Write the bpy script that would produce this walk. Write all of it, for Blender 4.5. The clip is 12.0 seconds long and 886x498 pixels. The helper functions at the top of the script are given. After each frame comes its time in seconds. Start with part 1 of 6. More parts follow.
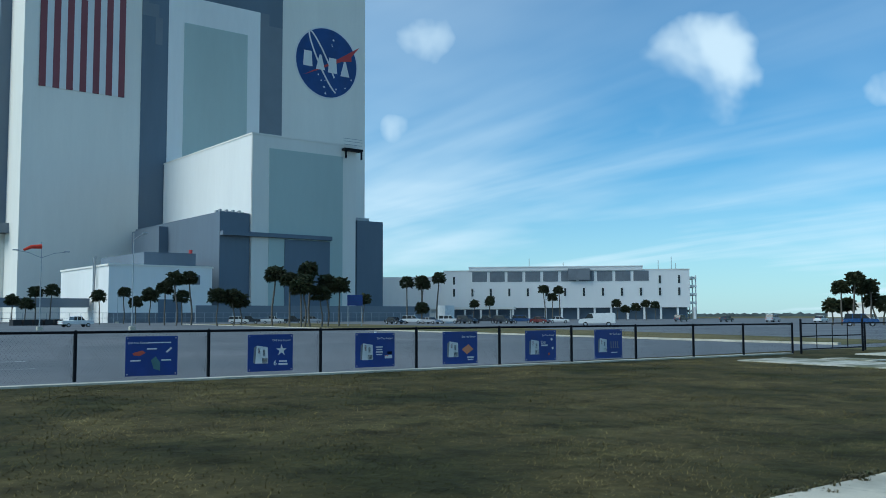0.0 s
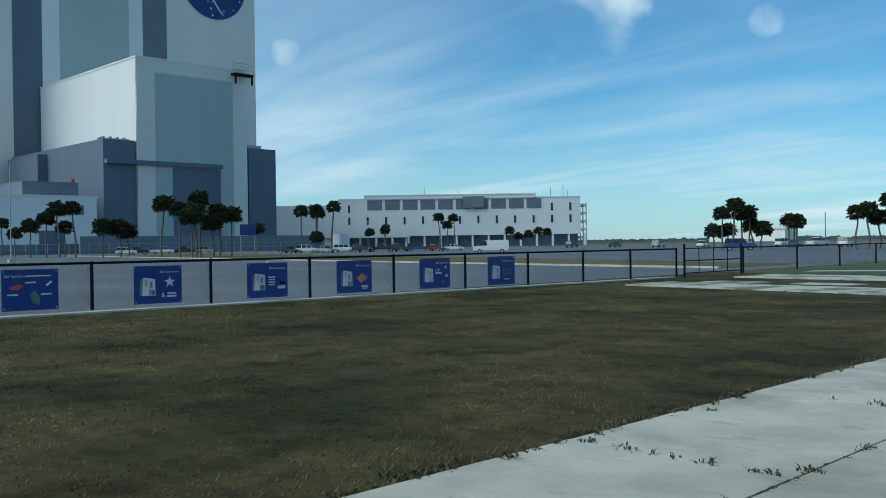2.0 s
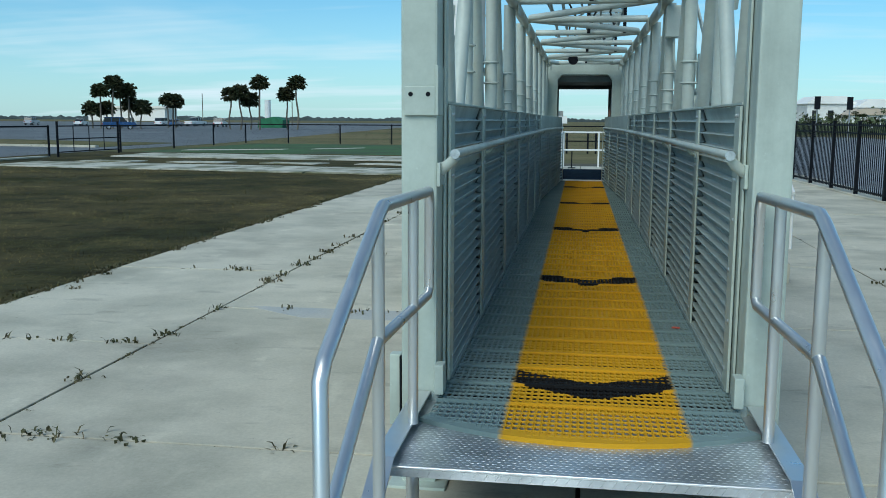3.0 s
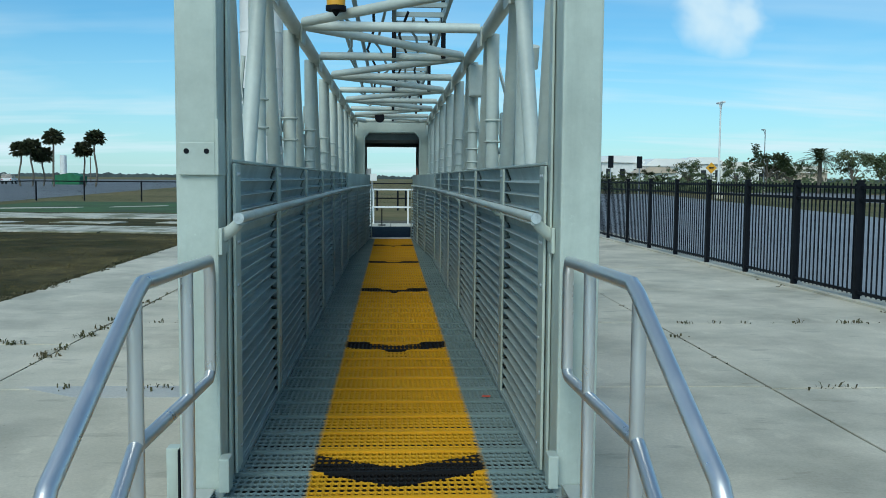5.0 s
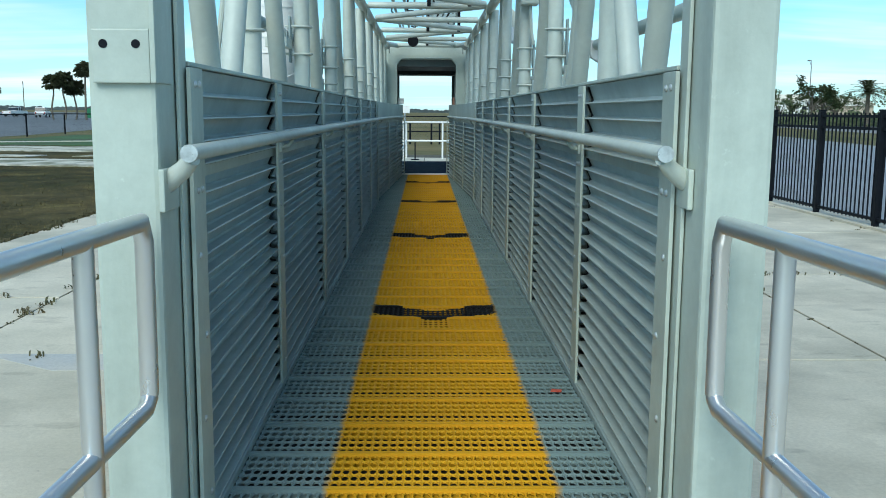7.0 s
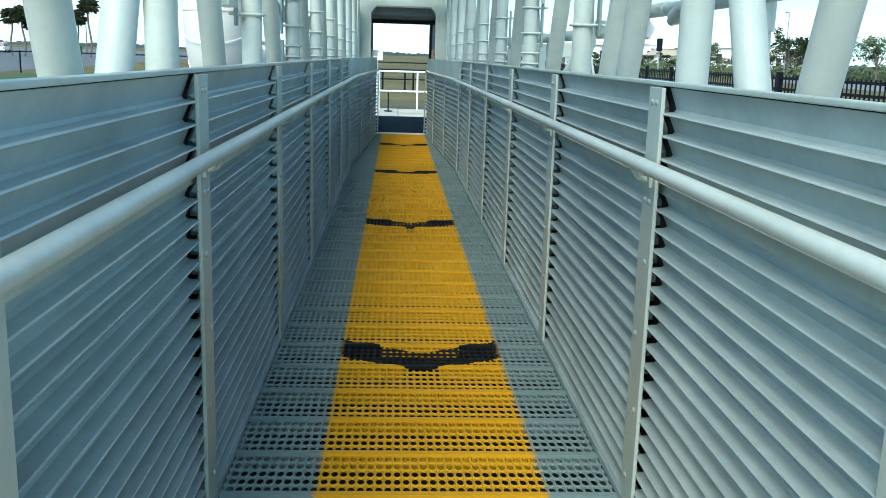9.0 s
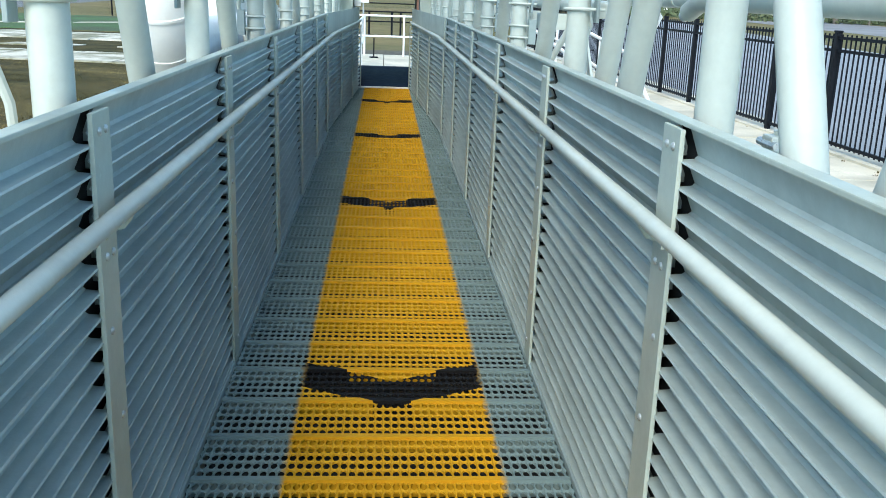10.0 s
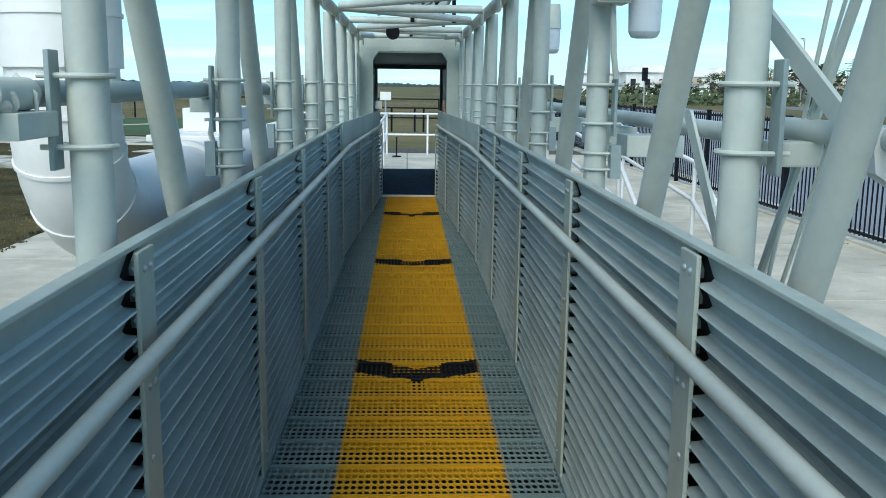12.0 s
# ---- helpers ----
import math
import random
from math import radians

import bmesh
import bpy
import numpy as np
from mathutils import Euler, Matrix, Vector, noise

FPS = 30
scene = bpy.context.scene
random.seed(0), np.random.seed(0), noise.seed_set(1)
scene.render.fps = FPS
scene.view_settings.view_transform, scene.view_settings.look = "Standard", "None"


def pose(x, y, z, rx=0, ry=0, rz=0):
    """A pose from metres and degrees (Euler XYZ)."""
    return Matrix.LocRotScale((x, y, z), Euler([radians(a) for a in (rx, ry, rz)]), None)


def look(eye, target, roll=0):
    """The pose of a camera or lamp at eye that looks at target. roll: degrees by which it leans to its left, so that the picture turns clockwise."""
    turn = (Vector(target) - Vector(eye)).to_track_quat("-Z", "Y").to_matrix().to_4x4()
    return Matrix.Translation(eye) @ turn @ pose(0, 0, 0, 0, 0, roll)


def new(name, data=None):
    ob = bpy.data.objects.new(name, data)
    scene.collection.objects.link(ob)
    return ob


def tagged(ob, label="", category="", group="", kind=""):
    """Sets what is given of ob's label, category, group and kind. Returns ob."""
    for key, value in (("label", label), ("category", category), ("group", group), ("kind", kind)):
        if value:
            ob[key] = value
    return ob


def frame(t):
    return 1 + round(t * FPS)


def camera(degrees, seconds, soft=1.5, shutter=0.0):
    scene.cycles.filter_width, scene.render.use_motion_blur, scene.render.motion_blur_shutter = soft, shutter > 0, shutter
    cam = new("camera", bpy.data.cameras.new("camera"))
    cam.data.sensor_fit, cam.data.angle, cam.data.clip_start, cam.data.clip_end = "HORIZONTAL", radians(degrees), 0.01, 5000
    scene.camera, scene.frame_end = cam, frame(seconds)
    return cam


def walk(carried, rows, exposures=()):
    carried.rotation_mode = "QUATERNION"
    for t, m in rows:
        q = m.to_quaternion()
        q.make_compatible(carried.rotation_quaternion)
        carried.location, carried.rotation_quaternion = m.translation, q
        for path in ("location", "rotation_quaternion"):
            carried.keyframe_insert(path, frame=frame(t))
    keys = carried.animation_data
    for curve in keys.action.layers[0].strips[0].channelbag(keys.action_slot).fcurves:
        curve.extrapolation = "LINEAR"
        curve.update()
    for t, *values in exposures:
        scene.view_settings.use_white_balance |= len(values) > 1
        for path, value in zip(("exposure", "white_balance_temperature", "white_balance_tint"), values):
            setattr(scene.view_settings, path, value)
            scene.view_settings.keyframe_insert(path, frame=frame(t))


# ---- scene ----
cam = camera(51.5, 12.0, soft=0.9)
PATH = [
    (0, (-0.167, 0.498, 1.665), (-1.739, 1.725, 1.811), -0.2),
    (0.5, (-0.296, 0.552, 1.657), (-1.994, 1.574, 1.927), 1.2),
    (0.8, (-0.422, 0.634, 1.681), (-2.145, 1.609, 1.965), 1.3),
    (1, (-0.462, 0.627, 1.693), (-2.184, 1.611, 1.955), 1.1),
    (1.5, (-0.451, 0.632, 1.676), (-2.088, 1.771, 1.821), 0.3),
    (2, (-0.258, 0.639, 1.673), (-1.686, 2.04, 1.661), -0.8),
    (2.5, (-0.135, 0.591, 1.643), (-1.061, 2.352, 1.446), -1.0),
    (3, (-0.047, 0.657, 1.636), (-0.337, 2.616, 1.358), 0.3),
    (3.5, (0.01, 0.658, 1.624), (-0.017, 2.639, 1.344), 1.5),
    (3.7, (0.01, 0.663, 1.619), (0.014, 2.643, 1.336), 1.3),
    (5.3, (0.0, 1.195, 1.653), (0.117, 3.187, 1.522), 0.4),
    (5.5, (0.004, 1.314, 1.651), (0.073, 3.309, 1.524), 0.4),
    (6, (-0.036, 1.594, 1.641), (-0.02, 3.588, 1.486), 0.3),
    (6.5, (-0.04, 1.928, 1.607), (0.007, 3.911, 1.351), 0.1),
    (6.7, (-0.018, 2.084, 1.596), (0.022, 4.064, 1.317), 0.4),
    (8.3, (-0.088, 3.22, 1.615), (-0.002, 5.189, 1.277), 1.0),
    (8.5, (-0.083, 3.309, 1.68), (0.022, 5.274, 1.319), 1.5),
    (9, (-0.098, 3.587, 1.768), (0.011, 5.541, 1.356), 1.7),
    (9.5, (-0.084, 3.811, 1.868), (0.046, 5.746, 1.381), 1.4),
    (10, (-0.021, 4.125, 1.96), (0.115, 6.047, 1.424), 2.1),
    (10.5, (0.004, 4.427, 2.026), (0.115, 6.348, 1.481), 2.0),
    (11, (0.0, 4.791, 2.082), (0.123, 6.736, 1.632), 2.3),
    (11.5, (0.023, 5.24, 2.062), (0.127, 7.197, 1.664), 1.5),
    (12, (-0.032, 5.71, 2.063), (0.048, 7.677, 1.713), 0.7),
]
EXPOSURES = [(0, -0.03, 5850, -1), (1.5, -0.08, 5900, -1), (2.3, -0.25, 6000, -1), (3.5, 0.0, 6150, -1), (5.4, -0.10, 6100, -2), (6.0, -0.07, 6100, -2), (7.0, 0.35, 6200, -1), (8.5, 0.85, 6250, -2), (9.5, 1.1, 6450, 3), (10, 1.2, 6550, 6), (10.5, 1.0, 6650, 9), (11, 0.48, 6450, 7), (11.5, 0.47, 6350, 5), (12, 0.42, 6300, 4)]
walk(cam, [(t, look(e, g, r)) for t, e, g, r in PATH], EXPOSURES)

# ---- sky and sun ----
SUN_EL, SUN_AZ = 42.0, 199.0
world = bpy.data.worlds.new("world")
scene.world = world
world.use_nodes = True
wt = world.node_tree
wbg = wt.nodes["Background"]
wbg.inputs[1].default_value = 0.108


def wnode(kind, *ins, **props):
    """A node in the world with its inputs linked or set, in order; None leaves one alone."""
    n = wt.nodes.new(kind)
    for k, v in props.items():
        if k == "op":
            n.operation = v
    for i, v in enumerate(ins):
        if v is None:
            continue
        if isinstance(v, bpy.types.NodeSocket):
            wt.links.new(v, n.inputs[i])
        else:
            n.inputs[i].default_value = v
    return n


sky = wt.nodes.new("ShaderNodeTexSky")
sky.sky_type = "NISHITA"
sky.sun_disc = False
sky.sun_elevation = radians(SUN_EL)
sky.sun_rotation = radians(SUN_AZ)
sky.air_density = 1.0
sky.dust_density = 0.4
sky.ozone_density = 4.0
co = wt.nodes.new("ShaderNodeTexCoord").outputs["Generated"]
sep = wnode("ShaderNodeSeparateXYZ", co).outputs
zup = wnode("ShaderNodeMath", sep[2], 0.10, op="ADD").outputs[0]
zup = wnode("ShaderNodeMath", zup, 0.03, op="MAXIMUM").outputs[0]
cu = wnode("ShaderNodeMath", sep[0], zup, op="DIVIDE").outputs[0]
cv = wnode("ShaderNodeMath", sep[1], zup, op="DIVIDE").outputs[0]
cxy = wnode("ShaderNodeCombineXYZ", cu, cv, 0.0).outputs[0]
cmap = wt.nodes.new("ShaderNodeMapping")
cmap.inputs["Rotation"].default_value = (0, 0, radians(38))
cmap.inputs["Scale"].default_value = (0.32, 1.5, 1.0)
wt.links.new(cxy, cmap.inputs[0])


def wnoise(vec, scale, detail, rough=0.55, dist=0.0):
    n = wt.nodes.new("ShaderNodeTexNoise")
    wt.links.new(vec, n.inputs["Vector"])
    for k, v in (("Scale", scale), ("Detail", detail), ("Roughness", rough), ("Distortion", dist)):
        n.inputs[k].default_value = v
    return n.outputs[0]


def wrange(v, a, b, c=0.0, d=1.0):
    n = wt.nodes.new("ShaderNodeMapRange")
    n.interpolation_type = "SMOOTHSTEP"
    wt.links.new(v, n.inputs[0])
    for i, k in enumerate((a, b, c, d)):
        n.inputs[1 + i].default_value = k
    return n.outputs[0]


streak = wrange(wnoise(cmap.outputs[0], 0.75, 4.5, 0.52, 0.4), 0.38, 0.80, 0.0, 0.75)
veil = wrange(wnoise(cxy, 0.5, 4.0), 0.35, 0.75, 0.0, 0.5)
low = wrange(sep[2], 0.02, 0.30, 1.0, 0.35)
wisps = wnode("ShaderNodeMath", wnode("ShaderNodeMath", streak, veil, op="ADD").outputs[0], low, op="MULTIPLY").outputs[0]
fluff = wnoise(co, 9.0, 4.0, 0.5, 0.3)
# heaped clouds: direction and half width in degrees
CLOUDS = [
    (-0.597, 0.775, 0.222, 2.3), (-0.585, 0.780, 0.240, 2.5), (-0.562, 0.792, 0.262, 2.0), (-0.765, 0.575, 0.293, 1.5),
    (-0.801, 0.570, 0.200, 0.9), (-0.764, 0.616, 0.205, 0.8), (-0.433, 0.877, 0.220, 0.9),
    (-0.930, 0.139, 0.341, 2.2), (-0.972, 0.074, 0.225, 2.5), (-0.982, 0.098, 0.161, 2.8), (-0.979, 0.142, 0.145, 1.4),
    (-0.992, 0.111, 0.063, 1.2), (-0.992, 0.078, 0.103, 2.0), (0.339, 0.921, 0.190, 2.8),
    (-0.9, -0.4, 0.3, 6.0), (-0.4, -0.9, 0.5, 8.0), (0.7, -0.5, 0.4, 7.0),
]
wn_ = wt.nodes.new("ShaderNodeTexNoise")
wt.links.new(co, wn_.inputs["Vector"])
wn_.inputs["Scale"].default_value, wn_.inputs["Detail"].default_value, wn_.inputs["Roughness"].default_value = 8.0, 4.0, 0.55
shift = wnode("ShaderNodeVectorMath", wn_.outputs["Color"], (0.5, 0.5, 0.5), op="SUBTRACT").outputs[0]
shift = wnode("ShaderNodeVectorMath", shift, (0.10, 0.10, 0.075), op="MULTIPLY").outputs[0]
warped = wnode("ShaderNodeVectorMath", wnode("ShaderNodeVectorMath", co, shift, op="ADD").outputs[0], op="NORMALIZE").outputs[0]
heaps = None
for x, y, z, r in CLOUDS:
    r *= 0.85
    v = Vector((x, y, z)).normalized()
    d = wnode("ShaderNodeVectorMath", warped, tuple(v), op="DOT_PRODUCT").outputs["Value"]
    m = wrange(d, math.cos(radians(r * 2.2)), 1.0)
    if r < 1.5:
        m = wnode("ShaderNodeMath", m, 0.62, op="MULTIPLY").outputs[0]
    heaps = m if heaps is None else wnode("ShaderNodeMath", heaps, m, op="MAXIMUM").outputs[0]
heaps = wrange(wnode("ShaderNodeMath", heaps, wrange(fluff, 0.32, 0.68, 0.2, 1.1), op="MULTIPLY").outputs[0], 0.08, 1.0, 0.0, 0.85)
haze = wrange(sep[2], -0.02, 0.20, 0.42, 0.0)
cover = wnode("ShaderNodeMath", wnode("ShaderNodeMath", wisps, heaps, op="MAXIMUM").outputs[0], haze, op="MAXIMUM").outputs[0]
wmix = wt.nodes.new("ShaderNodeMix")
wmix.data_type = "RGBA"
wt.links.new(cover, wmix.inputs[0])
tint = wt.nodes.new("ShaderNodeMix")
tint.data_type, tint.blend_type = "RGBA", "MULTIPLY"
tint.inputs[0].default_value = 1.0
wt.links.new(sky.outputs[0], tint.inputs[6])
tint.inputs[7].default_value = (0.585, 1.03, 1.19, 1)
wt.links.new(tint.outputs[2], wmix.inputs[6])
wmix.inputs[7].default_value = (7.5, 8.5, 9.35, 1)
wt.links.new(wmix.outputs[2], wbg.inputs[0])

sun = new("sun", bpy.data.lights.new("sun", "SUN"))
sun.data.energy = 2.35
sun.data.angle = radians(40)
sun.data.color = (1.0, 0.94, 0.86)
sa, se = radians(SUN_AZ), radians(SUN_EL)
sun.matrix_world = look(Vector((math.sin(sa) * math.cos(se), math.cos(sa) * math.cos(se), math.sin(se))) * 50, (0, 0, 0))


# ---- materials ----
def material(name, base, rough=0.6, metal=0.0, dark=0.0, scale=2.0, fine=0.0, fine_scale=60.0, bump=0.0, bump_scale=80.0, second=None,
             spread=(0.4, 0.65), spec=0.5, stretch=(1, 1, 1), rnd=0.0, coat=0.0):
    """A surface: base colour, broad stains (dark, scale) towards a second colour, fine grain, relief, and a shift from piece to piece (rnd)."""
    m = bpy.data.materials.new(name)
    m.use_nodes = True
    t = m.node_tree
    p = t.nodes["Principled BSDF"]
    p.inputs["Roughness"].default_value = rough
    p.inputs["Metallic"].default_value = metal
    p.inputs["Specular IOR Level"].default_value = spec
    p.inputs["Coat Weight"].default_value = coat
    pos = t.nodes.new("ShaderNodeNewGeometry").outputs["Position"]
    mp = t.nodes.new("ShaderNodeMapping")
    mp.inputs["Scale"].default_value = stretch
    t.links.new(pos, mp.inputs[0])
    pos = mp.outputs[0]

    def noise_of(sc, det=5.0, ro=0.6):
        n = t.nodes.new("ShaderNodeTexNoise")
        t.links.new(pos, n.inputs["Vector"])
        n.inputs["Scale"].default_value, n.inputs["Detail"].default_value, n.inputs["Roughness"].default_value = sc, det, ro
        return n.outputs[0]

    def ranged(v, a, b, c, d):
        n = t.nodes.new("ShaderNodeMapRange")
        t.links.new(v, n.inputs[0])
        for i, k in enumerate((a, b, c, d)):
            n.inputs[1 + i].default_value = k
        return n.outputs[0]

    if second is None:
        second = tuple(c * (1 - dark) for c in base)
    mix = t.nodes.new("ShaderNodeMix")
    mix.data_type = "RGBA"
    t.links.new(ranged(noise_of(scale), spread[0], spread[1], 0, 1), mix.inputs[0])
    mix.inputs[6].default_value, mix.inputs[7].default_value = (*base, 1), (*second, 1)
    col = mix.outputs[2]
    if fine or rnd:
        hsv = t.nodes.new("ShaderNodeHueSaturation")
        t.links.new(col, hsv.inputs["Color"])
        val = ranged(noise_of(fine_scale, 3.0, 0.7), 0.25, 0.75, 1 - fine, 1 + fine)
        if rnd:
            oi = t.nodes.new("ShaderNodeObjectInfo").outputs["Random"]
            mul = t.nodes.new("ShaderNodeMath")
            mul.operation = "MULTIPLY"
            t.links.new(val, mul.inputs[0])
            t.links.new(ranged(oi, 0, 1, 1 - rnd, 1 + rnd), mul.inputs[1])
            val = mul.outputs[0]
        t.links.new(val, hsv.inputs["Value"])
        col = hsv.outputs[0]
    t.links.new(col, p.inputs["Base Color"])
    t.links.new(ranged(noise_of(scale * 3), 0.3, 0.7, max(rough - 0.1, 0.03), min(rough + 0.1, 1)), p.inputs["Roughness"])
    if bump:
        b = t.nodes.new("ShaderNodeBump")
        b.inputs["Strength"].default_value = 0.6
        b.inputs["Distance"].default_value = bump
        t.links.new(noise_of(bump_scale), b.inputs["Height"])
        t.links.new(b.outputs[0], p.inputs["Normal"])
    return m


M_PAINT = material("grey_green_paint", (0.47, 0.535, 0.475), 0.45, dark=0.2, scale=1.6, fine=0.05, fine_scale=35, bump=0.0006, bump_scale=120, rnd=0.03)
M_SLAT = material("louvre_paint", (0.41, 0.48, 0.46), 0.42, dark=0.22, scale=1.8, fine=0.06, fine_scale=30, bump=0.0008, bump_scale=100, rnd=0.06)
M_PAINT_DULL = material("weathered_grey_paint", (0.31, 0.385, 0.38), 0.5, dark=0.25, scale=2.2, fine=0.06, fine_scale=30, bump=0.0008, bump_scale=90, rnd=0.05)
M_TUBE = material("grey_tube_paint", (0.56, 0.61, 0.55), 0.45, dark=0.2, scale=1.2, fine=0.05, fine_scale=25, bump=0.0008, bump_scale=60)
M_BOLT = material("bright_bolt", (0.62, 0.66, 0.66), 0.35, metal=0.6, dark=0.3, scale=40)
M_ALU = material("brushed_aluminium", (0.74, 0.74, 0.73), 0.36, metal=0.85, dark=0.08, scale=3, stretch=(1, 1, 0.4))
M_TREAD = material("tread_plate_metal", (0.70, 0.72, 0.73), 0.40, metal=0.8, dark=0.35, scale=4, fine=0.06, fine_scale=60)
# near-black colour standing in for shade under the grating and behind the slats
M_SHADE_SHEET = material("painted_shade_sheet", (0.02, 0.022, 0.022), 0.8, dark=0.4, scale=3)
M_WHITE = material("white_duct_paint", (0.80, 0.80, 0.77), 0.45, dark=0.12, scale=1.5, fine=0.03, fine_scale=20, bump=0.001, bump_scale=40)
M_BLACK = material("black_powder_coat", (0.006, 0.008, 0.012), 0.65, spec=0.15, dark=0.3, scale=3)
M_BLACKMAT = material("black_paint", (0.02, 0.02, 0.022), 0.6, dark=0.3, scale=12, fine=0.2)
M_NAVY = material("navy_floor_mat", (0.004, 0.011, 0.042), 0.8, spec=0.12, dark=0.3, scale=3, fine=0.1)
# grey lowered so that the room's inner shade is in the colour
M_ROOM_SHADE = material("shade_painted_room_panel", (0.16, 0.18, 0.18), 0.6, dark=0.3, scale=2)
M_CONC = material("weathered_concrete", (0.61, 0.57, 0.455), 0.85, second=(0.45, 0.43, 0.34), scale=0.9, fine=0.10, fine_scale=45, bump=0.002, bump_scale=70, rnd=0.05)
M_CONC_OLD = material("old_broken_concrete", (0.55, 0.53, 0.44), 0.9, second=(0.17, 0.17, 0.10), scale=0.7, spread=(0.45, 0.6), fine=0.2, fine_scale=9, bump=0.004, bump_scale=20)
M_PATCH = material("patch_concrete", (0.43, 0.45, 0.44), 0.85, second=(0.52, 0.50, 0.44), scale=1.5, fine=0.12, fine_scale=40, bump=0.002, bump_scale=70)
M_JOINT = material("joint_dirt", (0.10, 0.09, 0.06), 0.95, dark=0.5, scale=6, fine=0.2)
M_ASPH = material("parking_asphalt", (0.115, 0.128, 0.135), 0.85, second=(0.165, 0.172, 0.175), scale=0.08, fine=0.12, fine_scale=14, bump=0.002, bump_scale=60)
# asphalt with its low-angle sheen painted in as a paler blue-grey
M_ASPH_PALE = material("sheen_painted_asphalt", (0.27, 0.285, 0.30), 0.7, second=(0.21, 0.225, 0.24), scale=0.12, fine=0.1, fine_scale=12, bump=0.002, bump_scale=60)
M_ROADC = material("pale_road", (0.22, 0.22, 0.22), 0.85, second=(0.16, 0.16, 0.16), scale=0.1, fine=0.08, fine_scale=8)
M_GRASS = material("dry_grass_ground", (0.085, 0.070, 0.028), 0.95, second=(0.036, 0.036, 0.013), scale=0.28, spread=(0.4, 0.62), fine=0.30, fine_scale=5, bump=0.03, bump_scale=9, spec=0.1)
M_FIELD = material("rough_field", (0.19, 0.155, 0.075), 0.95, second=(0.095, 0.10, 0.042), scale=0.05, fine=0.25, fine_scale=0.9, spec=0.1)
M_LAWN = material("green_lawn", (0.050, 0.115, 0.028), 0.95, second=(0.045, 0.062, 0.022), scale=0.3, fine=0.25, fine_scale=4, bump=0.02, bump_scale=9)
M_BLADE = material("grass_blades", (0.24, 0.19, 0.08), 0.85, second=(0.072, 0.070, 0.026), scale=0.28, spread=(0.38, 0.62), fine=0.3, fine_scale=14, spec=0.15)
M_WEED = material("weed_leaves", (0.060, 0.066, 0.026), 0.85, second=(0.13, 0.105, 0.055), scale=5, fine=0.3, fine_scale=30)
M_LINE = material("road_line_paint", (0.5, 0.5, 0.48), 0.8, second=(0.25, 0.25, 0.25), scale=0.7, spread=(0.42, 0.6))
M_BARK = material("palm_bark", (0.16, 0.14, 0.11), 0.9, dark=0.4, scale=3, fine=0.2, fine_scale=12)
M_FROND = material("palm_fronds", (0.042, 0.055, 0.020), 0.7, second=(0.055, 0.055, 0.022), scale=0.6, fine=0.35, fine_scale=3)
M_LEAF = material("tree_leaves", (0.060, 0.088, 0.034), 0.75, second=(0.10, 0.115, 0.05), scale=0.5, fine=0.35, fine_scale=3)
# leaf green paled and blued to paint in distance haze
M_FARTREE = material("haze_tinted_woods", (0.065, 0.085, 0.080), 0.95, dark=0.4, scale=0.03, fine=0.3, fine_scale=0.2)
M_SIDING = material("pale_metal_siding", (0.84, 0.81, 0.73), 0.7, dark=0.07, scale=0.03, fine=0.02, fine_scale=0.5, stretch=(1, 1, 0.15))
M_SIDING_W = material("white_metal_siding", (0.85, 0.84, 0.80), 0.65, dark=0.06, scale=0.04, fine=0.02, fine_scale=0.5, stretch=(1, 1, 0.2))
M_SLATE = material("slate_grey_siding", (0.135, 0.175, 0.22), 0.65, dark=0.12, scale=0.04, fine=0.03, fine_scale=0.4, stretch=(1, 1, 0.2))
M_SLATE2 = material("faded_slate_siding", (0.19, 0.22, 0.25), 0.7, dark=0.1, scale=0.05)
M_DOORGRN = material("grey_green_door_siding", (0.46, 0.545, 0.505), 0.65, dark=0.06, scale=0.04, fine=0.02, fine_scale=0.4, stretch=(1, 1, 0.2))
M_REDSTRIPE = material("faded_red_paint", (0.24, 0.075, 0.085), 0.7, dark=0.12, scale=0.06)
M_FLAGBLUE = material("flag_blue_paint", (0.012, 0.02, 0.05), 0.6, dark=0.2, scale=0.1)
M_LOGOBLUE = material("emblem_blue_paint", (0.012, 0.06, 0.22), 0.6, dark=0.25, scale=0.1)
M_LOGORED = material("emblem_red_paint", (0.50, 0.05, 0.05), 0.6, dark=0.1, scale=0.1)
M_FLAGWHITE = material("white_paint", (0.74, 0.74, 0.72), 0.7, dark=0.05, scale=0.1)
M_SIGN = material("blue_sign_vinyl", (0.012, 0.045, 0.24), 0.4, dark=0.15, scale=2)
M_SIGNRED = material("sign_red_print", (0.55, 0.10, 0.06), 0.5, dark=0.1, scale=4)
M_SIGNORANGE = material("sign_orange_print", (0.65, 0.25, 0.12), 0.5, dark=0.1, scale=4)
M_SIGNGREEN = material("sign_teal_print", (0.09, 0.20, 0.20), 0.5, dark=0.2, scale=4)
M_YELLOW = material("safety_yellow", (0.72, 0.36, 0.02), 0.5, dark=0.2, scale=6)
M_WSOCK = material("orange_windsock_cloth", (0.75, 0.06, 0.025), 0.8, dark=0.2, scale=2)
M_GLASSDARK = material("dark_window_glass", (0.03, 0.035, 0.04), 0.12, dark=0.3, scale=0.5)
M_GREYPANEL = material("grey_window_louvre", (0.20, 0.22, 0.24), 0.5, dark=0.2, scale=0.3)
M_TYRE = material("tyre_rubber", (0.02, 0.02, 0.02), 0.8, dark=0.2, scale=5)
M_RIM = material("wheel_rim_metal", (0.5, 0.5, 0.52), 0.35, metal=0.8, dark=0.2, scale=5)
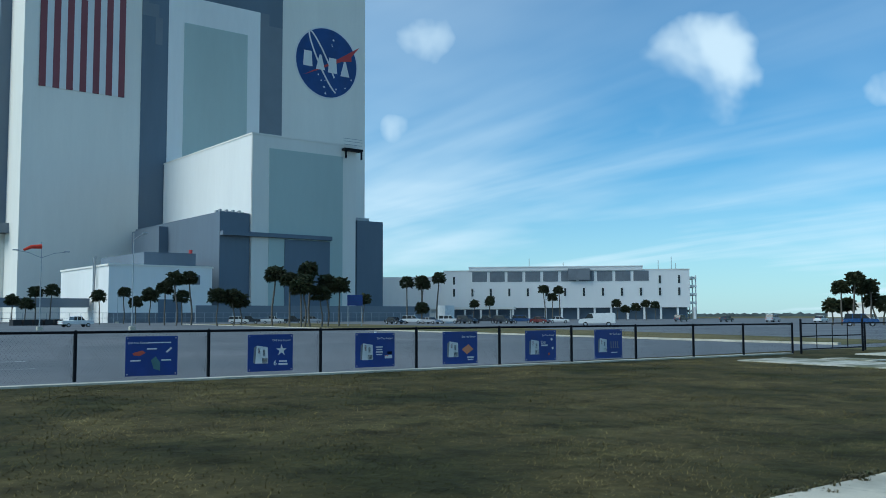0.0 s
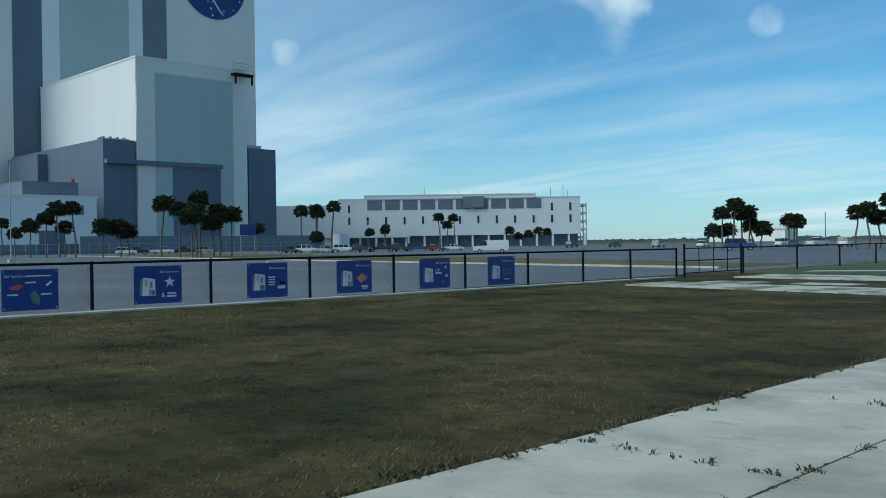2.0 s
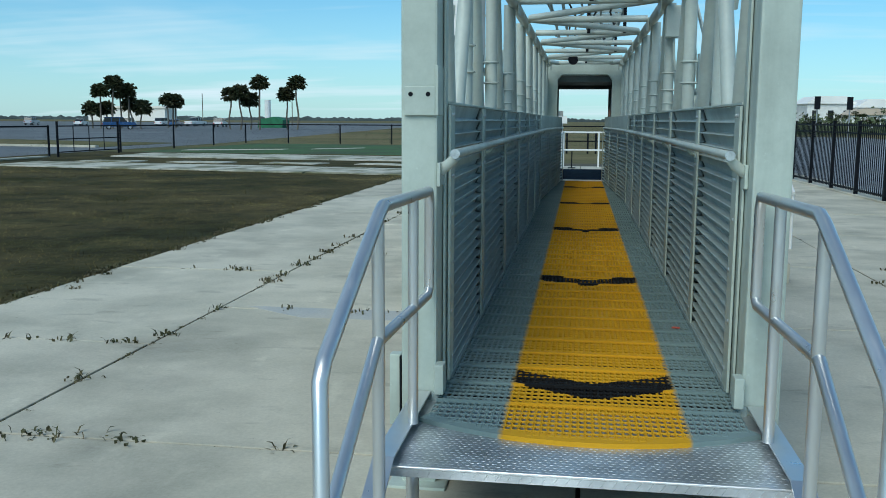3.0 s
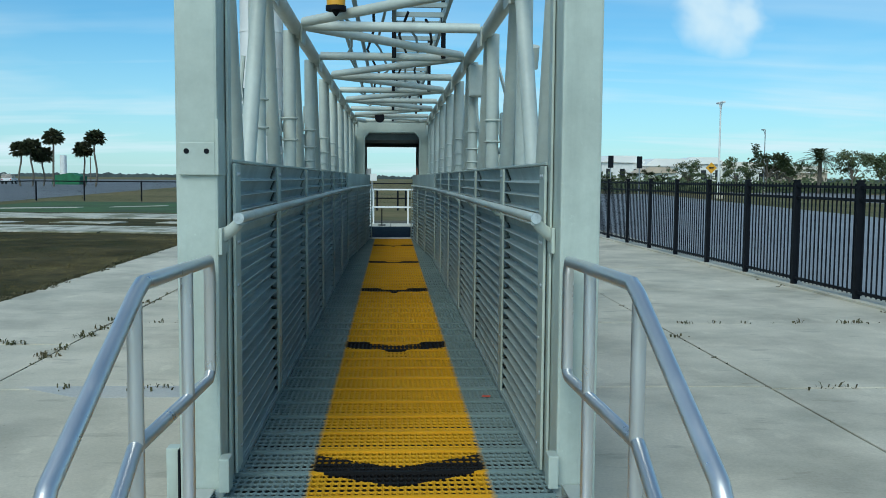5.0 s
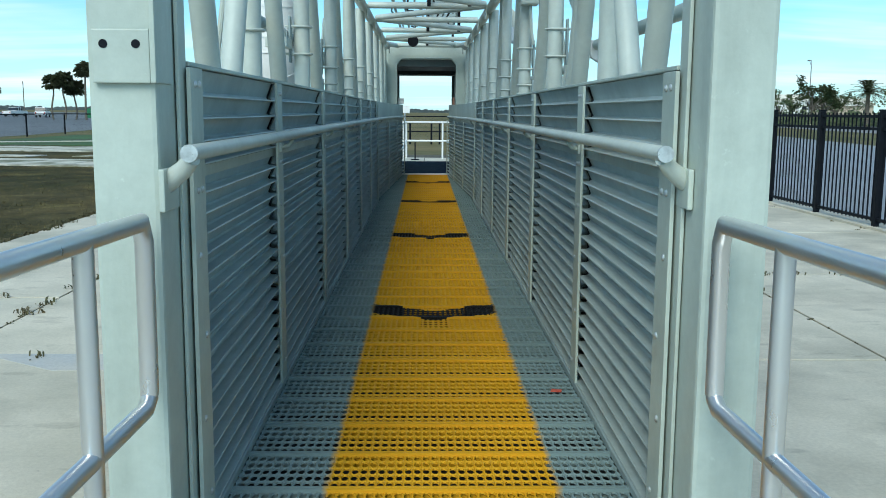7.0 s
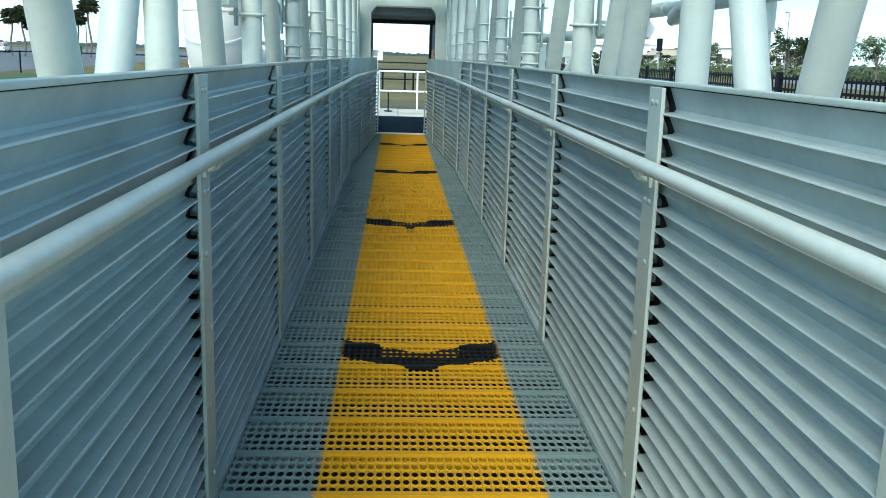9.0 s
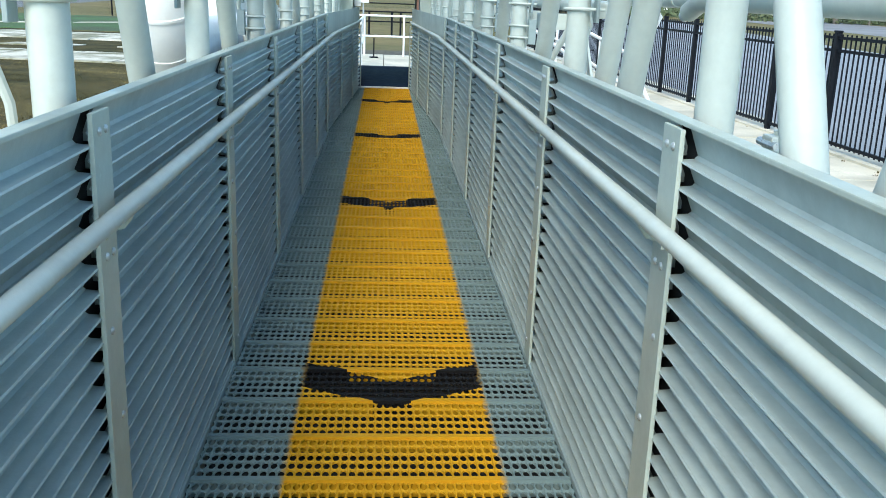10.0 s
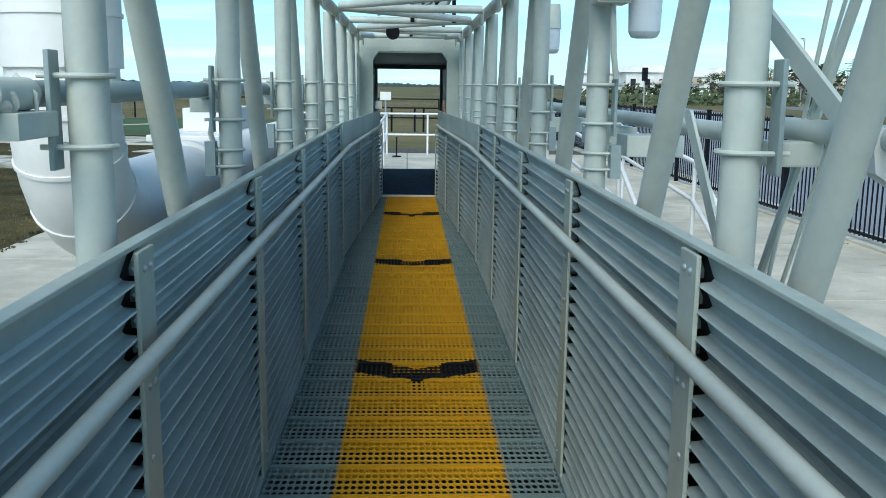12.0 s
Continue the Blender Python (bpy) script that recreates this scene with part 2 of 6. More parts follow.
M_REDLAMP = material("red_lens", (0.4, 0.02, 0.02), 0.3, dark=0.1, scale=5)
M_GALV = material("galvanised_steel", (0.42, 0.44, 0.45), 0.5, metal=0.5, dark=0.25, scale=2)
M_BRICKTAN = material("tan_render", (0.55, 0.46, 0.36), 0.8, dark=0.15, scale=0.3)
M_ROOF = material("brown_roof", (0.30, 0.16, 0.11), 0.8, dark=0.2, scale=0.5)
M_GREENSHEET = material("green_canvas", (0.02, 0.16, 0.07), 0.7, dark=0.3, scale=1)
M_LENS = material("frosted_lamp_glass", (0.62, 0.68, 0.72), 0.25, dark=0.08, scale=3)



def stain(m, scale, lo, hi, keep, stretch=(1, 1, 1), detail=6.0):
    """Spots or streaks that darken (keep under 1) or bleach a material where a noise runs from lo to hi."""
    t = m.node_tree
    sock = t.nodes["Principled BSDF"].inputs["Base Color"]
    src = sock.links[0].from_socket
    mp = t.nodes.new("ShaderNodeMapping")
    mp.inputs["Scale"].default_value = stretch
    t.links.new(t.nodes.new("ShaderNodeNewGeometry").outputs["Position"], mp.inputs[0])
    n = t.nodes.new("ShaderNodeTexNoise")
    n.inputs["Scale"].default_value, n.inputs["Detail"].default_value, n.inputs["Roughness"].default_value = scale, detail, 0.62
    t.links.new(mp.outputs[0], n.inputs["Vector"])
    r = t.nodes.new("ShaderNodeMapRange")
    t.links.new(n.outputs[0], r.inputs[0])
    for i, k in enumerate((lo, hi, 1.0, keep)):
        r.inputs[1 + i].default_value = k
    h = t.nodes.new("ShaderNodeHueSaturation")
    t.links.new(src, h.inputs["Color"])
    t.links.new(r.outputs[0], h.inputs["Value"])
    t.links.new(h.outputs[0], sock)


stain(M_CONC, 0.55, 0.50, 0.66, 0.74)
stain(M_CONC, 3.2, 0.60, 0.68, 0.80, (0.6, 1.6, 1))
stain(M_CONC, 2.1, 0.60, 0.70, 1.16, (1.4, 0.7, 1))
stain(M_CONC, 17.0, 0.68, 0.74, 0.66)
stain(M_PAINT, 5.0, 0.55, 0.75, 0.82, (1, 1, 0.12))
stain(M_PAINT, 24.0, 0.66, 0.72, 1.15)
stain(M_SLAT, 6.0, 0.56, 0.76, 0.84, (1, 0.4, 1))
stain(M_TUBE, 4.0, 0.56, 0.76, 0.84, (1, 1, 0.15))
stain(M_WHITE, 3.0, 0.56, 0.76, 0.86, (1, 1, 0.2))
stain(M_GRASS, 1.3, 0.48, 0.66, 0.55)
stain(M_GRASS, 0.7, 0.52, 0.68, 1.5)
stain(M_BLADE, 1.3, 0.48, 0.66, 0.66)
stain(M_BLADE, 0.7, 0.52, 0.68, 1.55)

# deck paint: grey grating with a yellow lane and black chevrons
M_DECK = bpy.data.materials.new("painted_safety_grating")
M_DECK.use_nodes = True
dt = M_DECK.node_tree
dp = dt.nodes["Principled BSDF"]
dpos = dt.nodes.new("ShaderNodeNewGeometry").outputs["Position"]
LANE_X, LANE_HALF = 0.035, 0.357
CHEVRONS = (4.95, 7.73, 11.0, 14.27, 17.5)


def dmath(op, a, b=None):
    n = dt.nodes.new("ShaderNodeMath")
    n.operation = op
    for i, v in enumerate((a, b)):
        if v is None:
            continue
        if isinstance(v, (int, float)):
            n.inputs[i].default_value = v
        else:
            dt.links.new(v, n.inputs[i])
    return n.outputs[0]


def dnoise(scale, detail=4.0):
    n = dt.nodes.new("ShaderNodeTexNoise")
    dt.links.new(dpos, n.inputs["Vector"])
    n.inputs["Scale"].default_value, n.inputs["Detail"].default_value = scale, detail
    return n.outputs[0]


def dmix(f, a, b):
    n = dt.nodes.new("ShaderNodeMix")
    n.data_type = "RGBA"
    dt.links.new(f, n.inputs[0])
    for i, v in ((6, a), (7, b)):
        if isinstance(v, tuple):
            n.inputs[i].default_value = (*v, 1)
        else:
            dt.links.new(v, n.inputs[i])
    return n.outputs[2]


dsep = dt.nodes.new("ShaderNodeSeparateXYZ")
dt.links.new(dpos, dsep.inputs[0])
jit = dmath("MULTIPLY", dmath("SUBTRACT", dnoise(38), 0.5), 0.035)
off = dmath("ABSOLUTE", dmath("SUBTRACT", dsep.outputs[0], LANE_X))
lane = dt.nodes.new("ShaderNodeMapRange")
dt.links.new(dmath("ADD", off, jit), lane.inputs[0])
for i, v in enumerate((LANE_HALF - 0.011, LANE_HALF + 0.011, 1.0, 0.0)):
    lane.inputs[1 + i].default_value = v
lane = lane.outputs[0]
# each chevron: two strokes that meet nearer the entrance in the middle of the lane
ridge = dmath("ADD", dmath("ADD", dsep.outputs[1], dmath("MULTIPLY", jit, 0.35)), dmath("MULTIPLY", dmath("SUBTRACT", LANE_HALF, off), 0.52))
band = None
for cy in CHEVRONS:
    one = dmath("MULTIPLY", dmath("GREATER_THAN", ridge, cy - 0.24), dmath("LESS_THAN", ridge, cy))
    band = one if band is None else dmath("MAXIMUM", band, one)
band = dmath("MULTIPLY", band, lane)
wear = dnoise(1.3, 6.0)
yel = dmix(wear, (0.50, 0.25, 0.007), (0.74, 0.40, 0.017))
gry = dmix(wear, (0.135, 0.195, 0.195), (0.235, 0.31, 0.305))
dcol = dmix(lane, gry, yel)
dcol = dmix(band, dcol, (0.008, 0.0075, 0.0075))
dt.links.new(dcol, dp.inputs["Base Color"])
dp.inputs["Roughness"].default_value = 0.62
dp.inputs["Specular IOR Level"].default_value = 0.25


# ---- building blocks ----
def part(name, bm, mat, parent=None, label="", smooth=False):
    """Links a bmesh as one mesh object under a thing or a part."""
    me = bpy.data.meshes.new(name)
    bm.to_mesh(me)
    bm.free()
    if smooth:
        me.polygons.foreach_set("use_smooth", [True] * len(me.polygons))
        me.set_sharp_from_angle(angle=radians(40))
    me.materials.append(mat)
    ob = new(name, me)
    ob.parent = parent
    return tagged(ob, label)


def share(name, ob, m, parent=None):
    """Another object on the same mesh."""
    o = new(name, ob.data)
    o.parent = parent
    o.matrix_basis = m
    return o


def thing(name, label, category, at=(0, 0, 0), turn=0.0, group="", kind=""):
    e = new(name)
    e.matrix_basis = pose(*at, 0, 0, turn)
    return tagged(e, label, category, group, kind)


def box(bm, x0, x1, y0, y1, z0, z1, bevel=0.0):
    g = bmesh.ops.create_cube(bm, size=1)
    vs = g["verts"]
    bmesh.ops.scale(bm, vec=(x1 - x0, y1 - y0, z1 - z0), verts=vs)
    bmesh.ops.translate(bm, vec=((x0 + x1) / 2, (y0 + y1) / 2, (z0 + z1) / 2), verts=vs)
    if bevel:
        es = list({e for v in vs for e in v.link_edges})
        bmesh.ops.bevel(bm, geom=es, offset=bevel, segments=2, affect="EDGES", profile=0.6)
    return bm


def boxed(*a, **k):
    return box(bmesh.new(), *a, **k)


def tube(bm, pts, r, seg=12, r1=None, caps=True):
    """A round bar along the points, mitred at the bends, from radius r to r1."""
    pts = [Vector(p) for p in pts]
    rings = []
    side = None
    for i, p in enumerate(pts):
        a = (p - pts[i - 1]).normalized() if i else None
        b = (pts[i + 1] - p).normalized() if i + 1 < len(pts) else None
        d = ((a or b) + (b or a)).normalized()
        k = 1.0 / max(d.dot(a or b), 0.5)
        if side is None:
            side = d.orthogonal().normalized()
        side = (side - d * side.dot(d)).normalized()
        up = d.cross(side)
        f = i / (len(pts) - 1)
        rr = r + ((r if r1 is None else r1) - r) * f
        # widen the ring only in the plane of the bend
        n = (a.cross(b).normalized() if a and b and a.cross(b).length > 1e-5 else None)
        ring = []
        for s in range(seg):
            w = 2 * math.pi * s / seg
            o = (side * math.cos(w) + up * math.sin(w)) * rr
            if n:
                t = n.cross(d).normalized()
                o += t * o.dot(t) * (k - 1)
            ring.append(bm.verts.new(p + o))
        rings.append(ring)
    for u, v in zip(rings, rings[1:]):
        for s in range(seg):
            bm.faces.new((u[s], u[(s + 1) % seg], v[(s + 1) % seg], v[s]))
    if caps:
        bm.faces.new(rings[0][::-1])
        bm.faces.new(rings[-1])
    return bm


def tubed(pts, r, seg=12, r1=None, caps=True):
    return tube(bmesh.new(), pts, r, seg, r1, caps)


def prism(bm, outline, lo, hi, axis="y"):
    """A flat outline (two coordinates each) pushed from lo to hi along an axis."""
    def at(p, q):
        return {"x": (q, p[0], p[1]), "y": (p[0], q, p[1]), "z": (p[0], p[1], q)}[axis]
    a = [bm.verts.new(at(p, lo)) for p in outline]
    b = [bm.verts.new(at(p, hi)) for p in outline]
    bm.faces.new(a)
    bm.faces.new(b[::-1])
    for i in range(len(a)):
        j = (i + 1) % len(a)
        bm.faces.new((a[j], a[i], b[i], b[j]))
    bmesh.ops.recalc_face_normals(bm, faces=bm.faces)
    return bm


def prismed(outline, lo, hi, axis="y"):
    return prism(bmesh.new(), outline, lo, hi, axis)


def sheet(name, outline, z, mat, label, category):
    bm = bmesh.new()
    prism(bm, outline, z - 0.3, z, "z")
    return tagged(part(name, bm, mat, None), label, category, kind="structure")


def arc(cx, cy, r, a0, a1, n):
    return [(cx + r * math.cos(radians(a0 + (a1 - a0) * i / n)), cy + r * math.sin(radians(a0 + (a1 - a0) * i / n))) for i in range(n + 1)]


def lettering(text, size, mat, parent, m, depth=0.004):
    c = bpy.data.curves.new("lettering", "FONT")
    c.body, c.size, c.align_x, c.align_y, c.extrude = text, size, "CENTER", "CENTER", depth
    t = new("lettering", c)
    bpy.context.view_layer.update()
    me = bpy.data.meshes.new_from_object(t.evaluated_get(bpy.context.evaluated_depsgraph_get()))
    bpy.data.objects.remove(t)
    bpy.data.curves.remove(c)
    me.materials.clear()
    me.materials.append(mat)
    o = new("lettering", me)
    o.parent = parent
    o.matrix_basis = m
    return o

# ---- ground ----
tagged(part("ground", boxed(-4000, 4000, -4000, 4000, -1.0, 0.0), M_FIELD), "flat rough grass field running to the horizon", "ground", kind="structure")
sheet("parking_lot", [(-24.0, -140), (-420, -140), (-420, 420), (-60, 420), (-24.2, 60)], 0.006, M_ASPH, "wide worn grey asphalt parking lot", "parking lot")
sheet("grass_median", [(-27, 49.5), (-34, 50.5), (-62, 56), (-92, 62), (-150, 74), (-205, 84), (-205, 116), (-150, 104), (-92, 86), (-62, 74), (-34, 62), (-27, 60)], 0.02, M_FIELD, "grass median strip with a pale kerb", "grass")
sheet("grass_patch", [(-24.0, -60), (-4.95, -60), (-4.95, 27), (-20.0, 30.0), (-24.0, 30.0)], 0.012, M_GRASS, "dry patchy brown and green grass", "grass")
sheet("lawn", [(-21.6, 43.6), (-4.0, 42.7), (-4.0, 59.8), (-21.6, 60.2)], 0.012, M_LAWN, "mown green lawn before a far fence", "lawn")
sheet("dirt_strip", [(-24.0, 30.0), (-20.0, 30.0), (-4.95, 27), (-4.95, 42.2), (-24.0, 43.6)], 0.009, M_GRASS, "patchy grass and bare soil", "grass")
# side lot: the pale colour stands for light reflected off the asphalt
sheet("side_asphalt", [(6.75, -60), (22, -60), (22, 40), (30, 105), (12, 105), (6.2, 45)], 0.006, M_ASPH_PALE, "asphalt lot behind the black fence, its sheen painted pale", "road")
sheet("side_road", [(34, -60), (46, -60), (46, 45), (62, 130), (44, 130), (34, 45)], 0.006, M_ROADC, "pale grey road beyond a grass verge", "road")

for name, y0, y1, tilt in (("concrete_strip", 27.3, 30.4, 0.14), ("concrete_strip", 36.2, 40.2, 0.10)):
    bm = bmesh.new()
    n = 9
    for i in range(n):
        xa, xb = -20.0 + 15.0 * i / n, -20.0 + 15.0 * (i + 1) / n - 0.05
        s0, s1 = -tilt * (xa + 5), -tilt * (xb + 5)
        j = [random.uniform(-0.12, 0.12) for _ in range(4)]
        prism(bm, [(xa, y0 + s0 + j[0]), (xb, y0 + s1 + j[1]), (xb, y1 + s1 + j[2]), (xa, y1 + s0 + j[3])], -0.1, 0.05, "z")
    tagged(part(name, bm, M_CONC_OLD), "old cracked concrete strip overgrown with weeds", "concrete strip", kind="structure")
for i in range(4):
    x = -19.0 + 3.6 * i
    tagged(part("concrete_patch", prismed([(x, 33.2 + 0.1 * i), (x + 2.2, 33.0), (x + 2.5, 34.1), (x + 0.3, 34.3)], -0.1, 0.035, "z"), M_CONC_OLD), "broken concrete patch in the soil", "concrete patch", kind="structure")
for x, y, l in ((-20.5, 46.0, 4.6), (-14.6, 49.5, 2.2)):
    tagged(part("concrete_patch", prismed([(x, y), (x + l, y + 2.5), (x + l, y + 3.6), (x, y + 1.2)], -0.1, 0.03, "z"), M_CONC), "pale concrete path edge in the lawn", "concrete patch", kind="structure")

# kerbs: along the fence, along the median
bm = bmesh.new()
prism(bm, [(-25.35, -30), (-24.9, -30), (-22.05, 36.5), (-22.5, 36.5)], -0.1, 0.06, "z")
tagged(part("fence_kerb", bm, M_CONC), "pale concrete kerb under the chain-link fence", "kerb", kind="structure")
EDGE = [(-27, 49.5), (-34, 50.5), (-62, 56), (-92, 62), (-150, 74), (-205, 84)]
bm = bmesh.new()
for (xa, ya), (xb, yb) in zip(EDGE, EDGE[1:]):
    d = Vector((xb - xa, yb - ya)).normalized()
    o = Vector((-d.y, d.x)) * 0.3
    prism(bm, [(xa, ya), (xb, yb), (xb + o.x, yb + o.y), (xa + o.x, ya + o.y)], -0.1, 0.13, "z")
tagged(part("median_kerb", bm, M_CONC), "pale concrete kerb along the median", "kerb", kind="structure")
# parking bay lines
bm = bmesh.new()
for i in range(26):
    x, y = -32 - (i % 13) * 5.6, -22 + (i // 13) * 26 + random.uniform(-1, 1)
    prism(bm, [(x, y), (x - 0.12, y), (x - 0.12, y + 5), (x, y + 5)], 0.0, 0.011, "z")
prism(bm, [(-32, -2.2), (-62, -2.2), (-62, -2.0), (-32, -2.0)], 0.0, 0.011, "z")
tagged(part("bay_lines", bm, M_LINE), "worn white parking bay lines on asphalt", "road marking", kind="stuff")

# concrete pavement under and beside the walkway, slab by slab, with dirt in the joints
pavement = tagged(part("pavement", boxed(-4.95, 6.65, -9.0, 36.0, -0.2, 0.028), M_JOINT), "weathered concrete pavement with weeds in its joints", "pavement", kind="structure")
COLS = ((-4.95, -3.06, 6.68), (-3.04, -0.03, 4.78), (-0.01, 2.94, 4.78), (2.96, 6.65, 11.1))
for x0, x1, phase in COLS:
    slab = None
    y = phase - 3.2 * 5
    while y < 33:
        if slab is None:
            bm = boxed(x0, x1, 0.012, 3.188, 0.0, 0.045, bevel=0.006)
            slab = part("slab", bm, M_CONC, pavement)
            slab.matrix_basis = pose(0, y, 0)
        else:
            share("slab", slab, pose(0, y, random.uniform(-0.003, 0.003)), pavement)
        y += 3.2

tagged(part("repair_patch", prismed([(-2.85, 8.08), (-0.95, 8.08), (-0.95, 7.72), (-2.25, 7.70)], 0.02, 0.047, "z"), M_PATCH), "blue-grey painted patch on the concrete", "pavement patch", kind="structure")
# weeds along the joints: tufts of small bent leaves
def weeds(name, spots, label):
    vs, fs = [], []
    for x, y, h, k in spots:
        for _ in range(k):
            a, lean = random.uniform(0, 6.283), random.uniform(0.2, 1.1)
            hh = h * random.uniform(0.3, 0.8)
            bx, by = x + random.gauss(0, h * 0.45), y + random.gauss(0, h * 0.45)
            dx, dy = math.cos(a), math.sin(a)
            w = random.uniform(0.003, 0.008)
            i = len(vs)
            vs += [(bx - dy * w, by + dx * w, 0.03), (bx + dy * w, by - dx * w, 0.03),
                   (bx + dx * hh * lean * 0.45 + dy * w * 1.6, by + dy * hh * lean * 0.45 - dx * w * 1.6, 0.03 + hh * 0.7),
                   (bx + dx * hh * lean * 0.45 - dy * w * 1.6, by + dy * hh * lean * 0.45 + dx * w * 1.6, 0.03 + hh * 0.7),
                   (bx + dx * hh * lean, by + dy * hh * lean, 0.03 + hh * random.uniform(0.6, 1.0))]
            fs += [(i, i + 1, i + 2, i + 3), (i + 3, i + 2, i + 4)]
    me = bpy.data.meshes.new(name)
    me.from_pydata(vs, [], fs)
    me.materials.append(M_WEED)
    return tagged(new(name, me), label, "weeds", kind="stuff")


spots = []
for x0, n in ((-3.05, 420), (2.95, 60)):
    for _ in range(n):
        spots.append((x0 + random.gauss(0, 0.02), random.uniform(0.5, 26), random.choice((0.015, 0.02, 0.02, 0.025, 0.03, 0.04, 0.10)), random.randint(6, 18)))
for yj, xa, xb in ((6.68, -4.9, -3.1), (4.78, -3.0, -0.8), (7.98, -3.0, -0.9), (9.88, -4.9, -3.1), (11.18, -3.0, -1.0), (11.1, 3.0, 6.0), (7.9, 3.0, 6.0), (14.5, 0.9, 2.9)):
    for _ in range(30):
        spots.append((random.uniform(xa, xb), yj + random.gauss(0, 0.010), random.choice((0.012, 0.015, 0.02, 0.03, 0.09)), random.randint(4, 12)))
for _ in range(30):
    spots.append((6.1 + random.gauss(0, 0.1), random.uniform(7, 26), 0.05, 8))
weeds("joint_weeds", spots, "small dry weeds growing from pavement joints")

spots = []
for _ in range(420):
    y = random.uniform(-2, 26)
    spots.append((-4.98 + 0.05 * math.sin(y * 2.3) + random.gauss(0, 0.05), y, random.choice((0.03, 0.04, 0.06, 0.08)), random.randint(10, 22)))
weeds("edge_weeds", spots, "ragged dark weeds along the pavement's grassy edge")

# grass: blades in clumps over the patch, denser near the pavement
rng = np.random.default_rng(4)
N = 170000
gx = -4.95 - 18.6 * rng.random(N) ** 1.35
gy = -6 + 36 * rng.random(N)
clump = np.sin(gx * 1.7 + 2 * np.sin(gy * 0.9)) + np.sin(gy * 2.1 + gx * 0.6)
keep = rng.random(N) < np.clip(0.62 + 0.25 * clump, 0.15, 1)
gx, gy = gx[keep], gy[keep]
n = len(gx)
hh = 0.010 + 0.030 * rng.random(n) ** 2 + np.where(gx > -5.2, 0.02 * rng.random(n), 0)
an = rng.random(n) * 6.283
ln = 0.5 + rng.random(n) * 1.8
wd = 0.003 + 0.004 * rng.random(n) + 0.0006 * (-gx - 5)
gv = np.empty((n, 3, 3))
gv[:, 0] = np.c_[gx - np.sin(an) * wd, gy + np.cos(an) * wd, np.full(n, 0.01)]
gv[:, 1] = np.c_[gx + np.sin(an) * wd, gy - np.cos(an) * wd, np.full(n, 0.01)]
gv[:, 2] = np.c_[gx + np.cos(an) * hh * ln + rng.random(n) * 0.01, gy + np.sin(an) * hh * ln, hh + 0.01]
me = bpy.data.meshes.new("grass_blades")
me.from_pydata(gv.reshape(-1, 3).tolist(), [], np.arange(3 * n).reshape(-1, 3).tolist())
me.materials.append(M_BLADE)
tagged(new("grass", me), "short dry grass, brown and green in patches", "grass", kind="stuff")


# ---- the walkway ----
DECK_Z, WALL_X, WALL_TOP = 0.45, 0.627, 1.705
BAYS = (4.72, 6.08, 7.73, 9.315, 10.9, 12.485, 14.07)
DOOR_Y = 19.16

# pan under the grating, near-black so the holes show painted shade
deck = tagged(part("deck", boxed(-0.66, 0.66, 4.40, DOOR_Y, 0.26, 0.33), M_SHADE_SHEET), "raised deck of perforated safety grating, grey with a yellow lane", "walkway deck", kind="structure")


HOLE_X, HOLE_Y, HOLES = 0.0285, 0.0539, 44


def grating(bm, y0, rows, inside=None):
    """Rows of long oval holes with raised rims and walls going down, over the deck's width."""
    ang = [22.5 + 45 * i for i in range(8)]
    for r in range(rows):
        for c in range(HOLES):
            cx = (c - HOLES / 2 + 0.5) * HOLE_X
            cy = y0 + (r + 0.5) * HOLE_Y
            if inside and not inside(cx, cy):
                continue
            q = [bm.verts.new((cx + sx * HOLE_X / 2, cy + sy * HOLE_Y / 2, 0.0)) for sx, sy in ((1, 1), (-1, 1), (-1, -1), (1, -1))]
            top = [bm.verts.new((cx + 0.0120 * math.cos(radians(w)), cy + 0.0232 * math.sin(radians(w)), 0.0025)) for w in ang]
            bot = [bm.verts.new((cx + 0.0112 * math.cos(radians(w)), cy + 0.0222 * math.sin(radians(w)), -0.0025)) for w in ang]
            f = bm.faces.new
            for i in range(4):
                f((q[i], top[2 * i + 1], top[2 * i]))
                f((q[i], q[(i + 1) % 4], top[(2 * i + 2) % 8], top[2 * i + 1]))
            for i in range(8):
                j = (i + 1) % 8
                f((top[i], top[j], bot[j], bot[i]))
    return bm


plank_bm = grating(bmesh.new(), 0.0135, 5)
w = HOLES * HOLE_X / 2
box(plank_bm, -w, w, 0.0008, 0.0135, -0.05, 0.0105)
box(plank_bm, -w, w, 0.283, 0.2947, -0.05, 0.0105)
bmesh.ops.remove_doubles(plank_bm, verts=plank_bm.verts, dist=0.0001)
plank = part("deck_plank", plank_bm, M_DECK, deck)
PLANK = 0.2955
first = 4.40
plank.matrix_basis = pose(0, first, DECK_Z)
k = 1
while first + k * PLANK < DOOR_Y - 0.2:
    share("deck_plank", plank, pose(0, first + k * PLANK, DECK_Z + random.uniform(-0.0015, 0.0015)), deck)
    k += 1
# rounded nose of the deck at the entrance
NOSE_R, NOSE_C = 1.22, 5.20


def in_nose(x, y):
    return (x * x + (y - NOSE_C) ** 2) < (NOSE_R - 0.045) ** 2


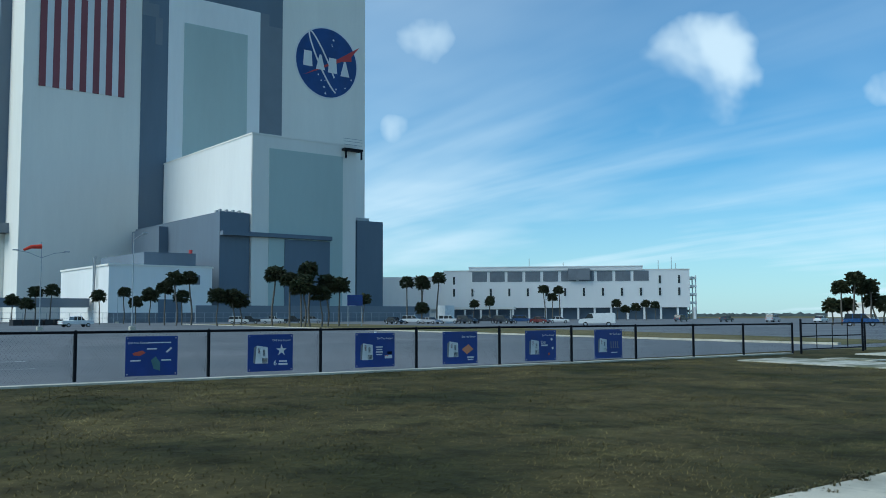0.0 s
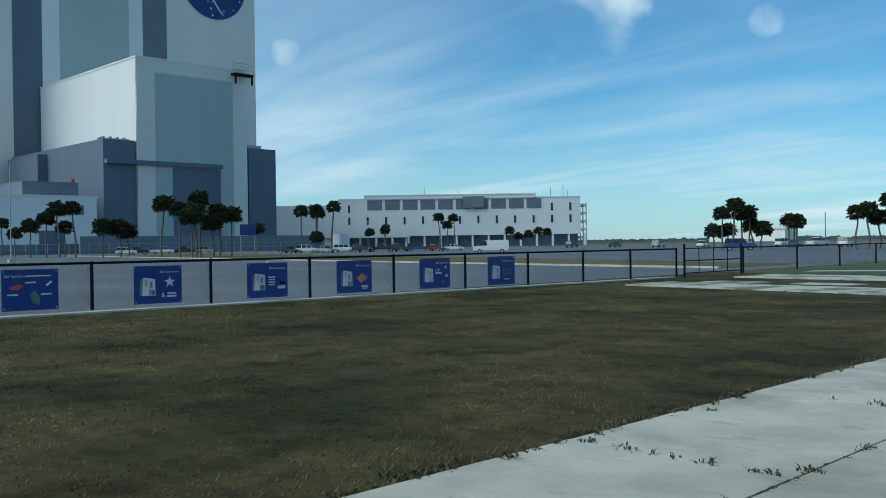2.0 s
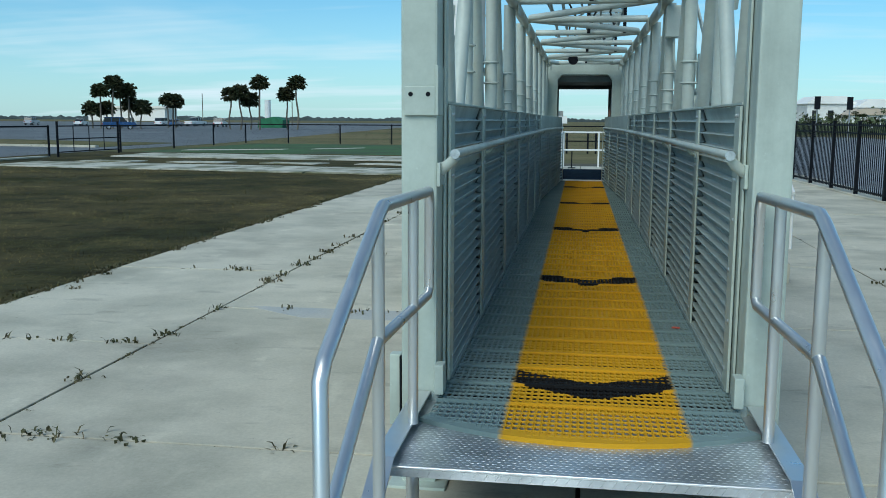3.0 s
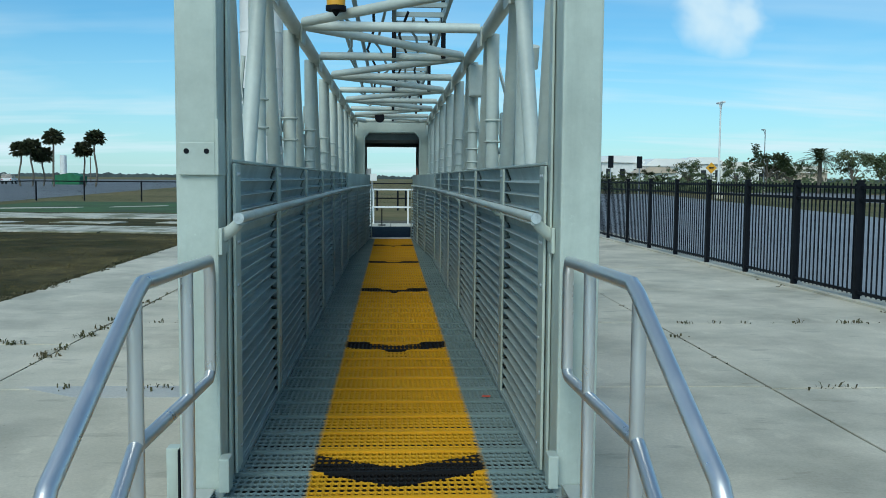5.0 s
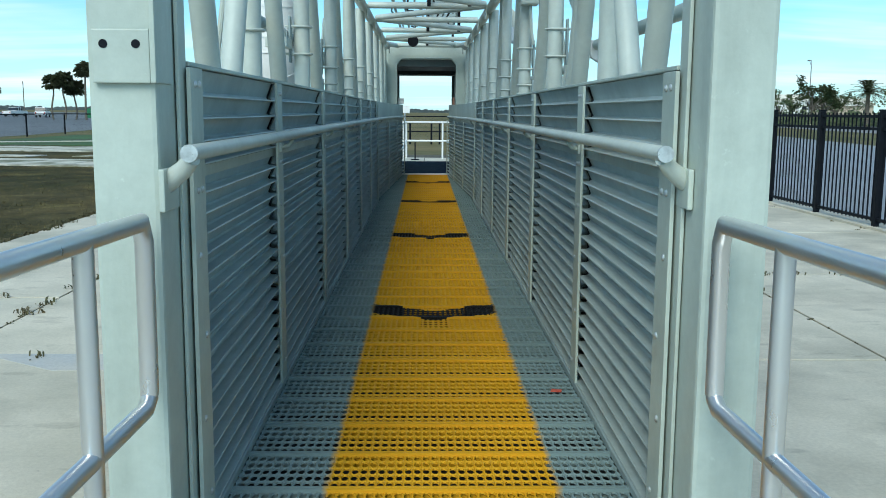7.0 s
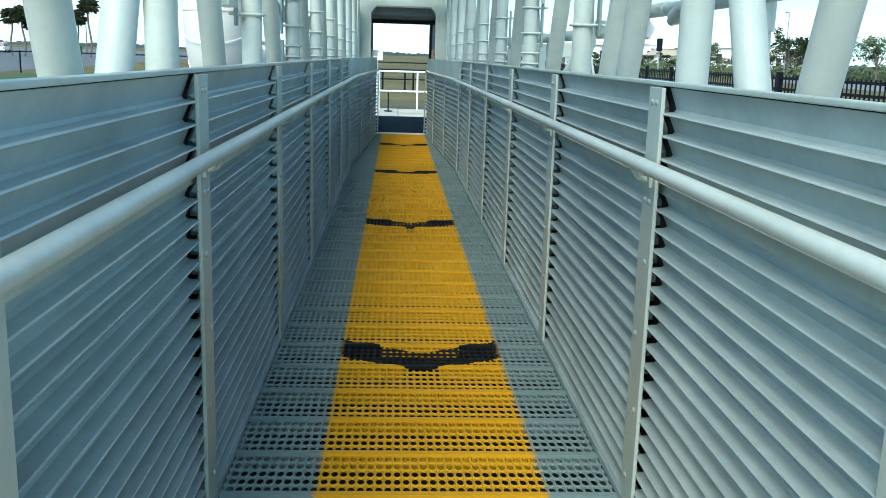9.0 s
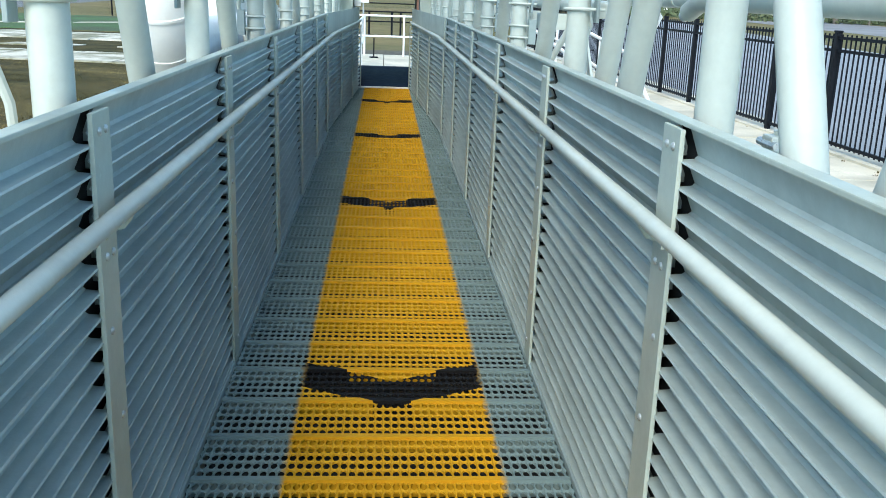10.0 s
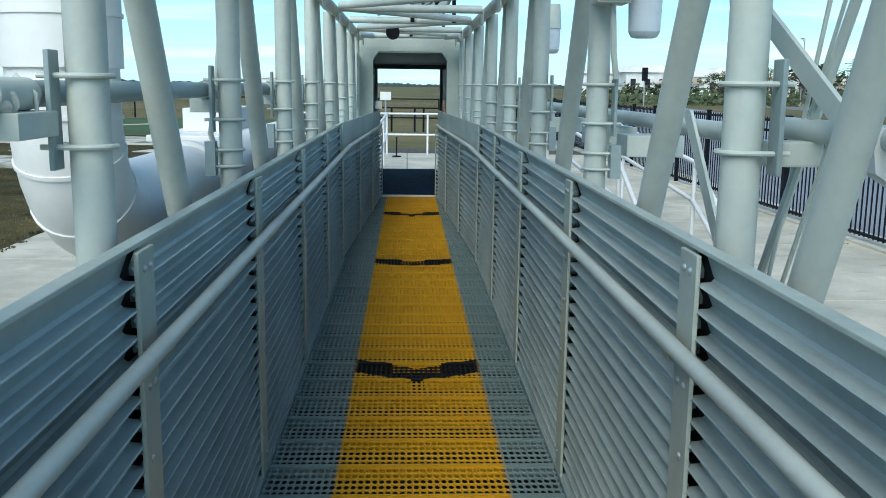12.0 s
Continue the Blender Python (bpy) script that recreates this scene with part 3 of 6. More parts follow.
bm = grating(bmesh.new(), 4.40 - 8 * HOLE_Y, 8, in_nose)
bmesh.ops.remove_doubles(bm, verts=bm.verts, dist=0.0001)
part("deck_nose", bm, M_DECK, deck).matrix_basis = pose(0, 0, DECK_Z)
outer = [(x, y) for x, y in arc(0, NOSE_C, NOSE_R, -123, -57, 24)]
inner = [(x, y) for x, y in arc(0, NOSE_C, NOSE_R - 0.07, -57, -123, 24)]
part("deck_nose_rim", prismed(outer + inner, DECK_Z - 0.05, DECK_Z + 0.001, "z"), M_DECK, deck, "smooth curved deck edge")
part("deck_edge", boxed(-0.66, -0.622, 4.45, DOOR_Y, 0.33, DECK_Z + 0.02, bevel=0.004), M_PAINT_DULL, deck)
part("deck_edge", boxed(0.622, 0.66, 4.45, DOOR_Y, 0.33, DECK_Z + 0.02, bevel=0.004), M_PAINT_DULL, deck)
for y in (5.3, 8.0, 11.2, 14.4, 17.6):
    part("deck_support", boxed(-0.5, 0.5, y - 0.1, y + 0.1, 0.02, 0.27, bevel=0.01), M_PAINT_DULL, deck)
# a fallen leaf-sized scrap of red tape by the wall
part("red_tape", prismed([(0.50, 5.98), (0.545, 5.975), (0.55, 6.0), (0.51, 6.01)], DECK_Z + 0.004, DECK_Z + 0.008, "z"), M_SIGNRED, deck)

# louvred side walls
LOUVRE = [(-0.034, -0.004), (0.010, -0.004), (0.014, -0.001), (0.012, 0.003), (-0.020, 0.005), (-0.027, 0.010), (-0.006, 0.0545), (-0.012, 0.0545), (-0.033, 0.011), (-0.034, 0.0)]
SLATS = [(DECK_Z + 0.035 + 0.0555 * i, 1.0) for i in range(17)] + [(1.452 + 0.0605 * i, 1.09 if i < 3 else 1.27) for i in range(4)]


def louvre(side, stretch=1.0):
    """The slat's section, its face drawn up to the next lip."""
    return [(-side * p, q if q < 0.01 else q * stretch) for p, q in LOUVRE]


slat_mesh = {}
bolt_bm = bmesh.new()
bmesh.ops.create_uvsphere(bolt_bm, u_segments=8, v_segments=5, radius=0.0095)
bmesh.ops.scale(bolt_bm, vec=(0.6, 1, 1), verts=bolt_bm.verts)
bolt_src = None
for side, wname in ((-1, "wall_left"), (1, "wall_right")):
    # backing sheet added behind the slats; its near-black paints the shade in their gaps
    wall = tagged(part(wname, boxed(min(side * 0.659, side * 0.668), max(side * 0.659, side * 0.668), 4.70, 14.1, DECK_Z - 0.1, WALL_TOP), M_SHADE_SHEET),
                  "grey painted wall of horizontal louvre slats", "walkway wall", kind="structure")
    for y0, y1 in zip(BAYS, BAYS[1:]):
        for z, high in SLATS:
            key = (side, round(y1 - y0, 3), high)
            m = pose(side * WALL_X, y0 + 0.0425, z + random.uniform(-0.0012, 0.0012))
            if key not in slat_mesh:
                bm = prismed(louvre(side, high), 0.0, y1 - y0 - 0.085)
                slat_mesh[key] = part("slat", bm, M_SLAT, wall)
                slat_mesh[key].matrix_basis = m
            else:
                share("slat", slat_mesh[key], m, wall)
    part("rail_backing", boxed(min(side * 0.632, side * 0.642), max(side * 0.632, side * 0.642), 4.74, 14.07, 1.415, 1.455), M_PAINT, wall)
    part("top_cap", boxed(min(side * 0.619, side * 0.655), max(side * 0.619, side * 0.655), 4.70, 14.1, WALL_TOP, WALL_TOP + 0.012, bevel=0.003), M_PAINT, wall, "flat steel cap along the wall")
    part("kick_strip", boxed(min(side * 0.605, side * 0.63), max(side * 0.605, side * 0.63), 4.72, 14.1, DECK_Z + 0.004, DECK_Z + 0.03, bevel=0.004), M_PAINT_DULL, wall)
    for i, y in enumerate(BAYS):
        half = 0.062 if i in (0, len(BAYS) - 1) else 0.060
        x0, x1 = side * 0.606, side * 0.617
        batten = part("batten", boxed(min(x0, x1), max(x0, x1), y - half, y + half, DECK_Z + 0.02, WALL_TOP - 0.004, bevel=0.002), M_PAINT, wall, "flat steel batten with bolts")
        for z in (0.56, 0.78, 1.0, 1.22, 1.39, 1.66):
            for dy in (-0.022, 0.022) if z > 1.3 else ((-0.02,) if int(z * 50) % 2 else (0.02,)):
                m = pose(side * 0.605, y + dy, z)
                if bolt_src is None:
                    bolt_src = part("bolt", bolt_bm, M_BOLT, batten, smooth=True)
                    bolt_src.matrix_basis = m
                else:
                    share("bolt", bolt_src, m, batten)
    # splayed end of the wall, from the last bay to the door jamb
    xa, xb = side * WALL_X, side * 0.40
    ya, yb = 14.1, DOOR_Y - 0.06
    d = Vector((xb - xa, yb - ya, 0))
    ln = d.length
    turn = math.degrees(math.atan2(-d.x, d.y))
    key = (side, "end")
    for z, high in SLATS[:17]:
        for h in (0, 1, 2):
            m = pose(xa + d.x * h / 3, ya + d.y * h / 3, z, 0, 0, turn)
            if key not in slat_mesh:
                slat_mesh[key] = part("slat", prismed(louvre(side), 0.0, ln / 3 - 0.06), M_SLAT, wall)
                slat_mesh[key].matrix_basis = m
            else:
                share("slat", slat_mesh[key], m, wall)
    for h in (0, 1, 2, 3):
        b = part("batten", boxed(-0.006, 0.006, -0.045, 0.045, 0, 0.97, bevel=0.002), M_PAINT, wall)
        b.matrix_basis = pose(xa + d.x * h / 3 - side * 0.012, ya + d.y * h / 3, DECK_Z + 0.02, 0, 0, turn)
    b = part("end_panel", boxed(-0.006, 0.006, 0.0, ln, 0.0, 0.28, bevel=0.002), M_PAINT, wall, "plain sheet panel by the door")
    b.matrix_basis = pose(xa + side * 0.02, ya, 1.43, 0, 0, turn)
    b = part("end_backing", boxed(-0.004, 0.004, 0.0, ln, 0.0, 1.3), M_PAINT_DULL, wall)
    b.matrix_basis = pose(xa + side * 0.06, ya, 0.35, 0, 0, turn)

# handrails
for side, y0 in ((-1, 4.43), (1, 4.54)):
    rail = thing("handrail", "grey painted round steel handrail along the louvred wall", "handrail", group="walkway handrails")
    s = side * 0.557
    part("rail_pipe", tubed([(s, y0, 1.498), (s, 9.0, 1.503), (s, 14.3, 1.503), (side * 0.42, 18.2, 1.50), (side * 0.40, DOOR_Y - 0.1, 1.50)], 0.0195, 16), M_TUBE, rail, smooth=True)
    part("rail_end_cap", tubed([(s, y0 - 0.006, 1.498), (s, y0, 1.498)], 0.0205, 16), M_BOLT, rail, smooth=True)
    part("end_bracket", tubed([(s, y0 + 0.025, 1.485), (side * 0.585, y0 + 0.05, 1.458), (side * 0.632, y0 + 0.075, 1.425)], 0.019, 12, 0.025), M_TUBE, rail, smooth=True)
    part("bracket_plate", boxed(min(side * 0.622, side * 0.636), max(side * 0.622, side * 0.636), y0 + 0.02, y0 + 0.15, 1.36, 1.46, bevel=0.004), M_PAINT, rail)
    for y in BAYS[1:]:
        bm = tubed([(s, y, 1.48), (side * 0.575, y, 1.455), (side * 0.607, y, 1.447)], 0.008, 8)
        box(bm, min(side * 0.598, side * 0.607), max(side * 0.598, side * 0.607), y - 0.03, y + 0.03, 1.43, 1.465)
        part("rail_bracket", bm, M_PAINT, rail)

# entrance columns
for side in (-1, 1):
    col = thing("portal_column", "pale grey-green square steel column at the walkway entrance", "column", group="entrance columns")
    x0, x1 = sorted((side * 0.638, side * 0.792))
    part("column_shaft", boxed(x0, x1, 4.47, 4.74, 0.03, 3.4, bevel=0.012), M_PAINT, col)
    part("base_plate", boxed(x0 - 0.05, x1 + 0.05, 4.40, 4.80, 0.03, 0.06, bevel=0.006), M_PAINT, col)
    xi = side * 0.634
    part("column_flange", boxed(min(xi, side * 0.624), max(xi, side * 0.624), 4.62, 4.69, DECK_Z, 3.3, bevel=0.003), M_PAINT, col)
    part("foot_lug", boxed(min(side * 0.60, side * 0.64), max(side * 0.60, side * 0.64), 4.42, 4.50, DECK_Z + 0.02, DECK_Z + 0.15, bevel=0.006), M_PAINT, col)
    if side < 0:
        part("angle_plate", boxed(-0.775, -0.645, 4.452, 4.468, 1.655, 1.775, bevel=0.003), M_PAINT, col, "bolted angle plate")
        part("angle_leg", boxed(-0.645, -0.632, 4.452, 4.60, 1.655, 1.86, bevel=0.003), M_PAINT, col)
        for x in (-0.748, -0.675):
            part("bolt_hole", tubed([(x, 4.4505, 1.742), (x, 4.454, 1.742)], 0.010, 12), M_BLACK, col)
        part("side_plate", boxed(-0.85, -0.80, 4.50, 4.56, 0.30, 0.62, bevel=0.004), M_PAINT, col)
        part("slot_bar", boxed(-0.80, -0.793, 4.47, 4.5, 0.30, 0.62), M_BLACK, col)

# entrance landing with stairs and side rails
stair = thing("entry_stairs", "metal entry stairs with tread-plate landing and aluminium rails", "stairs")
lz = 0.432
part("landing", boxed(-0.70, 0.70, 3.69, 4.48, lz - 0.04, lz, bevel=0.005), M_TREAD, stair, "bright tread-plate landing")
part("landing_nosing", tubed([(-0.70, 3.692, lz - 0.004), (0.70, 3.692, lz - 0.004)], 0.0065, 10), M_ALU, stair, "polished nosing edge", smooth=True)
bm = bmesh.new()
for r in range(32):
    for c in range(50):
        x = -0.67 + c * 0.027 + (0.0135 if r % 2 else 0)
        y = 3.71 + r * 0.0235
        if x * x + (y - NOSE_C) ** 2 < NOSE_R ** 2 or abs(x) > 0.68:
            continue
        a = 1 if (r + c) % 2 else -1
        q = [(-0.0095, -0.003 * a), (0, -0.0028), (0.0095, 0.003 * a), (0, 0.0028)]
        lo = [bm.verts.new((x + u, y + v, lz)) for u, v in q]
        hi = [bm.verts.new((x + u * 0.6, y + v * 0.6, lz + 0.0011)) for u, v in q]
        bm.faces.new(hi)
        for i in range(4):
            bm.faces.new((lo[i], lo[(i + 1) % 4], hi[(i + 1) % 4], hi[i]))
tagged(part("tread_pattern", bm, M_TREAD, stair), kind="stuff")
bm = bmesh.new()
for c in range(34):
    x = -0.67 + c * 0.04
    prism(bm, [(x, lz - 0.034), (x + 0.008, lz - 0.034), (x + 0.026, lz - 0.008), (x + 0.018, lz - 0.008)], 3.686, 3.692)
tagged(part("nosing_pattern", bm, M_TREAD, stair), kind="stuff")
for i, (y, z) in enumerate(((3.40, 0.30), (3.12, 0.165))):
    part("step", boxed(-0.69, 0.69, y, y + 0.29, z - 0.035, z, bevel=0.005), M_TREAD, stair)
for side in (-1, 1):
    x0, x1 = sorted((side * 0.70, side * 0.712))
    prof = [(2.86, 0.03), (3.05, 0.03), (3.72, 0.38), (4.48, 0.38), (4.48, 0.47), (3.66, 0.47)]
    part("stringer", prismed([(p, q) for p, q in prof], x0, x1, "x"), M_ALU, stair)
    x0, x1 = sorted((side * 0.66, side * 0.735))
    part("curb_plate", boxed(x0, x1, 3.66, 4.46, 0.468, 0.476, bevel=0.002), M_ALU, stair)
    part("slope_plate", prismed([(2.86, 0.10), (3.66, 0.468), (3.66, 0.476), (2.86, 0.108)], x0, x1, "x"), M_ALU, stair)
    part("landing_leg", tubed([(side * 0.62, 3.8, 0.03), (side * 0.62, 3.8, 0.40)], 0.024), M_ALU, stair, smooth=True)
    x = side * 0.66
    part("top_rail", tubed([(x, 4.40, 0.94), (x, 4.405, 1.30), (x, 4.38, 1.345), (x, 3.50, 1.365), (x, 3.44, 1.345), (x, 2.80, 1.045), (x, 2.76, 1.0), (x, 2.76, 0.10)], 0.0215, 14), M_ALU, stair, smooth=True)
    part("mid_rail", tubed([(x, 4.40, 0.935), (x, 4.36, 0.915), (x, 3.40, 0.945), (x, 2.77, 0.60)], 0.020, 14), M_ALU, stair, smooth=True)
    part("rail_post", tubed([(x, 4.03, 0.474), (x, 4.03, 1.345)], 0.0205, 14), M_ALU, stair, smooth=True)
    part("rail_post", tubed([(x, 3.42, 0.36), (x, 3.42, 1.325)], 0.0205, 14), M_ALU, stair, smooth=True)

# ---- truss over the walkway ----
NODES = (6.2, 7.81, 9.46, 11.1, 12.65, 14.2, 15.75, 17.3, 18.75)
TOP_Z, TUBE_X = 2.72, 0.74
truss = thing("truss", "grey painted tubular steel truss enclosing the walkway", "truss")


def member(name, pts, r, parent=truss, mat=M_TUBE, label="", seg=16):
    return part(name, tubed(pts, r, seg), mat, parent, label, smooth=True)


for side in (-1, 1):
    cx = side * 0.695
    member("top_chord", [(cx, 4.9, TOP_Z), (cx, 18.9, TOP_Z)], 0.050)
    member("bottom_chord", [(side * TUBE_X, 4.8, 0.22), (side * TUBE_X, 18.9, 0.22)], 0.05)
    for i, y in enumerate(NODES):
        v = member("post", [(side * TUBE_X, y, 0.2), (side * TUBE_X, y, TOP_Z - 0.02)], 0.046)
        nxt = NODES[i + 1] if i + 1 < len(NODES) else None
        if nxt:
            a, b = (0.30, -0.20) if i == 0 else (0.16, 0.0)
            member("diagonal", [(side * 0.73, y + a, TOP_Z - 0.03), (side * 0.755, nxt + b, 0.25)], 0.041)
        # gusset at the top joint
        x0, x1 = sorted((side * 0.640, side * 0.652))
        part("gusset", prismed([(y - 0.10, TOP_Z + 0.02), (y + 0.24, TOP_Z + 0.02), (y + 0.16, TOP_Z - 0.11), (y - 0.06, TOP_Z - 0.11)], x0, x1, "x"), M_TUBE, truss)
        if i >= 1 or side < 0:
            # clamp plate held to the post by two u-bolts
            px0, px1 = sorted((side * 0.795, side * 0.807))
            pl = part("clamp_plate", boxed(px0, px1, y - 0.075, y - 0.015, 1.87, 2.13, bevel=0.003), M_PAINT_DULL, truss, "clamp plate with two u-bolts")
            for z in (1.92, 2.075):
                ub = [(side * 0.83, y - 0.055, z), (side * 0.735, y - 0.052, z)] + [(side * (0.735 - 0.052 * math.sin(radians(a))), y - 0.052 * math.cos(radians(a)), z) for a in range(30, 180, 30)] + [(side * 0.735, y + 0.052, z), (side * 0.83, y + 0.05, z)]
                part("u_bolt", tubed(ub, 0.0065, 8), M_TUBE, pl, smooth=True)
            if i >= 2:
                ch = prismed([(side * 0.79, y - 0.075), (side * 0.83, y - 0.075), (side * 0.83, y - 0.067), (side * 0.798, y - 0.067), (side * 0.798, y - 0.02), (side * 0.79, y - 0.02)], 1.70, 1.835, "z")
                lc = part("clamp_channel", ch, M_PAINT_DULL, truss, "short clamp channel on a post")
                for z in (1.735, 1.80):
                    ub = [(side * 0.82, y - 0.052, z)] + [(side * (TUBE_X - 0.052 * math.sin(radians(w))), y - 0.052 * math.cos(radians(w)), z) for w in range(0, 181, 30)] + [(side * 0.81, y + 0.052, z)]
                    part("u_bolt", tubed(ub, 0.006, 8), M_TUBE, lc, smooth=True)
    # first bay leans forward
    member("diagonal", [(side * 0.70, 6.05, TOP_Z - 0.05), (side * 0.745, 5.12, 0.25)], 0.041)
    member("diagonal", [(side * 0.70, 4.95, TOP_Z), (side * 0.75, 5.95, 0.25)], 0.041)
# a second brace outside the truss, with a flat bar and thin tie rods
member("brace", [(0.80, 7.06, TOP_Z), (0.80, 8.16, 0.3)], 0.040)
part("flat_brace", prismed([(7.60, 2.02), (7.625, 1.97), (9.11, 2.745), (9.085, 2.795)], 0.880, 0.892, "x"), M_TUBE, truss, "flat steel brace")
part("flat_brace", prismed([(9.15, 1.985), (9.06, 1.985), (8.58, 1.50), (8.67, 1.50)], 1.0, 1.012, "x"), M_TUBE, truss, "flat steel brace")
part("brace_shoe", boxed(0.81, 0.94, 7.82, 7.90, 1.885, 1.945, bevel=0.006), M_TUBE, truss)
part("brace_collar", tubed([(0.975, 7.47, 2.42), (0.975, 7.40, 2.56)], 0.042, 14), M_TUBE, truss, smooth=True)
for ya, yb, r in ((7.41, 8.88, 0.013), (7.67, 8.49, 0.006), (7.345, 8.66, 0.006), (7.50, 8.78, 0.005)):
    member("tie_rod", [(0.93, ya, 2.75), (0.93, yb, 0.3)], r, seg=8)
for i, y in enumerate(NODES):
    member("top_strut", [(-0.64, y, TOP_Z + 0.02), (0.64, y, TOP_Z + 0.02)], 0.036)
    if i + 1 < len(NODES):
        s = 1 if i % 2 else -1
        member("top_diagonal", [(-0.62 * s, y + 0.1, TOP_Z + 0.03), (0.62 * s, NODES[i + 1] - 0.1, TOP_Z + 0.03)], 0.034)
for side in (-1, 1):
    member("knee_brace", [(side * 0.66, 17.7, TOP_Z - 0.03), (side * 0.50, 18.9, 2.74)], 0.04)
member("top_diagonal", [(0.6, 4.95, TOP_Z + 0.03), (-0.62, 6.05, TOP_Z + 0.03)], 0.034)
member("top_strut", [(-0.64, 4.93, TOP_Z + 0.02), (0.64, 4.93, TOP_Z + 0.02)], 0.036)

jb = thing("junction_box", "grey steel junction box hung under the truss chord", "junction box")
part("box_body", boxed(0.685, 0.815, 9.26, 9.40, 2.38, 2.66, bevel=0.008), M_TUBE, jb)
part("box_lid", boxed(0.69, 0.81, 9.252, 9.26, 2.39, 2.65, bevel=0.003), M_TUBE, jb)
part("box_conduit", tubed([(0.76, 9.33, 2.38), (0.77, 9.33, 2.2), (0.79, 9.36, 2.1)], 0.012, 8), M_TUBE, jb, smooth=True)
# cable tray with hoses above the truss
tray = thing("cable_tray", "dark ladder cable tray with hanging hoses above the truss", "cable tray")
for x in (0.02, 0.46):
    part("side_rail", boxed(x - 0.015, x + 0.015, 8.0, 18.8, 3.03, 3.13), M_PAINT_DULL, tray)
for k in range(24):
    y = 8.2 + k * 0.45
    part("rung", boxed(0.03, 0.45, y, y + 0.035, 3.04, 3.08), M_PAINT_DULL, tray)
for y in (9.36, 12.53, 15.7, 18.6):
    for x in (0.02, 0.46):
        part("hanger", boxed(x - 0.02, x + 0.02, y - 0.02, y + 0.02, TOP_Z, 3.36), M_BLACK, tray)
for j, x in enumerate((-0.42, -0.2, -0.1, 0.12, 0.22, 0.33)):
    pts = [(x + 0.06 * math.sin(k * 1.3 + j), 8.5 + k * 0.8, 2.96 + 0.05 * math.sin(k * 2.1 + j)) for k in range(13)]
    part("hose", tubed(pts, 0.012, 8), M_BLACK if j % 2 else M_PAINT_DULL, tray, smooth=True)
for x in (-0.45, -0.30):
    part("long_bar", tubed([(x, 7.5, 3.05), (x, 18.8, 3.05)], 0.02, 8), M_PAINT_DULL, tray)

# yellow lantern under the first strut
lamp = thing("hanging_lamp", "yellow cylindrical lamp with a black base", "lamp")
part("lamp_body", tubed([(-0.37, 7.25, 2.780), (-0.37, 7.25, 2.960)], 0.062, 20), M_YELLOW, lamp, smooth=True)
part("lamp_base", tubed([(-0.37, 7.25, 2.750), (-0.37, 7.25, 2.780)], 0.068, 20), M_BLACK, lamp, smooth=True)
part("lamp_tip", tubed([(-0.37, 7.25, 2.715), (-0.37, 7.25, 2.750)], 0.006, 12, 0.03), M_BLACK, lamp, smooth=True)
part("lamp_stem", tubed([(-0.37, 7.25, 2.960), (-0.37, 7.3, 2.980)], 0.012, 8), M_BLACK, lamp)
part("lamp_bracket", boxed(-0.40, -0.34, 7.2, 7.85, 2.960, 2.990), M_BLACK, lamp)
# round black floodlight under the last diagonal
flood = thing("floodlight", "small round black floodlight on the truss", "lamp")
part("housing", tubed([(-0.21, 17.2, 2.70), (-0.21, 17.35, 2.70)], 0.085, 20), M_BLACK, flood, smooth=True)
part("hanger_strap", boxed(-0.22, -0.20, 17.26, 17.30, 2.70, 2.74), M_BLACK, flood)


def jar_lamp(x, y, z):
    t = thing("jar_lamp", "frosted jar lamp in a grey housing on the truss", "lamp", (x, y, z), group="jar lamps")
    bm = bmesh.new()
    tube(bm, [(0, 0, -0.005), (0, 0, 0.0), (0, 0, 0.02)], 0.042, 16, 0.062, caps=True)
    tube(bm, [(0, 0, 0.02), (0, 0, 0.15)], 0.062, 16, 0.066, caps=False)
    part("lens", bm, M_LENS, t, smooth=True)
    part("housing", tubed([(0, 0, 0.15), (0, 0, 0.30)], 0.072, 16, 0.06), M_TUBE, t, smooth=True)
    part("arm", tubed([(0, 0, 0.28), (-0.06, 0.0, 0.33), (-0.12, 0.02, 0.33)], 0.014, 8), M_TUBE, t, smooth=True)


jar_lamp(0.89, 9.35, 2.26)
jar_lamp(0.88, 11.7, 2.28)

# ---- the room at the end ----
room = thing("end_room", "small grey room at the walkway's end, open at both sides", "room")
R0, R1 = DOOR_Y, 23.8
frame_o = [(-0.86, 0.3), (-0.52, 0.3), (-0.52, 2.42), (-0.44, 2.52), (0.46, 2.52), (0.54, 2.42), (0.54, 0.3), (0.88, 0.3), (0.88, 2.74), (-0.86, 2.74)]
part("door_frame", prismed(frame_o, R0 - 0.04, R0 + 0.16), M_PAINT, room, "grey steel door frame with chamfered corners")
bm = prismed([(-0.56, 0.45), (-0.52, 0.45), (-0.52, 2.44), (-0.43, 2.54), (0.45, 2.54), (0.54, 2.44), (0.54, 0.45), (0.58, 0.45), (0.58, 2.60), (-0.56, 2.60)], R0 - 0.055, R0 - 0.042)
part("frame_lip", bm, M_PAINT, room)
part("room_floor", boxed(-0.86, 0.88, R0, R1, 0.36, 0.446), M_NAVY, room, "navy blue floor")
part("threshold", boxed(-0.50, 0.52, R0 - 0.03, R0 + 0.03, 0.446, 0.475, bevel=0.006), M_WHITE, room, "pale threshold strip")
# ceiling, beam and walls carry the indoor shade as a darker grey
part("room_ceiling", boxed(-0.86, 0.88, R0 + 0.16, R1, 2.40, 2.74), M_ROOM_SHADE, room)
part("ceiling_beam", boxed(-0.62, 0.62, 21.3, 21.42, 2.33, 2.40), M_ROOM_SHADE, room)
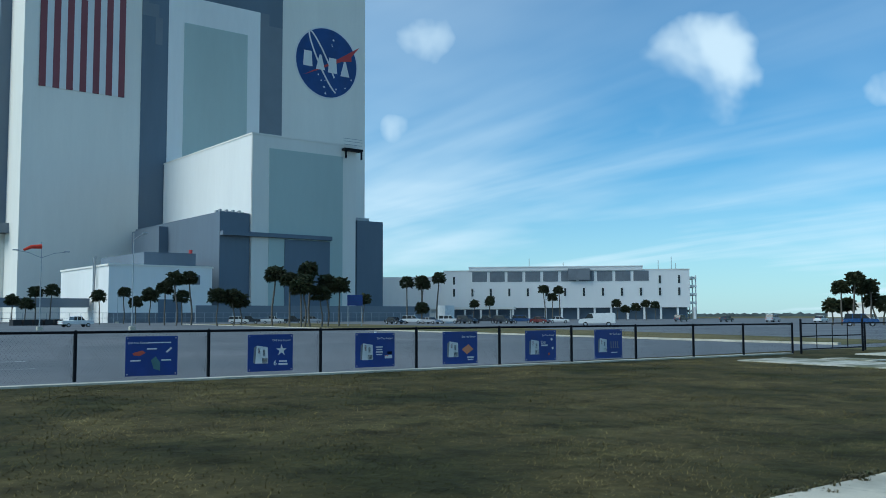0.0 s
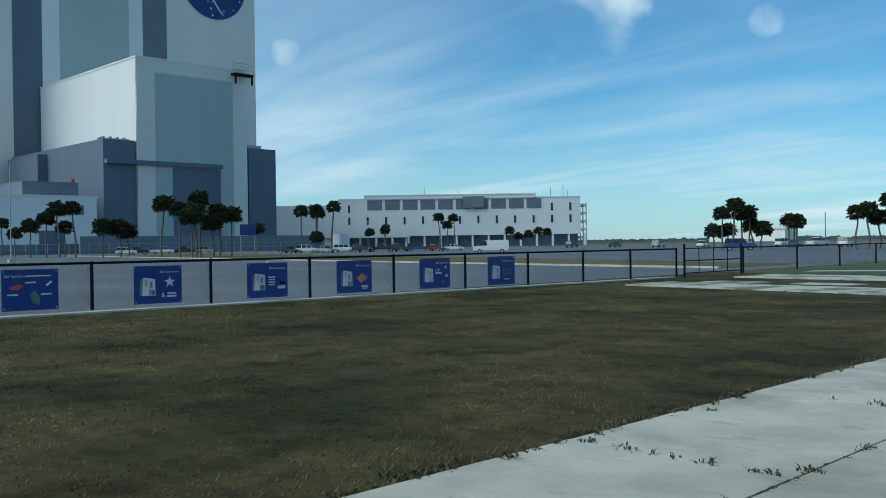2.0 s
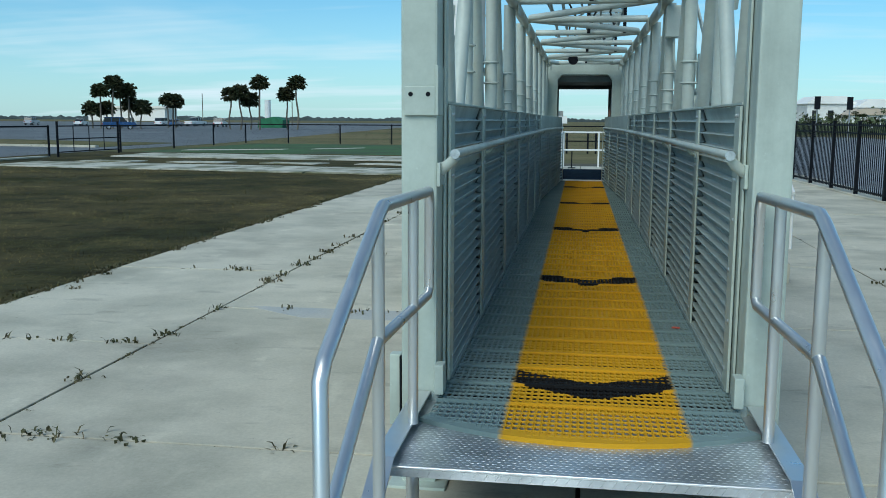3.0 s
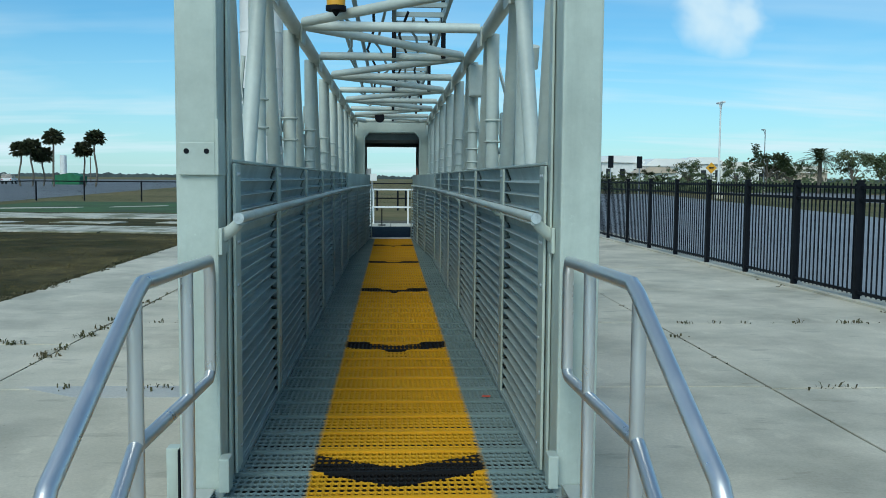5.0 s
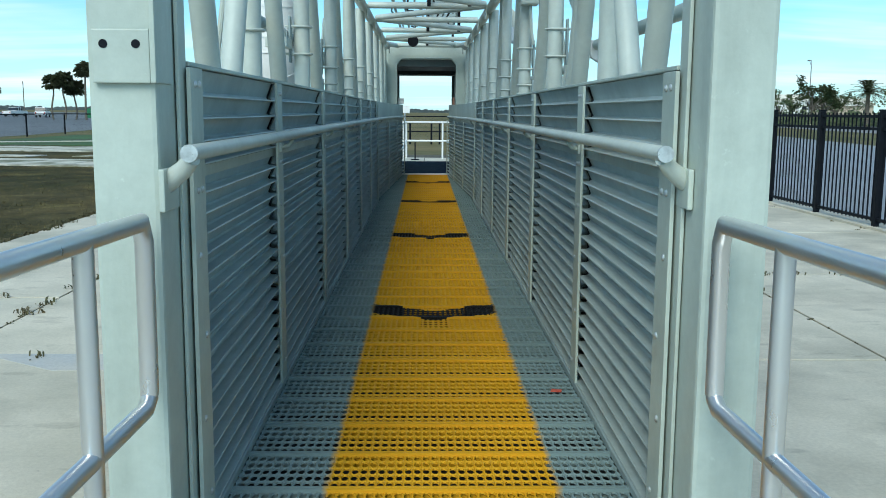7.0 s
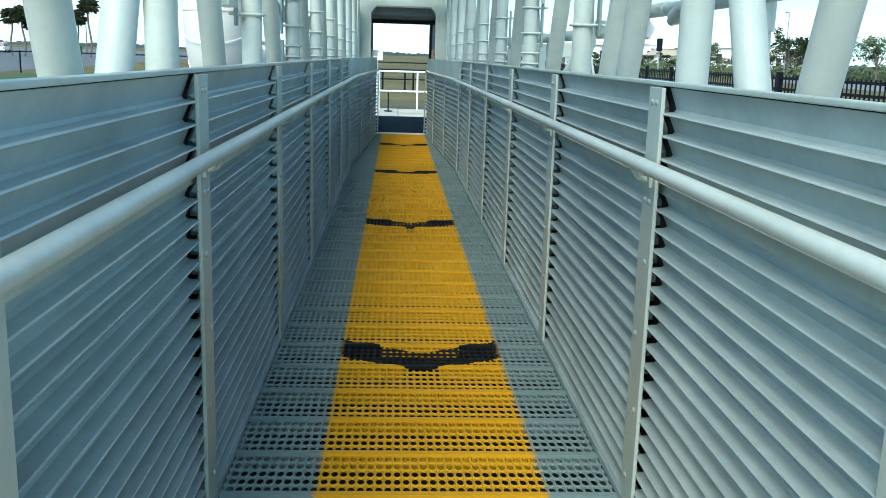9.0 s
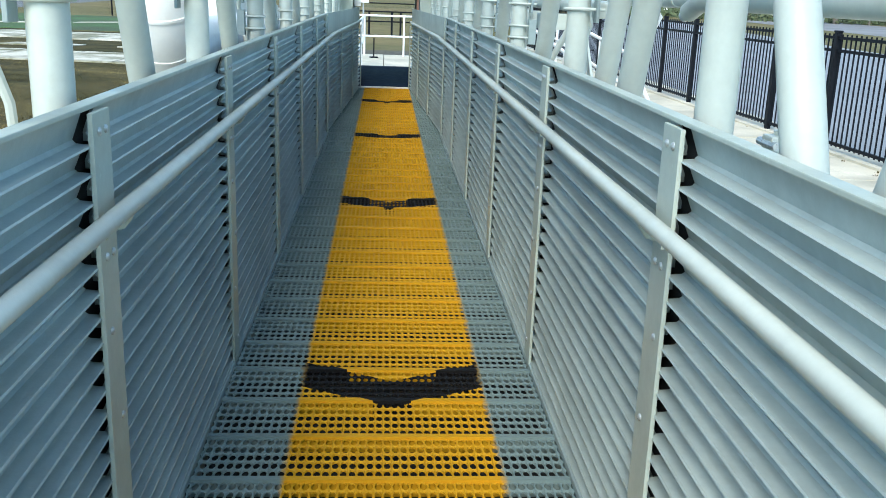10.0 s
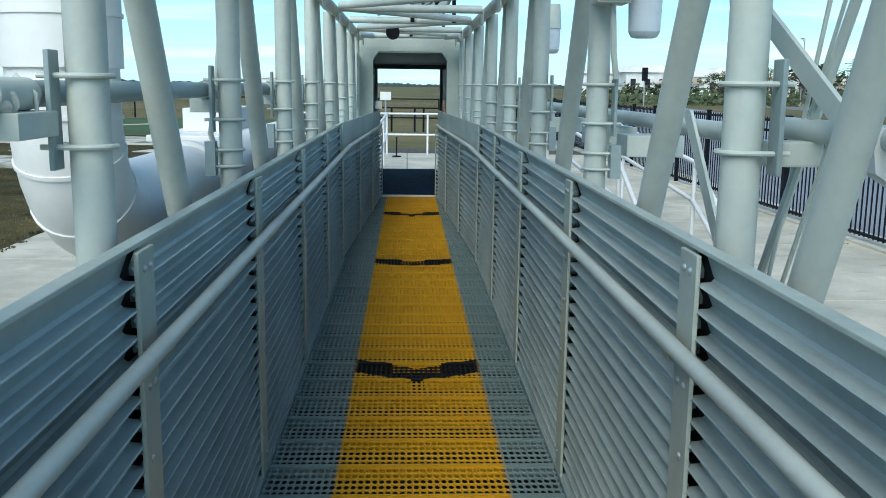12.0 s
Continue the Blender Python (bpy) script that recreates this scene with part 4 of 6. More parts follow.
for side in (-1, 1):
    x0, x1 = sorted((side * 0.66, side * 0.86))
    part("room_wall", boxed(x0, x1, R0 + 0.16, R1, 0.446, 2.40), M_ROOM_SHADE, room)
    x0, x1 = sorted((side * 0.60, side * 0.66))
    part("end_jamb", boxed(x0, x1, R1 - 0.06, R1, 0.446, 2.40), M_PAINT, room)
part("jamb_latch", boxed(0.485, 0.52, R0 + 0.0, R0 + 0.1, 1.55, 1.85, bevel=0.006), M_ROOF, room, "rust-red latch plate")
part("warning_plate", boxed(-0.50, -0.40, R0 + 0.17, R0 + 0.18, 1.72, 1.83), M_WHITE, room, "small white notice")
for x in (-0.7, 0.7):
    for y in (19.6, 23.4):
        part("room_leg", boxed(x - 0.08, x + 0.08, y - 0.08, y + 0.08, 0.03, 0.36), M_PAINT, room)
for side in (-1, 1):
    for i, z in enumerate((1.55, 1.85, 2.1)):
        part("side_conduit", tubed([(side * 0.80, R0 - 0.9, z), (side * 0.80, R0 - 0.06, z + 0.05)], 0.02 + 0.008 * (i % 2), 8), M_PAINT_DULL, room, smooth=True)
    part("side_cabinet", boxed(min(side * 0.72, side * 0.92), max(side * 0.72, side * 0.92), R0 - 0.5, R0 - 0.06, 1.75, 2.5, bevel=0.01), M_PAINT, room)

# white guard rail on the concrete beyond the room
guard = thing("guard_rail", "white pipe guard rail on the concrete pad", "guard rail")
for z in (0.63, 1.24):
    part("rail_pipe", tubed([(-3.2, 33, z), (2.6, 33, z)], 0.03, 10), M_WHITE, guard, smooth=True)
for x in (-3.2, -1.9, -0.62, 0.58, 1.8, 2.6):
    part("rail_post", tubed([(x, 33, 0.03), (x, 33, 1.24)], 0.03, 10), M_WHITE, guard, smooth=True)
for z in (0.63, 1.24):
    part("rail_pipe", tubed([(-0.62, 25.2, z), (-0.62, 33, z)], 0.03, 10), M_WHITE, guard, smooth=True)
for y in (25.2, 29.0):
    part("rail_post", tubed([(-0.62, y, 0.03), (-0.62, y, 1.24)], 0.03, 10), M_WHITE, guard, smooth=True)
notice = thing("notice_board", "small white notice board on a post beyond the pad", "sign", (-0.82, 40.0, 0))
part("post", tubed([(0, 0, 0), (0, 0, 1.6)], 0.03, 8), M_GALV, notice)
part("board", boxed(-0.2, 0.2, -0.035, -0.02, 1.52, 1.82, bevel=0.004), M_WHITE, notice)
barrier = thing("low_barrier", "low black pipe barrier in the rough grass", "barrier")
for z in (0.62, 1.06):
    part("barrier_rail", tubed([(-5.0, 47.5, z), (7.0, 47.5, z)], 0.03, 8), M_BLACK, barrier, smooth=True)
for x in (-4.9, -2.8, -0.72, 0.32, 0.72, 2.8, 4.9, 6.9):
    part("barrier_post", tubed([(x, 47.5, 0), (x, 47.5, 1.06)], 0.045, 8), M_BLACK, barrier, smooth=True)
stand = thing("barrier_post", "short dark post on the concrete pad", "post")
part("post", tubed([(-0.32, 32.0, 0.04), (-0.32, 32.0, 0.62)], 0.02, 8), M_BLACK, stand)
part("base", tubed([(-0.32, 32.0, 0.04), (-0.32, 32.0, 0.08)], 0.13, 12), M_BLACK, stand)

# ---- ducts and pipes beside the walkway ----
duct = thing("white_duct", "large white insulated duct with a swept elbow and strap bands", "duct")
DX, DY, DR, DB, DZ = -1.025, 8.45, 0.157, 0.35, 1.63
bend = [(DX, DY + DB - DB * math.cos(radians(a)), DZ + DB - DB * math.sin(radians(a))) for a in range(0, 91, 10)]
part("duct_pipe", tubed([(DX, DY, 4.4), (DX, DY, 3.2)] + bend + [(DX, 9.92, DZ)], DR, 28), M_WHITE, duct, smooth=True)
part("duct_sleeve", tubed([(DX, DY, 2.10), (DX, DY, 2.115), (DX, DY, 4.4)], DR + 0.012, 28), M_WHITE, duct, "wider white insulation sleeve", smooth=True)
for z in (3.05, 2.78, 2.5, 2.25):
    part("strap_band", tubed([(DX, DY, z - 0.006), (DX, DY, z + 0.006)], DR + 0.017, 28), M_WHITE, duct, smooth=True)
for z in (2.06, 1.96):
    part("strap_band", tubed([(DX, DY, z - 0.006), (DX, DY, z + 0.006)], DR + 0.005, 28), M_WHITE, duct, smooth=True)
for a in (22, 48):
    c = Vector((DX, DY + DB - DB * math.cos(radians(a)), DZ + DB - DB * math.sin(radians(a))))
    d = Vector((0, math.sin(radians(a)), -math.cos(radians(a)))) * 0.006
    part("strap_band", tubed([c - d, c + d], DR + 0.005, 28), M_WHITE, duct, smooth=True)
part("duct_pipe_end", tubed([(DX, 9.92, DZ), (DX, 13.2, DZ)], DR - 0.01, 28), M_WHITE, duct, smooth=True)
part("flange_ring", tubed([(DX, 9.87, DZ), (DX, 9.92, DZ)], DR + 0.02, 28), M_WHITE, duct, smooth=True)
part("flange_gap", tubed([(DX, 9.92, DZ), (DX, 9.933, DZ)], DR + 0.01, 28), M_BLACK, duct, smooth=True)
part("saddle", boxed(DX - 0.15, DX + 0.15, 11.4, 11.6, 0.03, DZ - 0.1, bevel=0.01), M_WHITE, duct)
part("saddle", boxed(DX - 0.12, DX + 0.12, 9.1, 9.25, 0.03, DZ - 0.1, bevel=0.01), M_WHITE, duct)

stub = thing("duct_stub", "white vertical duct stub with a broad flanged rim", "duct")
sx, sy = -1.10, 7.67
bm = bmesh.new()
rim = [(0.12, 1.41), (0.18, 1.415), (0.208, 1.44), (0.208, 1.468), (0.19, 1.485), (0.12, 1.485), (0.10, 1.468), (0.10, 1.23)]
prev = None
for s in range(33):
    a = 2 * math.pi * s / 32
    row = [bm.verts.new((sx + r * math.cos(a), sy + r * math.sin(a), z)) for r, z in rim]
    if prev:
        for i in range(len(rim) - 1):
            bm.faces.new((prev[i], row[i], row[i + 1], prev[i + 1]))
    prev = row
part("flange", bm, M_WHITE, stub, smooth=True)
part("stub_pipe", tubed([(sx, sy, 0.03), (sx, sy, 1.42)], 0.13, 24, caps=False), M_WHITE, stub, smooth=True)
part("stub_plug", tubed([(sx, sy, 1.22), (sx, sy, 1.27)], 0.103, 24), M_PAINT_DULL, stub)

cab = thing("white_cabinet", "white square equipment box on the pavement", "cabinet")
part("cabinet_body", boxed(-1.96, -1.45, 12.8, 14.6, 0.03, 1.62, bevel=0.02), M_WHITE, cab)
part("cabinet_lid", boxed(-2.0, -1.41, 12.76, 14.64, 1.62, 1.67, bevel=0.01), M_WHITE, cab)
part("control_box", boxed(-1.85, -1.47, 13.3, 14.4, 1.67, 1.86, bevel=0.01), M_WHITE, cab)
part("door_seam", boxed(-1.71, -1.70, 12.793, 12.80, 0.1, 1.58), M_GREYPANEL, cab)

lp = thing("side_pipe", "grey painted pipe run on brackets beside the truss", "pipe", group="side pipes")
for ya, yb in ((6.35, 7.56), (7.72, 9.50), (9.68, 14.4)):
    part("pipe_run", tubed([(-0.85, ya, 2.035), (-0.85, yb, 2.035)], 0.030, 14), M_PAINT_DULL, lp, smooth=True)
for y in (7.64, 9.59, 11.2, 12.8):
    part("pipe_tee", tubed([(-0.85, y - 0.10, 2.035), (-0.85, y + 0.10, 2.035)], 0.036, 14), M_TUBE, lp, smooth=True)
    part("tee_nozzle", tubed([(-0.85, y, 2.035), (-0.825, y - 0.06, 2.018)], 0.026, 12), M_TUBE, lp, smooth=True)
    part("nozzle_bolt", tubed([(-0.825, y - 0.06, 2.018), (-0.815, y - 0.085, 2.011)], 0.013, 8), M_BOLT, lp, smooth=True)
    part("pipe_strap", tubed([(-0.812, y + 0.06, 2.0), (-0.812, y + 0.06, 2.035), (-0.85, y + 0.06, 2.073), (-0.888, y + 0.06, 2.035), (-0.888, y + 0.06, 1.96)], 0.005, 8), M_TUBE, lp, smooth=True)
    part("pipe_bracket", boxed(-0.91, -0.79, y - 0.09, y + 0.12, 1.945, 2.0, bevel=0.004), M_TUBE, lp)
rp = thing("side_pipe", "grey painted pipe with an elbow and a clamped leg", "pipe", group="side pipes")
part("pipe_run", tubed([(0.93, 5.62, 1.968), (0.93, 6.86, 1.968), (0.93, 6.95, 1.958), (0.922, 7.02, 1.93)], 0.030, 16), M_TUBE, rp, smooth=True)
part("pipe_end", tubed([(0.922, 7.02, 1.93), (0.915, 7.045, 1.915)], 0.018, 12), M_BOLT, rp, smooth=True)
part("pipe_run", tubed([(0.93, 7.15, 1.968), (0.93, 8.05, 1.968)], 0.028, 16), M_TUBE, rp, smooth=True)
part("pipe_link", tubed([(0.93, 6.9, 1.965), (0.93, 7.2, 1.968)], 0.024, 16), M_TUBE, rp, smooth=True)
part("pipe_saddle", prismed([(0.885, 1.995), (0.925, 1.99), (0.985, 1.905), (0.965, 1.86), (0.90, 1.90)], 7.50, 7.56), M_WHITE, rp, "pale triangular pipe saddle")
part("pipe_leg", tubed([(0.93, 6.2, 0.03), (0.93, 6.2, 1.95)], 0.026, 14), M_TUBE, rp, smooth=True)
part("leg_tee", tubed([(0.93, 6.2, 1.86), (0.93, 6.2, 1.96)], 0.034, 14), M_TUBE, rp, smooth=True)
bm = tubed([(0.93, 6.2, 1.62), (0.93, 6.2, 1.68)], 0.042, 14)
box(bm, 0.87, 0.99, 6.17, 6.23, 1.63, 1.67, bevel=0.006)
part("pipe_clamp", bm, M_TUBE, rp, "bolted pipe clamp")
for x in (0.875, 0.985):
    part("clamp_bolt", tubed([(x, 6.15, 1.65), (x, 6.25, 1.65)], 0.010, 8), M_BOLT, rp, smooth=True)
rp2 = thing("side_pipe", "grey painted pipe run with box brackets", "pipe", group="side pipes")
part("pipe_run", tubed([(1.05, 8.6, 1.92), (1.05, 14.4, 1.92)], 0.034, 14), M_TUBE, rp2, smooth=True)
for y in (9.6, 10.4, 11.7, 13.0):
    part("pipe_bracket", boxed(0.88, 1.12, y - 0.10, y + 0.10, 1.78, 1.87, bevel=0.006), M_TUBE, rp2)
for y in (9.2, 10.3):
    part("pipe_strut", tubed([(0.98, y, 1.8), (0.80, y + 0.25, 1.35)], 0.018, 10), M_TUBE, rp2, smooth=True)
# flexible conduits hanging beside the posts
for x, y, s in ((0.80, 9.75, 1), (0.80, 8.1, 1), (-0.80, 9.62, -1), (-0.80, 6.11, -1)):
    c = thing("conduit", "loose flexible grey conduit beside a truss post", "conduit", group="conduits")
    part("conduit_hose", tubed([(x, y, 2.3), (x + 0.02 * s, y - 0.02, 2.05), (x + 0.06 * s, y + 0.03, 1.85), (x + 0.02 * s, y + 0.05, 1.7), (x, y + 0.06, 1.3)], 0.012, 8), M_TUBE, c, smooth=True)

ws = thing("white_stairs", "white pipe stair rails beside the walkway", "stair rail")
for x in (1.9, 2.6):
    for dz in (0.0, -0.35):
        part("sloped_rail", tubed([(x, 18.4, 1.70 + dz), (x, 14.0, 1.40 + dz), (x, 12.6, 0.75 + dz * 0.7)], 0.022, 10), M_WHITE, ws, smooth=True)
    for y, z in ((18.3, 1.69), (16.8, 1.59), (15.4, 1.49), (14.0, 1.40), (12.65, 0.75)):
        part("stair_post", tubed([(x, y, 0.03), (x, y, z)], 0.02, 10), M_WHITE, ws, smooth=True)
part("stair_base", boxed(1.85, 2.65, 14.0, 18.4, 0.03, 0.40, bevel=0.02), M_CONC, ws)
gm = thing("ground_pipe", "grey pipe lying on low blocks on the pavement", "pipe")
part("pipe_run", tubed([(1.75, 9.6, 0.30), (1.95, 14.0, 0.30)], 0.07, 14), M_TUBE, gm, smooth=True)
for y in (10.2, 13.0):
    part("pipe_block", boxed(1.62, 2.05, y - 0.1, y + 0.1, 0.03, 0.24, bevel=0.01), M_CONC, gm)

# ---- fences ----
def fence_x(y):
    return -23.9 + 0.072 * (y - 10.95)


FH = 1.27
clf = thing("chain_link_fence", "black chain-link fence with a top rail", "fence")
post_bm = tubed([(0, 0, 0.0), (0, 0, FH)], 0.046, 10)
tube(post_bm, [(0, 0, FH), (0, 0, FH + 0.03)], 0.042, 10, 0.015)
src = None
ys = [4.06 - 3.46 * k for k in range(10, 0, -1)] + [4.06, 7.48, 10.92, 14.28, 17.58, 20.83, 24.0, 27.16, 30.29, 33.28]
P_A = [(fence_x(y), y) for y in ys] + [(-22.0, 36.4)]
P_B = [(-21.9, 42.3), (-21.9, 48.2), (-22.1, 54.2), (-22.3, 60.2)]
P_C = [(-19.3, 60.1), (-15.7, 59.9), (-12.2, 59.7), (-8.7, 59.5), (-5.2, 59.3), (-1.7, 59.1), (1.8, 58.9), (5.3, 58.7), (8.8, 58.5)]
for x, y in P_A + P_B + P_C:
    m = pose(x, y, 0.05)
    if src is None:
        src = part("fence_post", post_bm, M_BLACK, clf, smooth=True)
        src.matrix_basis = m
    else:
        share("fence_post", src, m, clf)
for run in (P_A, P_B + P_C):
    for (xa, ya), (xb, yb) in zip(run, run[1:]):
        part("top_rail", tubed([(xa, ya, FH + 0.02), (xb, yb, FH + 0.02)], 0.034, 8), M_BLACK, clf, smooth=True)
# woven wire
vs, fs = [], []
for run in (P_A, P_B + P_C):
    for (xa, ya), (xb, yb) in zip(run, run[1:]):
        a, b = Vector((xa, ya, 0)), Vector((xb, yb, 0))
        L = (b - a).length
        d = (b - a) / L
        nrm = Vector((-d.y, d.x, 0))
        step = 0.09
        for k in range(int(L / step)):
            for s in (1, -1):
                p = a + d * (k * step) + Vector((0, 0, 0.07 if s > 0 else FH))
                q = a + d * min(k * step + (FH - 0.07) * 0.75, L) + Vector((0, 0, FH if s > 0 else 0.07))
                w = 0.0013
                i = len(vs)
                vs += [tuple(p - d * w), tuple(p + d * w), tuple(p + nrm * w), tuple(q - d * w), tuple(q + d * w), tuple(q + nrm * w)]
                fs += [(i, i + 1, i + 4, i + 3), (i + 1, i + 2, i + 5, i + 4), (i + 2, i, i + 3, i + 5)]
me = bpy.data.meshes.new("wire_mesh")
me.from_pydata(vs, [], fs)
me.materials.append(M_BLACK)
wire = new("wire_mesh", me)
wire.parent = clf
tagged(wire, "woven black wire mesh", kind="stuff")
gate = thing("fence_gate", "black tubular gate in the chain-link fence", "gate")
for x, y in ((-21.9, 36.9), (-21.8, 41.9)):
    part("gate_post", tubed([(x, y, 0.0), (x, y, 1.5)], 0.05, 10), M_BLACK, gate, smooth=True)
for z in (0.2, 0.75, 1.3):
    part("gate_bar", tubed([(-21.9, 36.9, z), (-21.8, 41.9, z)], 0.025, 8), M_BLACK, gate, smooth=True)
for y in (38.1, 39.4, 40.7):
    part("gate_upright", tubed([(-21.87, y, 0.2), (-21.87, y, 1.3)], 0.02, 8), M_BLACK, gate, smooth=True)
marker = thing("marker_post", "thin white marker post on the asphalt", "post")
part("post", tubed([(-26.2, 17.9, 0.0), (-26.2, 17.9, 1.15)], 0.045, 10), M_WHITE, marker, smooth=True)

# blue information panels wired to the fence
SIGNS = ((9.37, "shapes"), (12.69, "star"), (16.07, "flag"), (19.2, "brick"), (22.55, "dots"), (25.71, "bars"))
for y, kind_ in SIGNS:
    s = thing("info_panel", {"shapes": "blue panel with red and green pictures and print", "star": "blue panel with a tower picture and white star", "flag": "blue panel with a tower picture and small flag",
                             "brick": "blue panel with a tower and an orange sheet", "dots": "blue panel with a tower and three dots", "bars": "blue panel with a tower and four slim bars"}[kind_] + " on the fence",
              "sign", (fence_x(y) + 0.06, y, 0.14), 90 - math.degrees(math.atan(0.072)), group="fence panels")
    W, H = 1.36, 1.03
    part("panel", boxed(-W / 2, W / 2, -0.006, 0.006, 0, H, bevel=0.002), M_SIGN, s)

    def bar(x, z, w, h, mat=M_FLAGWHITE, name="print_bar"):
        part(name, boxed(x - w / 2, x + w / 2, -0.010, -0.0065, z - h / 2, z + h / 2), mat, s)
    lettering("Did You Know?", 0.085, M_FLAGWHITE, s, pose(0.33 if kind_ != "shapes" else -0.35, -0.008, H - 0.17, 90, 0, 0), 0.002)
    for cx in (-W / 2 + 0.05, W / 2 - 0.05):
        for cz in (0.05, H - 0.05):
            part("eyelet", tubed([(cx, -0.009, cz), (cx, -0.006, cz)], 0.018, 10), M_RIM, s)
    if kind_ == "shapes":
        bar(0.2, H - 0.17, 0.6, 0.03)
        part("picture", prismed([(-0.50, 0.60), (-0.25, 0.66), (-0.16, 0.60), (-0.32, 0.52), (-0.48, 0.54)], -0.010, -0.0065), M_SIGNRED, s)
        part("picture", prismed([(-0.02, 0.40), (0.10, 0.50), (0.22, 0.34), (0.22, 0.12), (0.05, 0.18)], -0.010, -0.0065), M_SIGNGREEN, s)
        for x, z in ((-0.42, 0.40), (0.0, 0.70), (0.38, 0.40)):
            bar(x, z, 0.26, 0.035)
        part("picture", prismed([(0.36, 0.62), (0.5, 0.74), (0.53, 0.70), (0.40, 0.59)], -0.010, -0.0065), M_FLAGWHITE, s)
    else:
        part("tower_picture", prismed([(-0.46, 0.22), (-0.08, 0.22), (-0.09, 0.66), (-0.14, 0.68), (-0.42, 0.72)], -0.010, -0.0065), M_FLAGWHITE, s)
        bar(-0.18, 0.30, 0.16, 0.14, M_GREYPANEL)
        bar(-0.20, 0.52, 0.07, 0.16, M_GREYPANEL)
        bar(-0.34, 0.58, 0.06, 0.16, M_REDSTRIPE)
        part("tower_side", prismed([(-0.52, 0.24), (-0.46, 0.22), (-0.42, 0.72), (-0.50, 0.66)], -0.010, -0.0065), M_GREYPANEL, s)
        if kind_ == "star":
            pts = [(0.33 + (0.17 if i % 2 == 0 else 0.065) * math.sin(i * math.pi / 5), 0.58 + (0.17 if i % 2 == 0 else 0.065) * math.cos(i * math.pi / 5)) for i in range(10)]
            part("star_picture", prismed(pts, -0.010, -0.0065), M_FLAGWHITE, s)
            lettering("6", 0.2, M_FLAGWHITE, s, pose(0.14, -0.008, 0.22, 90, 0, 0), 0.002)
            bar(0.38, 0.27, 0.24, 0.04)
            bar(0.38, 0.19, 0.28, 0.05)
        elif kind_ == "flag":
            for i in range(4):
                bar(0.14, 0.6 - i * 0.075, 0.24 - 0.04 * (i % 2), 0.035)
            bar(0.46, 0.30, 0.26, 0.10)
            bar(0.50, 0.42, 0.16, 0.08, M_BLACK)
            bar(0.40, 0.33, 0.12, 0.03, M_SIGNRED)
        elif kind_ == "brick":
            part("picture", prismed([(0.06, 0.46), (0.32, 0.62), (0.52, 0.46), (0.26, 0.30)], -0.010, -0.0065), M_SIGNORANGE, s)
            bar(0.40, 0.20, 0.26, 0.05)
            bar(0.40, 0.13, 0.22, 0.03)
        elif kind_ == "dots":
            lettering("250", 0.14, M_FLAGWHITE, s, pose(0.10, -0.008, 0.62, 90, 0, 0), 0.002)
            bar(0.16, 0.52, 0.28, 0.05)
            for x, z, mt in ((0.48, 0.72, M_FLAGWHITE), (0.52, 0.42, M_FLAGWHITE), (0.36, 0.22, M_SIGNRED)):
                part("dot", tubed([(x, -0.010, z), (x, -0.0065, z)], 0.045, 12), mt, s)
        else:
            for i in range(4):
                bar(0.12 + i * 0.11, 0.48, 0.03, 0.24, M_GREYPANEL)
                bar(0.14 + i * 0.11, 0.37, 0.07, 0.02, M_GREYPANEL)
            bar(0.28, 0.2, 0.3, 0.03)

# black steel picket fence
pf = thing("picket_fence", "black steel picket fence on a concrete kerb", "fence")


def pf_x(y):
    return 6.18 - 0.030 * (y - 14.7)


PY = [14.75 + 1.8 * k for k in range(-6, 15)]
kerb_bm = prismed([(pf_x(0) - 0.12, 0), (pf_x(0) + 0.4, 0), (pf_x(42) + 0.4, 42), (pf_x(42) - 0.12, 42)], 0.0, 0.075, "z")
part("fence_footing", kerb_bm, M_CONC, pf, "concrete footing")
pb = boxed(-0.038, 0.038, -0.038, 0.038, 0.07, 1.64, bevel=0.004)
box(pb, -0.046, 0.046, -0.046, 0.046, 1.64, 1.665, bevel=0.006)
psrc = part("fence_post", pb, M_BLACK, pf)
psrc.matrix_basis = pose(pf_x(PY[0]), PY[0], 0)
for y in PY[1:]:
    share("fence_post", psrc, pose(pf_x(y), y, 0), pf)
ksrc = None
for ya, yb in zip(PY, PY[1:]):
    for z in (0.17, 1.40, 1.57):
        part("fence_rail", prismed([(pf_x(ya) - 0.018, ya), (pf_x(ya) + 0.018, ya), (pf_x(yb) + 0.018, yb), (pf_x(yb) - 0.018, yb)], z - 0.02, z + 0.02, "z"), M_BLACK, pf)
    for k in range(1, 15):
        y = ya + (yb - ya) * k / 15
        m = pose(pf_x(y), y, 0)
        if ksrc is None:
            ksrc = part("picket", boxed(-0.0085, 0.0085, -0.0085, 0.0085, 0.13, 1.62), M_BLACK, pf)
            ksrc.matrix_basis = m
        else:
            share("picket", ksrc, m, pf)

# ---- the tall assembly building ----
VX, VY0, VY1, VZ = -371.0, 86.6, 242.0, 160.3
vab = thing("assembly_building", "huge pale box-shaped assembly building with painted flag and round emblem", "building")


def slab(name, y0, y1, z0, z1, mat, proud=0.3, x=VX, parent=vab, label=""):
    return part(name, boxed(x - 0.5, x + proud, y0, y1, z0, z1), mat, parent, label)


